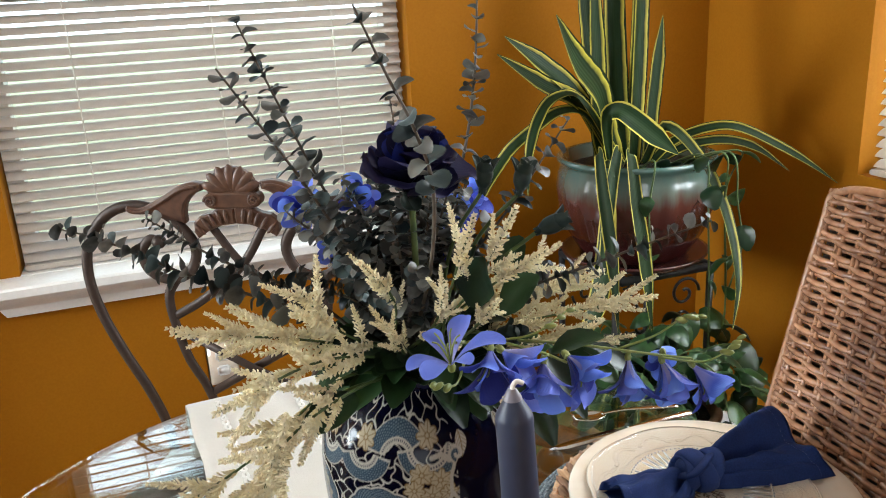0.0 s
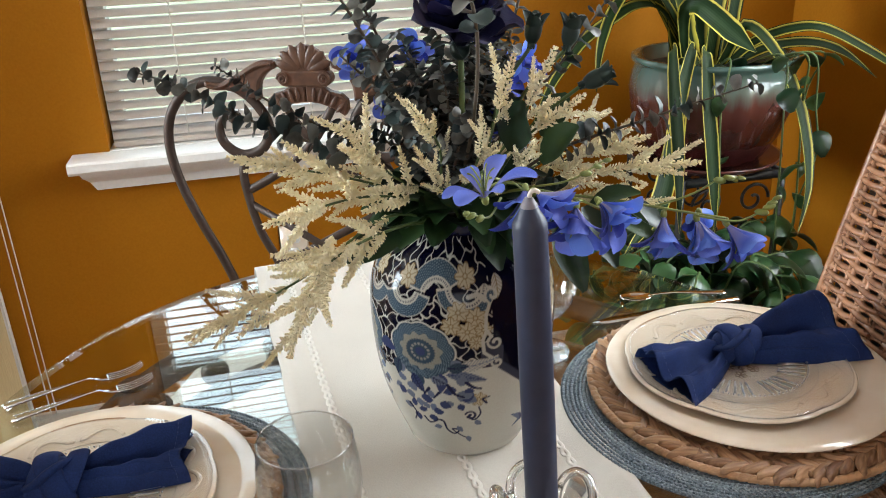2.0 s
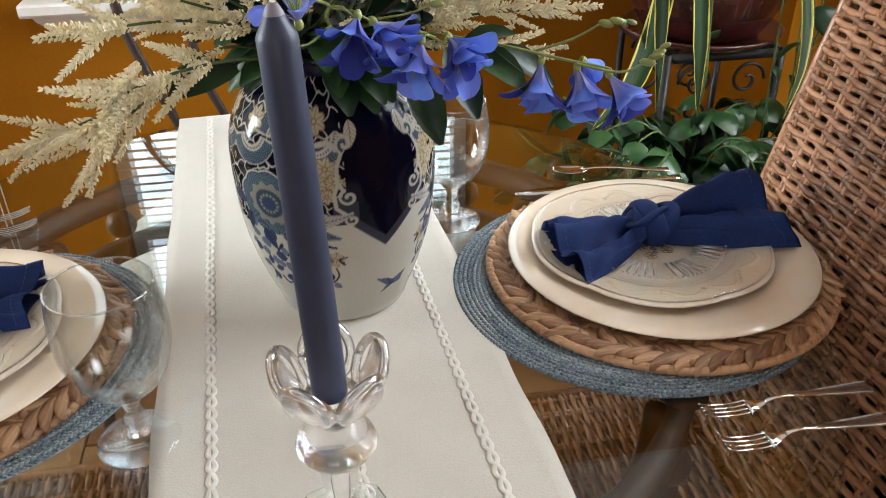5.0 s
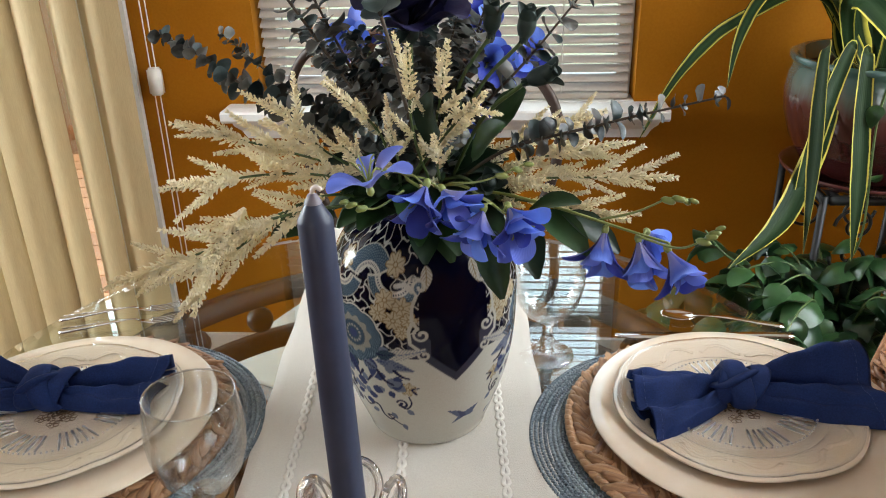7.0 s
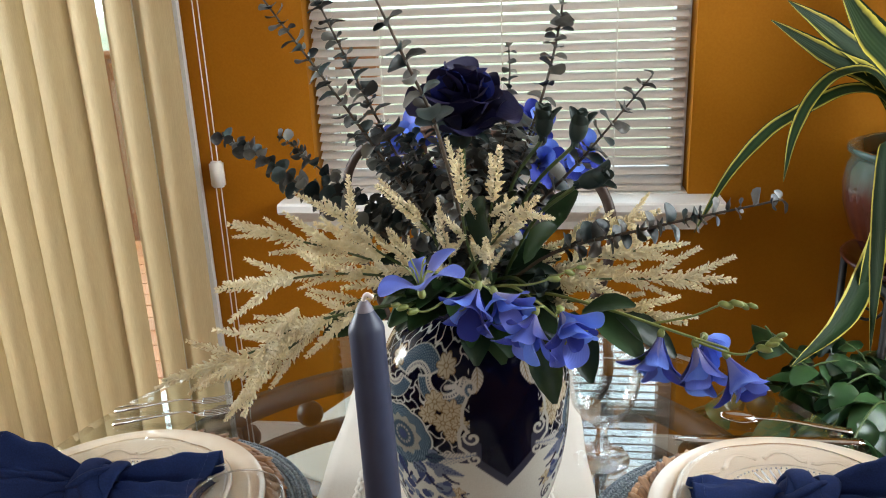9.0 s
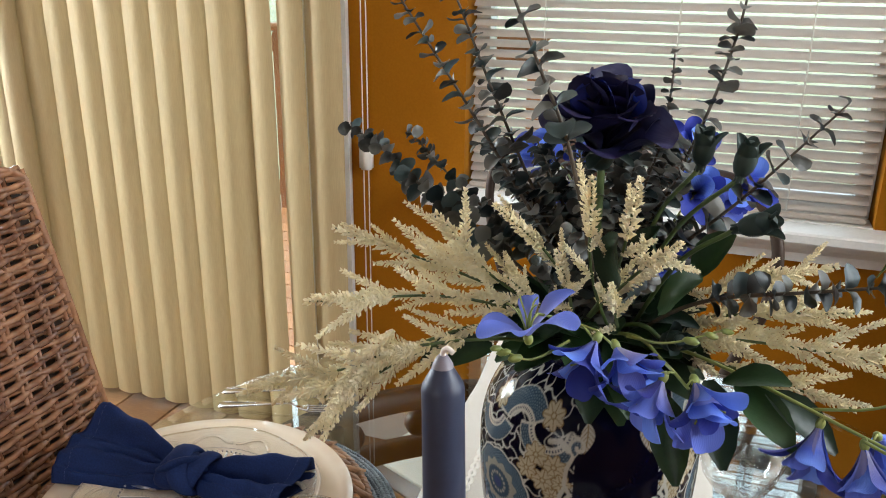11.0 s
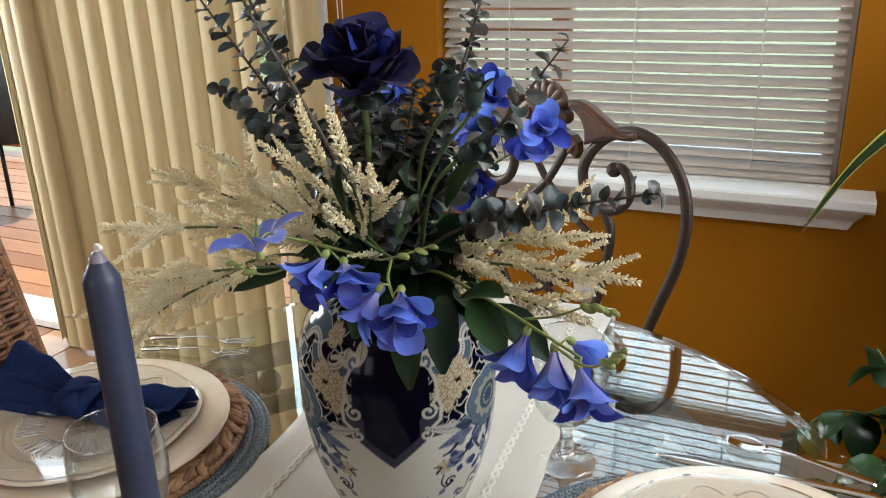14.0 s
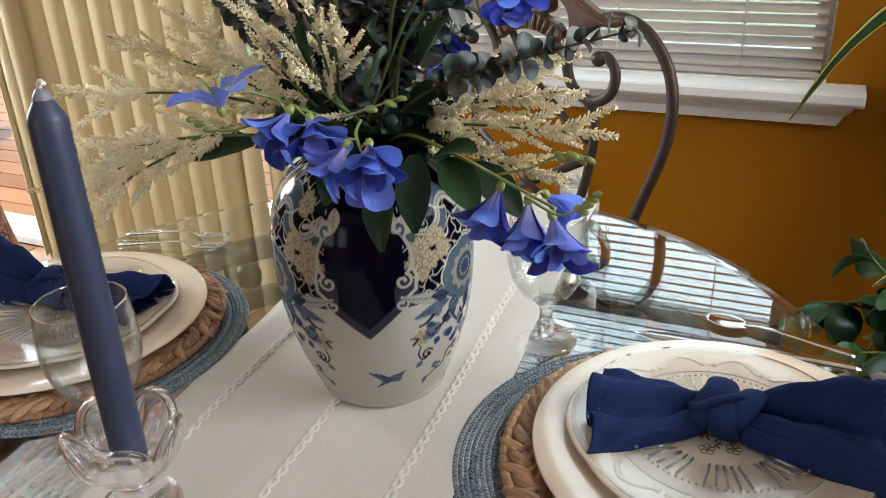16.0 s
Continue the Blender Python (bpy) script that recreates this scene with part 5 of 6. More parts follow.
# ---- wicker chairs ----
def wicker_chair(m, label):
    t = thing("wicker_chair", m, label, "chair", "wicker chairs at the table")
    half, lean, rows, step = 0.222, 0.226, 81, 0.0080
    rnd = random.Random(11)

    def weft(w, phase, amp, pitch):
        pts = []
        n = int(2 * w / pitch * 4)
        for i in range(n + 1):
            x = -w + 2 * w * i / n
            pts.append((x, -amp * math.sin(math.pi * x / pitch + phase), 0.0012 * math.sin(x * 90 + phase)))
        return mesh("strand", *tube(pts, 0.0046, 6, 0.9))

    pitch = 0.031
    kinds = [weft(half, p, 0.0032, pitch) for p in (0.0, 0.25, math.pi, math.pi + 0.25)]
    # added dark panel: stands in for the shade between the back's rods
    back = part("backrest", moved(box(-half + 0.004, 0.010, 0.44, half - 0.004, 0.03, 1.078, 0.006), Matrix(((1, 0, 0, 0), (0, 1, lean, -0.44 * lean), (0, 0, 1, 0), (0, 0, 0, 1)))), IRON, t, "dark panel added behind the weave to darken its gaps", m=pose(0, 0.23, 0))
    for i in range(rows):
        z = 0.44 + i * step
        u = max(0, (z - 0.99) / 0.1)
        sx = 1 - 0.045 * u * u
        part("strand", kinds[i % 2 * 2 + (i // 2) % 2], WICKER, back, m=pose(0, (z - 0.44) * lean + rnd.uniform(-0.0012, 0.0012), z, rnd.uniform(-1, 1), rnd.uniform(-0.3, 0.3), 0) @ Matrix.Diagonal((sx, 1, 1, 1)))
    stake = mesh("stake", *tube([(0, 0, 0.44), (0, (1.08 - 0.44) * lean, 1.08)], 0.0036, 6))
    n = int(2 * half / pitch)
    for i in range(n + 1):
        x = -half + 0.008 + (2 * half - 0.016) * i / n
        for dx in (-0.0035, 0.0035):
            part("stake", stake, WICKER, back, m=pose(x + dx, 0, 0))
    rim = smooth_line([(-half - 0.003, 0, 0.44), (-half - 0.003, 0.3 * lean, 0.74), (-half + 0.004, 0.58 * lean, 1.02), (-half + 0.018, 0.638 * lean, 1.078), (-0.1, 0.648 * lean, 1.09), (0.1, 0.648 * lean, 1.09), (half - 0.018, 0.638 * lean, 1.078), (half - 0.004, 0.58 * lean, 1.02), (half + 0.003, 0.3 * lean, 0.74), (half + 0.003, 0, 0.44)], 6)
    part("rim", tube(rim, 0.0055, 8), WICKER, back)
    # same added dark panel under the seat, shading the gaps by colour
    seat = part("seat", box(-0.21, -0.24, 0.40, 0.21, 0.225, 0.448, 0.01), IRON, t, "dark panel added under the seat weave to darken its gaps")
    for i in range(56):
        part("strand", kinds[i % 2 * 2 + (i // 2) % 2], WICKER, seat, m=pose(0, -0.225 + i * 0.0080, 0.4545, -90, 0, 0))
    stk = mesh("stake", *tube([(0, -0.23, 0.4545), (0, 0.225, 0.4545)], 0.0036, 6))
    for i in range(n + 1):
        x = -half + 0.008 + (2 * half - 0.016) * i / n
        for dx in (-0.0035, 0.0035):
            part("stake", stk, WICKER, seat, m=pose(x + dx, 0, 0))
    part("seat_edge", tube(smooth_line([(-half, 0.2, 0.45), (-half, -0.2, 0.45), (-half + 0.03, -0.238, 0.45), (half - 0.03, -0.238, 0.45), (half, -0.2, 0.45), (half, 0.2, 0.45)], 6), 0.011, 8), WICKER, t)
    for i in range(8):
        part("apron_strand", kinds[(i // 2) % 2 * 2 + i % 2], WICKER, t, m=pose(0, -0.236, 0.43 - i * 0.009) @ Matrix.Diagonal((0.96, 1, 1, 1)))
    for x in (-0.2, 0.2):
        for y in (-0.215, 0.215):
            part("leg", tube([(x, y, 0.42), (x * 1.02, y * 1.04, 0.0)], lambda u: 0.019 - 0.004 * u, 10), WICKER, t)
    return t


wicker_chair(pose(0.471, 0.555, 0, 0, 0, -90), "brown woven wicker dining chair at the glass table beside the plants")
wicker_chair(pose(-0.108, 0.530, 0, 0, 0, 90), "brown woven wicker dining chair at the table beside the glass door")


# ---- iron chair with a carved crest ----
def plaque(outline, depth, bevel):
    """A carved board: an outline in x and z with a rounded front and back, depth thick about y = 0."""
    n, v, f = len(outline), [], []
    cx, cz = sum(p[0] for p in outline) / n, sum(p[1] for p in outline) / n
    area = sum(outline[i][0] * outline[(i + 1) % n][1] - outline[(i + 1) % n][0] * outline[i][1] for i in range(n))
    for y, inset in ((-depth / 2, bevel), (-depth / 2 + bevel * 0.5, bevel * 0.25), (-depth / 2 + bevel, 0), (depth / 2 - bevel, 0), (depth / 2, bevel)):
        for i in range(n):
            a, b = Vector((*outline[i - 1], 0)), Vector((*outline[(i + 1) % n], 0))
            d = (b - a).normalized()
            q = Vector((-d.y, d.x, 0)) * (inset if area > 0 else -inset)
            v.append((outline[i][0] + q.x, y, outline[i][1] + q.y))
    for r in range(4):
        for i in range(n):
            k = (i + 1) % n
            f.append((r * n + i, r * n + k, (r + 1) * n + k, (r + 1) * n + i))
    f += [tuple(range(n))[::-1], tuple(range(4 * n, 5 * n))]
    bm = bmesh.new()
    me = bpy.data.meshes.new("board")
    me.from_pydata(v, [], f)
    bm.from_mesh(me)
    bmesh.ops.recalc_face_normals(bm, faces=bm.faces)
    bm.verts.index_update()
    out = [w.co.copy() for w in bm.verts], [tuple(w.index for w in g.verts) for g in bm.faces], False
    bm.free()
    bpy.data.meshes.remove(me)
    return out


def iron_chair():
    t = thing("iron_chair", pose(0.146, 1.437, 0, 0, 0, -25.1), "bronze iron scroll-back chair with a carved brown wooden crest", "chair")
    for s in (-1, 1):
        def line(pts, per=6):
            return smooth_line([(s * a, 0.10 * max(0, 0.7 - b) if b > 0.4 else 0.03, b) for a, b in pts], per)
        part("scroll_post", tube(line([(0.2, 0.45), (0.205, 0.55), (0.225, 0.63), (0.258, 0.715), (0.288, 0.795), (0.301, 0.87), (0.29, 0.935), (0.252, 0.985), (0.205, 1.006), (0.155, 1.0), (0.113, 0.972), (0.085, 0.925), (0.1, 0.88), (0.143, 0.863), (0.18, 0.883), (0.188, 0.918), (0.170, 0.942), (0.152, 0.938)]), lambda u: 0.0102 - 0.002 * max(0, u - 0.8) * 5, 10, 0.8, (0, 1, 0)), IRON, t)
        part("scroll_end", ball(0.0135, (s * 0.153, 0, 0.937), 12), IRON, t)
        part("inner_bar", tube(line([(0.128, 0.868), (0.150, 0.83), (0.146, 0.77), (0.13, 0.70), (0.105, 0.635), (0.092, 0.56), (0.092, 0.45)]), 0.0095, 8, 0.8, (0, 1, 0)), IRON, t)
        part("cross_bar", tube(line([(0.05, 0.965), (0.0, 0.89), (-0.08, 0.825), (-0.142, 0.79)]), 0.0085, 8, 0.6, (0, 1, 0)), IRON, t)
        part("cross_bar", tube([(s * 0.142, 0, 0.76), (0, 0.006 * s, 0.68), (s * -0.105, 0.008, 0.62)], 0.0085, 8, 0.6, (0, 1, 0)), IRON, t)
        edge = smooth_line([(0.052, 0, 1.046), (0.075, 0, 1.048), (0.100, 0, 1.041), (0.125, 0, 1.027), (0.150, 0, 1.014), (0.172, 0, 1.005), (0.188, 0, 1.006), (0.198, 0, 1.009), (0.203, 0, 1.001), (0.196, 0, 0.994), (0.178, 0, 0.991), (0.150, 0, 0.991), (0.122, 0, 0.984), (0.094, 0, 0.972)], 4) + smooth_line([(0.0925, 0, 0.975), (0.0915, 0, 0.995), (0.085, 0, 1.012), (0.070, 0, 1.026), (0.054, 0, 1.033)], 4)
        part("crest_wing", plaque([(s * p.x, p.z) for p in edge], 0.024, 0.005), CARVED, t, "carved brown wing")
        part("crest_groove", tube([(s * p.x * 0.985, -0.0135, p.z - 0.0075) for p in edge[2:30]], lambda u: 0.0032 - 0.0012 * u, 6), CARVED, t)
        part("crest_volute", tube([(s * (0.040 + 0.011 * (1 - k / 34) * math.cos(k * 0.42)), -0.0165, 1.014 + 0.012 * (1 - k / 34) * math.sin(k * 0.42)) for k in range(30)], 0.0026, 6), CARVED, t)
        part("swag", plaque([(s * x, z) for x, z in ((0.0, 1.002), (0.030, 1.0), (0.046, 0.990), (0.066, 0.985), (0.078, 0.974), (0.079, 0.955), (0.072, 0.944), (0.050, 0.958), (0.025, 0.967), (0.0, 0.970))], 0.022, 0.004), CARVED, t, "fluted carved swag")
        for k in range(5):
            part("swag_flute", moved(ball(1, n=8, squash=(0.0045, 0.0035, 0.014)), pose(s * (0.016 + 0.0125 * k), -0.0115, 0.984 - 0.0016 * k * k * 0.9, 0, s * (8 + 9 * k), 0)), CARVED, t)
        for y in (0.0, -0.42):
            part("leg", tube(smooth_line([(s * 0.2, y + 0.03, 0.455), (s * 0.205, y + 0.03, 0.25), (s * 0.215, y + (0.05 if y == 0 else 0.0), 0.0)], 5), 0.0115, 8), IRON, t)
    for k in range(7):
        a = radians(-72 + 24 * k)
        part("shell_lobe", moved(ball(1, n=10, squash=(0.0105, 0.0042, 0.024)), pose(0.033 * math.sin(a), -0.009, 1.028 + 0.028 * math.cos(a), 0, math.degrees(a), 0)), CARVED, t)
    part("shell_plate", plaque([(0.046 * math.sin(radians(q)), 1.028 + 0.046 * math.cos(radians(q)) * (1 if abs(q) < 95 else 0.45)) for q in range(-180, 180, 12)], 0.018, 0.004), CARVED, t)
    part("crest_bar", plaque([(0.034 * c + 0.019 * math.sin(radians(q)), 1.014 + 0.0155 * math.cos(radians(q))) for c, q0 in ((1, 0), (-1, 180)) for q in range(q0, q0 + 181, 15)], 0.030, 0.005), CARVED, t)
    part("seat", box(-0.215, -0.42, 0.45, 0.215, 0.035, 0.468, 0.006), IRON, t)
    part("cushion", box(-0.205, -0.41, 0.4685, 0.205, 0.0, 0.51, 0.016), LINEN, t, "cream seat cushion")
    return t


iron_chair()

# ---- plant on its stand ----
PX, PY = 1.10, 1.62
stand = thing("plant_stand", pose(PX, PY, 0), "black wrought iron plant stand with scrolls", "plant stand")
for s in (-1, 1):
    for q in (-1, 1):
        part("leg", tube([(s * 0.13, q * 0.13, 0.70), (s * 0.13, q * 0.13, 0.35), (s * 0.18, q * 0.18, 0.0)], 0.0085, 8), BLACKIRON, stand)
    part("top_bar", box(s * 0.13 - 0.008, -0.137, 0.682, s * 0.13 + 0.008, 0.137, 0.7, 0.003), BLACKIRON, stand)
    part("top_bar", box(-0.121, s * 0.13 - 0.008, 0.682, 0.121, s * 0.13 + 0.008, 0.7, 0.003), BLACKIRON, stand)
    part("low_bar", tube([(-0.13, s * 0.13, 0.42), (0.13, s * 0.13, 0.42)], 0.006, 6), BLACKIRON, stand)
    part("low_bar", tube([(s * 0.13, -0.13, 0.42), (s * 0.13, 0.13, 0.42)], 0.006, 6), BLACKIRON, stand)
for k in range(-3, 4):
    part("shelf_bar", box(k * 0.034 - 0.006, -0.121, 0.686, k * 0.034 + 0.006, 0.121, 0.698), BLACKIRON, stand)
for q in (-1, 1):
    for s in (-1, 1):
        for y, turn in ((-0.13, 0), (0.13, 0)):
            pts = [(s * (0.058 + 0.042 * (1 - k / 30) * math.cos(k * 0.33)), y, 0.60 + q * 0.035 + 0.042 * (1 - k / 30) * math.sin(k * 0.33) * q) for k in range(26)]
            part("scroll", tube(pts, 0.0038, 6), BLACKIRON, stand)
pot = thing("glazed_pot", pose(PX, PY, 0.7005), "large glazed pot, sea green dripping over oxblood, with a saucer", "plant pot")
part("saucer", lathe([(0.001, 0.0), (0.15, 0.0), (0.175, 0.018), (0.178, 0.024), (0.17, 0.024), (0.15, 0.01), (0.001, 0.01)], 64), OXBLOOD, pot)
part("body", lathe([(0.001, 0.011), (0.118, 0.011), (0.135, 0.03), (0.165, 0.08), (0.183, 0.135), (0.188, 0.18), (0.183, 0.215), (0.176, 0.235), (0.180, 0.243), (0.187, 0.248), (0.187, 0.257), (0.180, 0.26), (0.170, 0.255), (0.165, 0.22), (0.001, 0.215)], 120, lambda a, i: 1 + (0.020 * abs(math.cos(11 * a)) ** 0.5 - 0.012 if 2 <= i <= 6 else 0)), GLAZE, pot)
part("soil", lathe([(0.001, 0.228), (0.08, 0.231), (0.164, 0.226)], 32), SOIL, pot)

snake = thing("snake_plant", pose(0, 0, 0), "variegated snake plant with yellow-edged strap leaves in the glazed pot", "plant")


def strap(points, width, pale=False, up=(0, -0.6, 1), cup=0.25):
    line = smooth_line(points, 7)
    if pale:
        part("leaf", blade_mesh("leaf", line, lambda t: 1.45 * width * (0.30 + 0.70 * math.sin(math.pi * min(1, 0.05 + t * 0.68)) ** 1.4) * max(0.02, 1 - max(0, t - 0.78) / 0.22) ** 0.7, up, 7, cup, 0.05), SNAKE_PALE, snake)
        return
    part("leaf", blade_mesh("leaf", line, lambda t: width * (0.55 + 0.45 * math.sin(math.pi * min(1, 0.25 + t * 0.6))) * max(0.02, 1 - max(0, t - 0.72) / 0.28) ** 0.7, up, 7, cup), SNAKE, snake)


strap([(1.12, 1.62, 0.93), (1.15, 1.58, 1.02), (1.19, 1.51, 0.965), (1.205, 1.44, 0.875), (1.195, 1.38, 0.797), (1.16, 1.31, 0.718), (1.104, 1.25, 0.642)], 0.019, up=(0.2, -1, 0.3))
strap([(1.02, 1.6, 0.93), (0.975, 1.5, 1.0), (0.94, 1.467, 0.93), (0.905, 1.43, 0.815), (0.876, 1.40, 0.688)], 0.011, True, (0, -1, 0.3))
strap([(1.05, 1.6, 0.93), (1.0, 1.49, 0.99), (0.993, 1.45, 0.885), (0.997, 1.42, 0.765), (0.997, 1.38, 0.605)], 0.012, True, (0, -1, 0.3))
strap([(1.14, 1.62, 0.93), (1.19, 1.6, 0.98), (1.25, 1.56, 1.01), (1.31, 1.52, 1.012), (1.40, 1.48, 0.964), (1.46, 1.44, 0.92), (1.505, 1.40, 0.877)], 0.013, up=(0, -1, 0.5))
strap([(1.15, 1.62, 0.93), (1.23, 1.6, 0.965), (1.31, 1.567, 0.975), (1.38, 1.533, 0.953), (1.455, 1.5, 0.893)], 0.013, up=(0, -1, 0.5))
strap([(1.02, 1.6, 0.93), (0.965, 1.53, 1.06), (0.972, 1.49, 1.085), (1.0, 1.46, 1.06), (1.022, 1.42, 1.03), (1.048, 1.38, 1.0)], 0.017, True, (-0.3, -1, 0.5))
strap([(1.05, 1.62, 0.93), (1.005, 1.59, 1.02), (0.947, 1.533, 1.12), (0.855, 1.467, 1.20), (0.78, 1.41, 1.295)], 0.040, up=(0.5, -1, 0.2))
strap([(1.05, 1.62, 0.94), (0.955, 1.615, 1.081), (0.837, 1.585, 1.145), (0.717, 1.55, 1.219)], 0.024, up=(0, -1, 0.6))
strap([(1.05, 1.64, 0.94), (0.94, 1.62, 1.108), (0.851, 1.61, 1.184), (0.757, 1.6, 1.251)], 0.026, up=(0, -1, 0.6))
strap([(1.05, 1.62, 0.93), (1.0, 1.62, 1.0), (0.985, 1.61, 1.193), (0.963, 1.6, 1.486)], 0.026, up=(0.2, -1, 0))
strap([(1.08, 1.65, 0.93), (1.073, 1.675, 1.183), (1.069, 1.7, 1.61)], 0.028, up=(-0.2, -1, 0))
strap([(1.09, 1.62, 0.93), (1.111, 1.635, 1.182), (1.126, 1.65, 1.546)], 0.027, up=(0.3, -1, 0))
strap([(1.11, 1.66, 0.93), (1.14, 1.69, 1.2), (1.16, 1.71, 1.48)], 0.022, up=(0.1, -1, 0))
strap([(1.13, 1.62, 0.93), (1.157, 1.635, 1.113), (1.185, 1.65, 1.27)], 0.020, up=(0, -1, 0))
strap([(1.03, 1.66, 0.93), (1.02, 1.70, 1.2), (1.01, 1.73, 1.42)], 0.024, up=(0, -1, 0))
strap([(1.04, 1.6, 0.94), (0.956, 1.6, 1.061), (0.88, 1.585, 1.082), (0.80, 1.56, 1.052), (0.726, 1.535, 1.012), (0.651, 1.502, 0.935), (0.587, 1.47, 0.828)], 0.015, up=(0, -0.7, 1))
strap([(1.05, 1.6, 0.94), (0.943, 1.6, 1.099), (0.86, 1.57, 1.116), (0.804, 1.54, 1.078), (0.766, 1.51, 1.009), (0.747, 1.48, 0.926)], 0.014, up=(-0.3, -0.7, 1))
strap([(1.03, 1.58, 0.94), (0.965, 1.52, 0.96), (0.946, 1.49, 0.86), (0.904, 1.433, 0.775), (0.842, 1.367, 0.688), (0.741, 1.30, 0.627)], 0.015, True, (0, -0.6, 1))
strap([(1.0, 1.6, 0.94), (0.93, 1.5, 1.0), (0.912, 1.45, 0.924), (0.903, 1.40, 0.809), (0.892, 1.35, 0.634)], 0.011, True, (-1, -0.6, 0.3))


def heart_leaf(size, bend):
    v, f, uv = blade([(0, 0, 0), (size * 0.12, 0, 0.004), (size * 0.35, 0, 0.008), (size * 0.6, 0, 0.004), (size * 0.82, 0, -0.006 * bend), (size, 0, -0.02 * bend)], lambda t: size * 0.40 * (math.sin(math.pi * (0.16 + 0.80 * t)) ** 0.8) * (1 if t > 0.01 else 0.6), (0, 0, 1), 7, -0.16)
    return mesh("leaf", v, f, True, uv)


hearts = [heart_leaf(0.075, 0.6), heart_leaf(0.062, 1.2), heart_leaf(0.085, 1.0)]


def vine_plant(name, m, label, vines, seed):
    t = thing(name, m, label, "plant")
    rnd = random.Random(seed)
    for pts, gap, scale in vines:
        line = smooth_line(pts, 8)
        part("stem", tube(line, 0.0022, 6), STEMGREEN, t)
        k = 2
        while k < len(line):
            p, d = line[k], (line[min(k + 1, len(line) - 1)] - line[k - 1]).normalized()
            a = rnd.uniform(0, 360)
            part("leaf", rnd.choice(hearts), POTHOS, t, m=Matrix.Translation(p) @ pose(0, 0, 0, rnd.uniform(-35, 35), rnd.uniform(5, 60), a) @ Matrix.Scale(scale * rnd.uniform(0.75, 1.15), 4))
            k += gap
    return t


planter = thing("floor_planter", pose(0.98, 1.38, 0), "brown round floor planter with soil", "plant pot")
part("body", lathe([(0.001, 0.0), (0.12, 0.0), (0.15, 0.2), (0.165, 0.42), (0.17, 0.43), (0.165, 0.445), (0.15, 0.44), (0.145, 0.4), (0.001, 0.395)], 48), POTBASKET, planter)
part("soil", lathe([(0.001, 0.415), (0.146, 0.41)], 24), SOIL, planter)
rnd = random.Random(21)
vines = []
for i in range(26):
    a = radians(i * 13.85 + rnd.uniform(-8, 8))
    r, h = rnd.uniform(0.1, 0.30), rnd.uniform(0.44, 0.60)
    vines.append(([(0.03 * math.cos(a), 0.03 * math.sin(a), 0.40), (r * 0.5 * math.cos(a), r * 0.5 * math.sin(a), h * 0.98), (r * math.cos(a), r * math.sin(a), h), (r * 1.25 * math.cos(a), r * 1.25 * math.sin(a), h - rnd.uniform(0.03, 0.14))], rnd.choice((2, 3)), 1.0))
vines.append(([(-0.03, 0, 0.4), (-0.14, 0.0, 0.55), (-0.22, 0.03, 0.61), (-0.255, 0.05, 0.65)], 4, 1.15))
vine_plant("pothos_plant", pose(0.98, 1.38, 0), "green pothos with heart-shaped leaves in the floor planter", vines, 5)
tr = []
for x, y, z in ((1.22, 1.44, 0.5), (1.16, 1.42, 0.42), (1.27, 1.50, 0.46), (1.02, 1.44, 0.55), (1.24, 1.42, 0.66)):
    tr.append(([(PX + (x - PX) * 0.5, PY - 0.08, 0.94), (PX + (x - PX) * 0.9, PY - 0.185, 0.975), (x, y, 0.86), (x + 0.01, y - 0.01, z + 0.1), (x - 0.01, y, z)], 6, 0.75))
vine_plant("trailing_pothos", pose(0, 0, 0), "trailing pothos vines hanging from the glazed pot", tr, 8)

# ---- flowers in the vase ----
MOUTH = Vector((VX, VY, VZ + 0.262))


def aim(p, x_axis, normal):
    """A pose at p whose x runs along x_axis and whose z is near normal."""
    x = Vector(x_axis).normalized()
    y = Vector(normal).cross(x)
    y = y.normalized() if y.length > 1e-5 else x.orthogonal().normalized()
    z = x.cross(y)
    m = Matrix((x, y, z)).transposed().to_4x4()
    m.translation = p
    return m


def round_leaf(r, cup, notch):
    pts = [(0, 0, 0), (r * 0.15, 0, 0.001), (r * 0.5, 0, 0.002), (r * 1.0, 0, 0.001), (r * 1.5, 0, -cup * 0.5), (r * 1.85, 0, -cup), (r * 2.0, 0, -cup * 1.2)]
    ws = (0.08, 0.32, 0.78, 1.0, 0.86, 0.48, 0.05)

    def width(t):
        k = t * 6
        i = min(5, int(k))
        return r * (ws[i] + (ws[i + 1] - ws[i]) * (k - i))
    return blade_mesh("leaf", pts, width, (0, 0, 1), 5, notch)


EU_LEAVES = [round_leaf(0.0082, 0.003, 0.25), round_leaf(0.0095, -0.002, -0.2), round_leaf(0.0075, 0.005, 0.35)]


def mouth_point(seed):
    r = random.Random(seed)
    a = r.uniform(0, 6.28)
    return MOUTH + Vector((0.025 * math.cos(a), 0.025 * math.sin(a), -0.01))


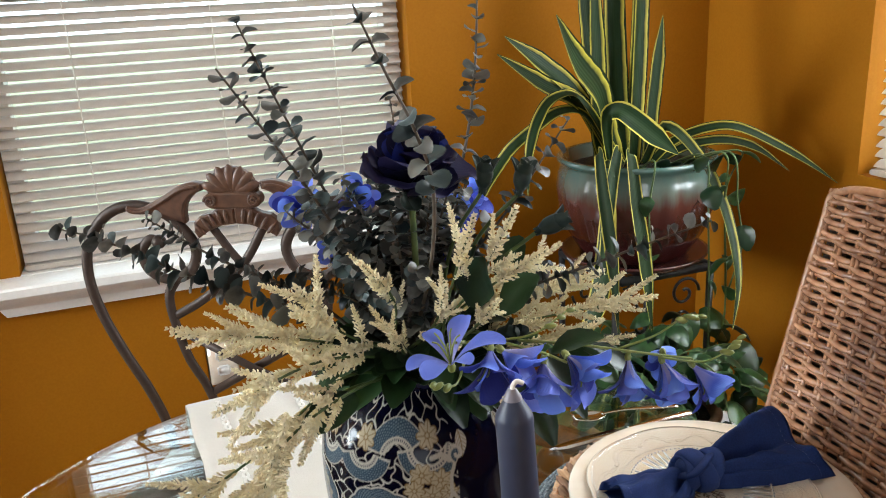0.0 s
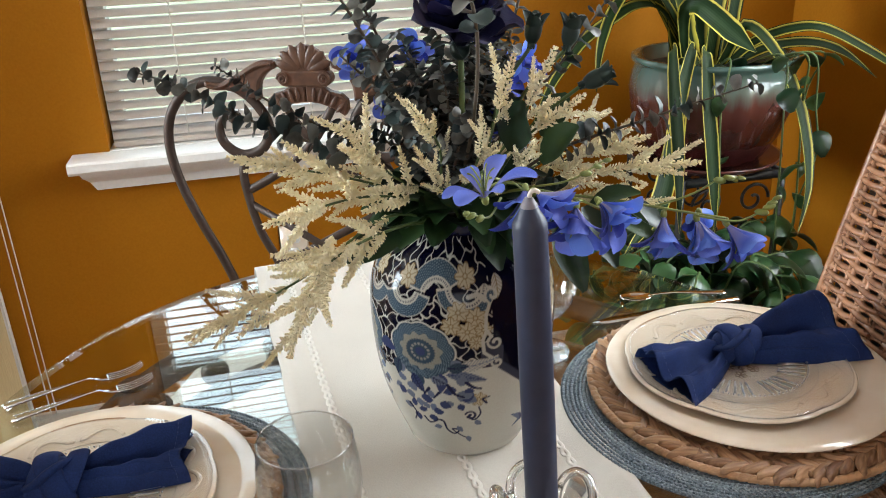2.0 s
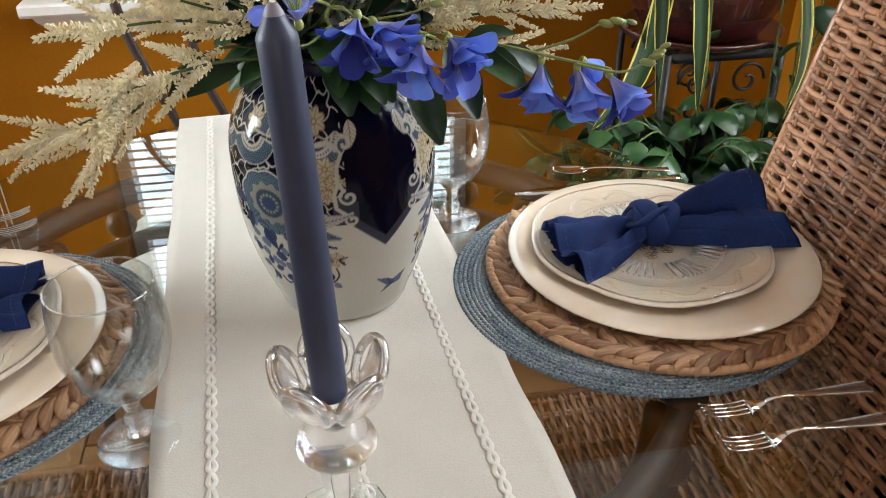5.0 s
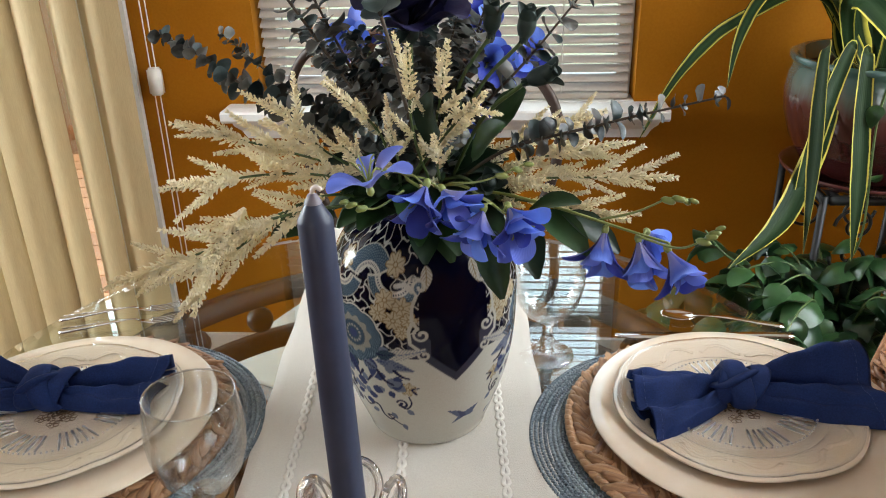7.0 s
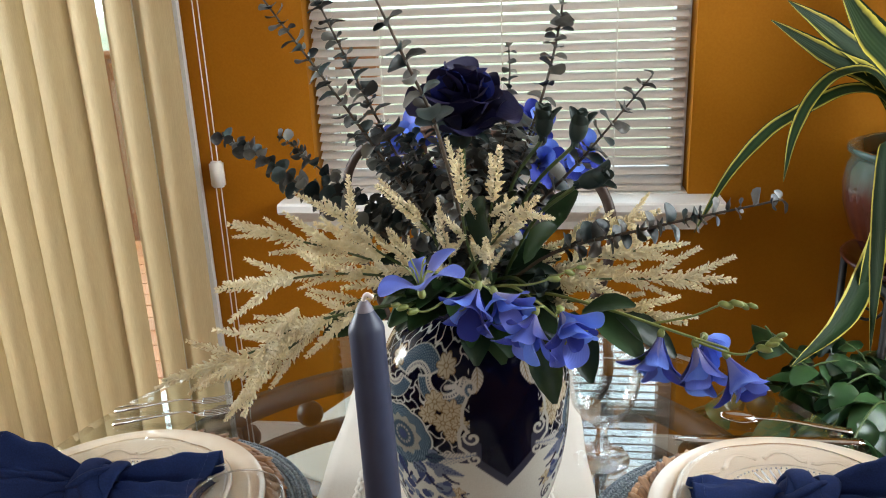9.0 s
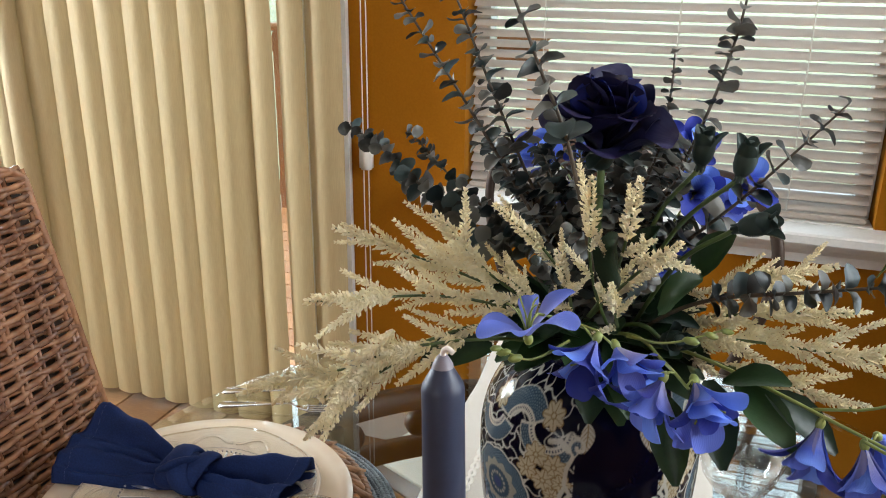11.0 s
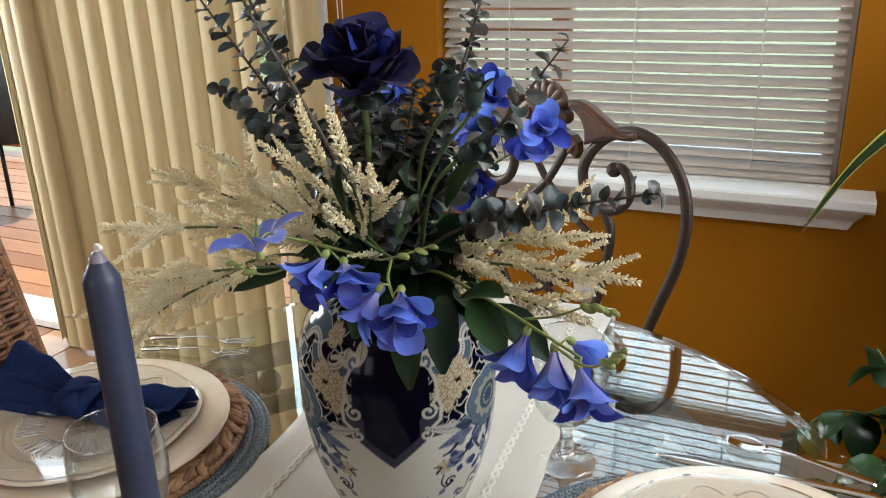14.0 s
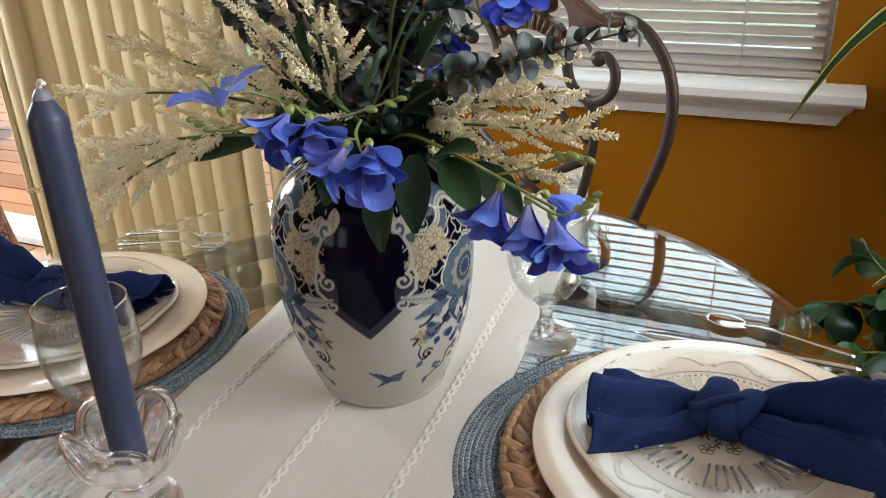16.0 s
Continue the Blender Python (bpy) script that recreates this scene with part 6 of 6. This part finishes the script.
def eucalyptus(points, gap=0.0125, scale=1.0, seed=0, dusty=False, bare=0.25, label="dried grey-green eucalyptus branch standing in the vase"):
    rnd = random.Random(seed * 7 + 1)
    t = thing("eucalyptus_branch", pose(0, 0, 0), label, "branch", "eucalyptus branches")
    line = smooth_line([mouth_point(seed)] + list(points), 10)
    part("stem", tube(line, lambda u: 0.0021 - 0.0013 * u, 6), TWIG, t)
    run, total, turn = 0.0, sum((b - a).length for a, b in zip(line, line[1:])), rnd.uniform(0, 3)
    nxt = total * bare
    for a, b in zip(line, line[1:]):
        seg = (b - a).length
        while nxt < run + seg:
            p, d = a.lerp(b, (nxt - run) / max(seg, 1e-6)), (b - a).normalized()
            u = nxt / total
            o = d.orthogonal().normalized()
            for s in (0, math.pi):
                if rnd.random() < 0.06:
                    continue
                q = Matrix.Rotation(turn + s + rnd.uniform(-0.35, 0.35), 3, d) @ o
                tilt = rnd.uniform(0.25, 0.75)
                m = aim(p, q + d * tilt, d - q * tilt * 0.7 + Vector((rnd.uniform(-0.5, 0.5), rnd.uniform(-0.5, 0.5), rnd.uniform(-0.3, 0.3))))
                k = 1.06 * scale * (1.12 - 0.5 * u * u) * rnd.uniform(0.72, 1.15)
                part("leaf", rnd.choice(EU_LEAVES), EUCA2 if (dusty and rnd.random() < 0.4) or rnd.random() < 0.12 else EUCA, t, m=m @ Matrix.Scale(k, 4))
            turn += 1.45
            nxt += gap * 0.86 * (1.1 - 0.35 * u) * rnd.uniform(0.55, 1.5)
        run += seg
    return t


def spike_mesh(length, seed, thick=0.0104):
    """A plume spike: short side twigs set with tiny florets round a thin axis, tapering to the tip."""
    rnd = random.Random(seed)
    v, f = tube([(0, 0, 0), (length * 0.5, 0.0008, 0), (length, 0, 0.001)], lambda u: 0.0008 - 0.0004 * u, 5)
    v = list(v)

    def floret(c, r, d):
        a = d.orthogonal().normalized() * r
        b = d.cross(a).normalized() * r * 0.87
        e = d.normalized() * r * 1.7
        k = len(v)
        v.extend([c - e * 0.8, c + a, c + b - a * 0.5, c - b - a * 0.5, c + e])
        for i in range(3):
            j = (i + 1) % 3
            f.append((k, k + 1 + j, k + 1 + i))
            f.append((k + 4, k + 1 + i, k + 1 + j))

    n, turn = int(length / 0.0044), 0.0
    for i in range(n):
        u = (i + rnd.uniform(0, 0.6)) / n
        r = thick * (1 - 0.80 * u) * (0.5 + 0.5 * min(1, u * 5)) * rnd.uniform(0.7, 1.25)
        for j in range(4):
            turn += 1.57 + rnd.uniform(-0.5, 0.5)
            d = Vector((rnd.uniform(0.75, 1.25), math.cos(turn), math.sin(turn))).normalized()
            for k in range(4):
                q = d * r * (0.20 + 0.32 * k)
                q += Vector((rnd.uniform(-1, 1), rnd.uniform(-1, 1), rnd.uniform(-1, 1))) * 0.0007
                floret(Vector((length * u, 0, 0)) + q, rnd.uniform(0.0016, 0.0023) * (1.1 - 0.35 * u), d)
    return mesh("spike", v, f, False)


SPIKES = [spike_mesh(0.085, s) for s in (1, 2, 3, 4)]


def astilbe(points, spikes, seed, tan=False, fan=0.55, length=0.86, label="cream astilbe spray with knobbly plumes in the vase"):
    """A stem with plume spikes: one at the tip, others branching off towards it."""
    rnd = random.Random(seed * 13 + 5)
    t = thing("astilbe_spray", pose(0, 0, 0), label, "flower", "astilbe sprays")
    line = smooth_line([mouth_point(seed + 50)] + list(points), 10)
    part("stem", tube(line, lambda u: 0.0017 - 0.0009 * u, 6), STEMGREEN, t)
    n = len(line)
    tip_d = (line[-1] - line[-4]).normalized()
    L = 0.085
    mat = ASTILBE_TAN if tan else ASTILBE
    k0 = length * rnd.uniform(0.95, 1.1)
    tagged(part("spike", rnd.choice(SPIKES), mat, t, m=aim(line[-1] - tip_d * L * k0 * 0.98, tip_d, (0, 0, 1)) @ Matrix.Scale(k0, 4)), kind="stuff")
    spikes = int(spikes * 1.7) + 1
    for i in range(spikes):
        u = 0.36 + 0.56 * (i + rnd.uniform(0, 0.6)) / spikes
        p = line[int(u * (n - 1))]
        d = (line[min(n - 1, int(u * (n - 1)) + 1)] - line[int(u * (n - 1)) - 1]).normalized()
        o = Matrix.Rotation(i * 2.4 + rnd.uniform(-0.4, 0.4), 3, d) @ d.orthogonal().normalized()
        q = (d + o * fan * rnd.uniform(0.7, 1.3) + Vector((0, 0, 0.08))).normalized()
        k = length * rnd.uniform(0.6, 0.95) * (1.05 - 0.3 * u)
        tagged(part("spike", rnd.choice(SPIKES), mat, t, m=aim(p, q, (0, 0, 1)) @ Matrix.Scale(k, 4)), kind="stuff")
    return t


def petal(length, width, curl, cup=0.35, point=0.5, wave=0.06):
    pts = [(0, 0, 0)]
    for i in range(1, 13):
        u = 1 - (1 - i / 12) ** 1.7
        pts.append((length * u * (1 - 0.08 * curl * u), 0, length * (0.30 * math.sin(math.pi * u * 0.55) - curl * u * u)))
    def width_at(t):
        u = 1 - (1 - t) ** 1.7
        return width * (0.16 + 0.84 * min(1, u / 0.62) ** 1.2) * max(0.02, 1 - (max(0, u - point) / (1.003 - point)) ** 2.4) ** 0.5

    return blade_mesh("petal", pts, width_at, (0, 0, 1), 7, cup, wave)


LILY = [petal(0.036, 0.0094, 0.10, 0.30, 0.70), petal(0.033, 0.0104, 0.22, 0.34, 0.72), petal(0.038, 0.0086, 0.34, 0.28, 0.68)]
STAR = [petal(0.046, 0.0098, 0.12, 0.3, 0.62), petal(0.042, 0.0110, 0.30, 0.3, 0.66)]
STAMEN = mesh("stamen", *tube(smooth_line([(0, 0, 0), (0.012, 0.001, 0), (0.022, 0, 0.002), (0.026, 0, 0.005)], 4), 0.0007, 5))


def blossom_head(parent, p, way, paints, seed, size=1.0, open_=0.9, petals=11):
    """A bloom: two rings of petals about the way it faces, stamens and a pale calyx; wide open ones are stars."""
    rnd = random.Random(seed)
    w = Vector(way).normalized()
    o = w.orthogonal().normalized()
    star = open_ > 2
    for i in range(6 if star else petals):
        r = Matrix.Rotation(2 * math.pi * i / (6 if star else petals * 0.6) + 0.6 * (i >= petals * 0.6) + rnd.uniform(-0.25, 0.25), 3, w) @ o
        spread = open_ * rnd.uniform(0.65, 1.25) * (0.45 if i >= petals * 0.6 and not star else 1)
        part("petal", rnd.choice(STAR if star else LILY), rnd.choice(paints), parent, m=aim(p + r * 0.002, w + r * spread, w - r * 0.4 + Vector((0, 0, 0.02))) @ Matrix.Rotation(rnd.uniform(-0.3, 0.3), 4, "X") @ Matrix.Scale(size * rnd.uniform(0.78, 1.18), 4))
    for i in range(5 if star else 3):
        r = Matrix.Rotation(1.26 * i, 3, w) @ o
        part("stamen", STAMEN, PALESTEM, parent, m=aim(p, w + r * 0.25, r))
    part("calyx", moved(ball(1, n=8, squash=(0.005, 0.0034, 0.0034)), aim(p - w * 0.003, w, o)), PALESTEM, parent)


def bud_tail(parent, pts, buds):
    line = smooth_line(pts, 8)
    part("stem", tube(line, lambda u: 0.0012 - 0.0005 * u, 6), PALESTEM, parent)
    bm_ = mesh("bud", *ball(1, n=8, squash=(0.0062, 0.003, 0.003)))
    for i in range(buds):
        k = len(line) - 1 - int(i * (len(line) * 0.5 / max(1, buds)))
        d = (line[k] - line[k - 1]).normalized()
        s = Vector((0, 0, -1)) if i % 2 else Vector((0.2, -0.4, -0.5))
        part("bud", bm_, PALESTEM, parent, m=aim(line[k] + (d * 0.6 + s * 0.5) * 0.004, d + s * 0.7, (0, 0, 1)) @ Matrix.Scale(0.75 + 0.12 * i, 4))


def blue_spray(points, heads, tails, label, seed, paints):
    t = thing("blue_flower_spray", pose(0, 0, 0), label, "flower", "blue flower sprays")
    line = smooth_line([mouth_point(seed + 90)] + list(points), 10)
    part("stem", tube(line, lambda u: 0.0017 - 0.0006 * u, 6), PALESTEM, t)
    for i, (p, way, size, open_) in enumerate(heads):
        p = Vector(p)
        near = min(line, key=lambda q: (q - p).length)
        part("stalk", tube([near, near.lerp(p, 0.5) + Vector((0, 0, 0.004)), p], 0.0009, 5), PALESTEM, t)
        blossom_head(t, p, way, paints[i % len(paints)], seed * 10 + i, size, open_)
    for pts, n in tails:
        bud_tail(t, pts, n)
    return t


def green_leaf_sprig(p, way, length, seed, parent):
    rnd = random.Random(seed)
    d = Vector(way).normalized()
    pts = [Vector((0, 0, 0)) + d * (length * u) + Vector((0, 0, -0.25 * length * u * u)) for u in (0, 0.2, 0.4, 0.6, 0.8, 1)]
    part("leaf", blade_mesh("leaf", pts, lambda t: length * 0.27 * max(0.03, math.sin(math.pi * (0.05 + 0.92 * t))) ** 0.8, (rnd.uniform(-0.4, 0.4), rnd.uniform(-0.6, 0), 1), 7, 0.3, 0.05), LEAFGREEN, parent, m=Matrix.Translation(p))


V = Vector
# tall eucalyptus
eucalyptus([V((0.195, 0.645, 1.10)), V((0.135, 0.61, 1.21)), V((0.077, 0.586, 1.306))], 0.0120, 0.95, 1, True, 0.2)
eucalyptus([V((0.20, 0.65, 1.10)), V((0.15, 0.635, 1.21)), V((0.099, 0.621, 1.335))], 0.0115, 1.0, 2, True, 0.2)
eucalyptus([V((0.232, 0.60, 1.12)), V((0.222, 0.548, 1.205)), V((0.205, 0.53, 1.255)), V((0.186, 0.53, 1.298)), V((0.165, 0.525, 1.345))], 0.024, 1.15, 3, True, 0.62)
eucalyptus([V((0.27, 0.68, 1.11)), V((0.305, 0.69, 1.21)), V((0.322, 0.70, 1.285)), V((0.327, 0.70, 1.36))], 0.0125, 0.95, 4, True, 0.3)
eucalyptus([V((0.285, 0.67, 1.09)), V((0.34, 0.668, 1.15)), V((0.402, 0.668, 1.226))], 0.0185, 1.25, 5, True, 0.35, "dried eucalyptus branch with pale silver leaves in the vase")
eucalyptus([V((0.31, 0.64, 1.065)), V((0.40, 0.60, 1.105)), V((0.496, 0.568, 1.138))], 0.0150, 1.05, 6, True, 0.35, "dried eucalyptus branch reaching low over the table")
eucalyptus([V((0.15, 0.70, 1.06)), V((0.05, 0.76, 1.095)), V((-0.03, 0.80, 1.135)), V((-0.07, 0.814, 1.150))], 0.0110, 1.15, 7, False, 0.3, "dried dark eucalyptus branch reaching low towards the door")
eucalyptus([V((0.15, 0.72, 1.07)), V((0.07, 0.77, 1.11)), V((0.01, 0.79, 1.155))], 0.0110, 0.95, 27, False, 0.35)
eucalyptus([V((0.255, 0.72, 1.12)), V((0.267, 0.79, 1.20)), V((0.267, 0.807, 1.245))], 0.0120, 0.8, 8, True, 0.35)
# the dense middle
rnd = random.Random(77)
for i in range(32):
    a = radians(20 + i * 137.5)
    r, h = rnd.uniform(0.045, 0.115), rnd.uniform(1.09, 1.19)
    p = V((VX + r * math.cos(a) - 0.015, VY + 0.025 + r * math.sin(a), h))
    eucalyptus([MOUTH.lerp(p, 0.5) + V((0, 0, 0.02)), p], 0.0085, 1.0, 30 + i, False, 0.1, "dried dark eucalyptus branch deep in the bouquet")

# astilbe, reaching to the sides and standing in the middle
astilbe([V((0.13, 0.635, 1.065)), V((0.019, 0.596, 1.109))], 5, 1)
astilbe([V((0.14, 0.60, 1.06)), V((0.040, 0.508, 1.079))], 7, 2)
astilbe([V((0.15, 0.61, 1.035)), V((0.06, 0.56, 1.005)), V((-0.036, 0.536, 0.978))], 7, 3, True)
astilbe([V((0.14, 0.60, 1.025)), V((0.07, 0.54, 1.0)), V((0.045, 0.515, 0.958))], 4, 4, True)
astilbe([V((0.15, 0.59, 1.03)), V((0.085, 0.53, 1.03)), V((0.06, 0.49, 1.01))], 6, 5)
astilbe([V((0.16, 0.62, 1.07)), V((0.115, 0.585, 1.135))], 4, 6)
astilbe([V((0.15, 0.68, 1.05)), V((0.06, 0.70, 1.06))], 4, 16)
astilbe([V((0.33, 0.64, 1.04)), V((0.476, 0.622, 1.049))], 7, 7)
astilbe([V((0.33, 0.66, 1.05)), V((0.430, 0.647, 1.074))], 6, 8)
astilbe([V((0.33, 0.64, 1.02)), V((0.437, 0.630, 1.003))], 4, 9)
astilbe([V((0.32, 0.69, 1.06)), V((0.42, 0.72, 1.085))], 5, 10)
astilbe([V((0.205, 0.62, 1.09)), V((0.166, 0.573, 1.150))], 2, 11, length=0.7)
astilbe([V((0.24, 0.58, 1.10)), V((0.244, 0.521, 1.190))], 2, 12, length=0.7)
astilbe([V((0.255, 0.58, 1.10)), V((0.275, 0.513, 1.194))], 2, 13, length=0.7)
astilbe([V((0.265, 0.58, 1.10)), V((0.303, 0.519, 1.154))], 2, 14, length=0.7)
astilbe([V((0.225, 0.58, 1.08)), V((0.222, 0.53, 1.135))], 2, 15, length=0.6)
astilbe([V((0.26, 0.58, 1.07)), V((0.262, 0.52, 1.12))], 2, 17, length=0.6)
astilbe([V((0.20, 0.60, 1.06)), V((0.18, 0.56, 1.10))], 3, 18, length=0.6)

# blue flowers
B, Vi, S = (BLUE, DEEPBLUE, BLUE), (VIOLET, BLUE, DEEPBLUE), (SKYBLUE, BLUE, SKYBLUE)
blue_spray([V((0.235, 0.58, 1.06)), V((0.235, 0.53, 1.085)), V((0.217, 0.505, 1.098))],
           [((0.212, 0.50, 1.084), (-0.15, -0.05, 0.95), 0.95, 4.0), ((0.254, 0.523, 1.076), (-0.25, -0.6, -0.7), 1.0, 1.5), ((0.268, 0.53, 1.070), (0.5, -0.6, -0.45), 0.95, 1.4)],
           [([V((0.235, 0.53, 1.07)), V((0.215, 0.50, 1.066)), V((0.195, 0.49, 1.076))], 3)],
           "violet and blue silk flower spray hanging over the vase rim", 1, (Vi, Vi, B))
blue_spray([V((0.27, 0.60, 1.05)), V((0.30, 0.54, 1.06)), V((0.318, 0.515, 1.056))],
           [((0.322, 0.520, 1.058), (0.4, -0.7, -0.5), 1.05, 1.4), ((0.300, 0.522, 1.055), (-0.3, -0.6, -0.7), 1.05, 1.4)],
           [([V((0.27, 0.57, 1.062)), V((0.30, 0.54, 1.075)), V((0.335, 0.545, 1.088))], 3)],
           "blue silk flower spray over the front of the vase", 2, (Vi, Vi))
blue_spray([V((0.30, 0.62, 1.035)), V((0.36, 0.585, 1.035)), V((0.42, 0.555, 1.026)), V((0.455, 0.535, 1.022))],
           [((0.405, 0.56, 1.020), (-0.2, -0.4, -0.85), 1.15, 1.1), ((0.432, 0.545, 1.018), (0.1, -0.45, -0.85), 1.15, 1.1), ((0.455, 0.53, 1.016), (0.4, -0.5, -0.6), 1.1, 1.3), ((0.442, 0.56, 1.02), (0.3, 0.4, -0.5), 0.9, 0.7)],
           [([V((0.43, 0.545, 1.024)), V((0.46, 0.525, 1.022)), V((0.478, 0.515, 1.034)), V((0.487, 0.512, 1.045))], 4), ([V((0.40, 0.57, 1.028)), V((0.43, 0.555, 1.042)), V((0.455, 0.55, 1.056)), V((0.472, 0.548, 1.056))], 4)],
           "long blue silk flower spray hanging over the plates", 3, (Vi, Vi, Vi, B))
blue_spray([V((0.22, 0.74, 1.08)), V((0.18, 0.775, 1.13))],
           [((0.166, 0.780, 1.135), (-0.3, -0.4, 0.5), 1.2, 1.1), ((0.19, 0.785, 1.10), (-0.2, -0.6, 0.1), 0.9, 1.0), ((0.205, 0.75, 1.15), (0.1, -0.6, 0.5), 0.9, 1.0)],
           [], "bright blue silk flower spray behind the rose", 4, (S, S, B))
blue_spray([V((0.27, 0.75, 1.07)), V((0.31, 0.83, 1.10))],
           [((0.315, 0.835, 1.095), (0.3, -0.5, 0.3), 1.1, 0.85), ((0.29, 0.79, 1.15), (0.2, -0.5, 0.6), 0.95, 1.0), ((0.285, 0.77, 1.07), (0, -0.8, 0.1), 0.9, 1.0), ((0.335, 0.80, 1.125), (0.4, -0.7, 0.3), 1.0, 0.9), ((0.30, 0.74, 1.13), (0.2, -0.8, 0.3), 0.95, 0.9)],
           [], "bright blue silk flower spray at the back of the bouquet", 5, (S, S, S, S, S))


# ---- rose and buds ----
def rose(p, way):
    t = thing("rose", pose(0, 0, 0), "midnight blue silk rose, fully open above the bouquet", "flower")
    w = Vector(way).normalized()
    o = w.orthogonal().normalized()
    part("stem", tube(smooth_line([MOUTH, MOUTH.lerp(p, 0.5) + V((0, -0.01, 0)), p], 8), 0.003, 8), STEMGREEN, t)
    rnd = random.Random(4)
    big, mid, small = petal(0.056, 0.030, 0.30, 0.28, 0.6, 0.20), petal(0.046, 0.026, 0.14, 0.5, 0.65, 0.16), petal(0.036, 0.019, -0.25, 0.9, 0.7)
    for ring, (n, me, out, lift, paint) in enumerate(((6, big, 2.1, -0.004, ROSE), (6, big, 1.05, 0.002, ROSE), (6, mid, 0.85, 0.008, ROSE), (5, mid, 0.42, 0.012, ROSEHEART), (5, small, 0.30, 0.018, ROSEHEART), (4, small, 0.12, 0.022, ROSEHEART))):
        for i in range(n):
            r = Matrix.Rotation(2 * math.pi * (i + 0.5 * (ring % 2)) / n + rnd.uniform(-0.15, 0.15), 3, w) @ o
            part("petal", me, paint, t, m=aim(p + w * lift + r * 0.002, w + r * out * rnd.uniform(0.75, 1.25), w * 0.7 - r) @ Matrix.Rotation(rnd.uniform(-0.25, 0.25), 4, "X") @ Matrix.Scale(rnd.uniform(0.82, 1.12), 4))
    part("calyx", moved(ball(1, n=10, squash=(0.011, 0.010, 0.010)), aim(p - w * 0.004, w, o)), BUDGREEN, t)
    sep = petal(0.03, 0.006, 0.4, 0.2)
    for i in range(5):
        r = Matrix.Rotation(1.257 * i, 3, w) @ o
        part("sepal", sep, BUDGREEN, t, m=aim(p - w * 0.004, r + w * 0.15, w))


rose(V((0.232, 0.638, 1.182)), (0.06, -0.16, 1))


def rosebud(p, way, seed):
    t = thing("rosebud", pose(0, 0, 0), "closed dark green rosebud on its stem", "flower", "rosebuds")
    w = Vector(way).normalized()
    o = w.orthogonal().normalized()
    part("stem", tube(smooth_line([mouth_point(seed + 200), MOUTH.lerp(p, 0.55) + V((0, 0, 0.012)), p - w * 0.012], 8), 0.0019, 6), STEMGREEN, t)
    part("heart", moved(ball(1, n=12, squash=(0.0150, 0.0085, 0.0085)), aim(p + w * 0.003, w, o)), BUDGREEN, t)
    sep = petal(0.038, 0.0088, 0.05, 0.6, 0.32)
    for i in range(6):
        r = Matrix.Rotation(1.047 * i + 0.3 * seed, 3, w) @ o
        part("sepal", sep, BUDGREEN, t, m=aim(p - w * 0.015 + r * 0.004, w + r * (0.34 + 0.30 * (i % 2)), -r) @ Matrix.Scale(0.88, 4))


rosebud(V((0.306, 0.650, 1.186)), (0.1, -0.1, 1), 1)
rosebud(V((0.336, 0.632, 1.184)), (0.2, -0.1, 1), 2)
rosebud(V((0.346, 0.597, 1.148)), (0.75, -0.3, 0.35), 3)
rosebud(V((0.30, 0.60, 1.05)), (0.3, -0.5, 0.3), 4)

foliage = thing("leaf_collar", pose(0, 0, 0), "dark green silk leaves spilling over the vase rim", "foliage")
rnd = random.Random(31)
for i in range(96):
    a = radians(i * 17.1 + rnd.uniform(-6, 6))
    d = V((math.cos(a), math.sin(a), rnd.uniform(-0.75, 0.9)))
    green_leaf_sprig(MOUTH + V((0.04 * math.cos(a), 0.04 * math.sin(a), rnd.uniform(-0.004, 0.03))), d, rnd.uniform(0.045, 0.065), i, foliage)
for p, d, k in (((0.255, 0.56, 1.10), (0.1, -0.25, 1), 0.065), ((0.29, 0.58, 1.08), (0.5, -0.3, 0.9), 0.06), ((0.34, 0.585, 1.03), (0.8, -0.3, 0.5), 0.055), ((0.35, 0.585, 1.03), (0.6, -0.5, -0.2), 0.055), ((0.33, 0.575, 1.035), (0.3, -0.7, -0.6), 0.055), ((0.37, 0.58, 1.03), (0.9, -0.2, -0.35), 0.055), ((0.30, 0.57, 1.02), (0.3, -0.6, -0.7), 0.055), ((0.31, 0.63, 1.09), (0.4, 0.1, 0.8), 0.06), ((0.27, 0.63, 1.09), (0.2, -0.2, 0.9), 0.06), ((0.16, 0.60, 1.02), (-0.8, -0.4, 0.05), 0.06)):
    green_leaf_sprig(V(p), d, k, int(k * 1e4) + len(foliage.children), foliage)
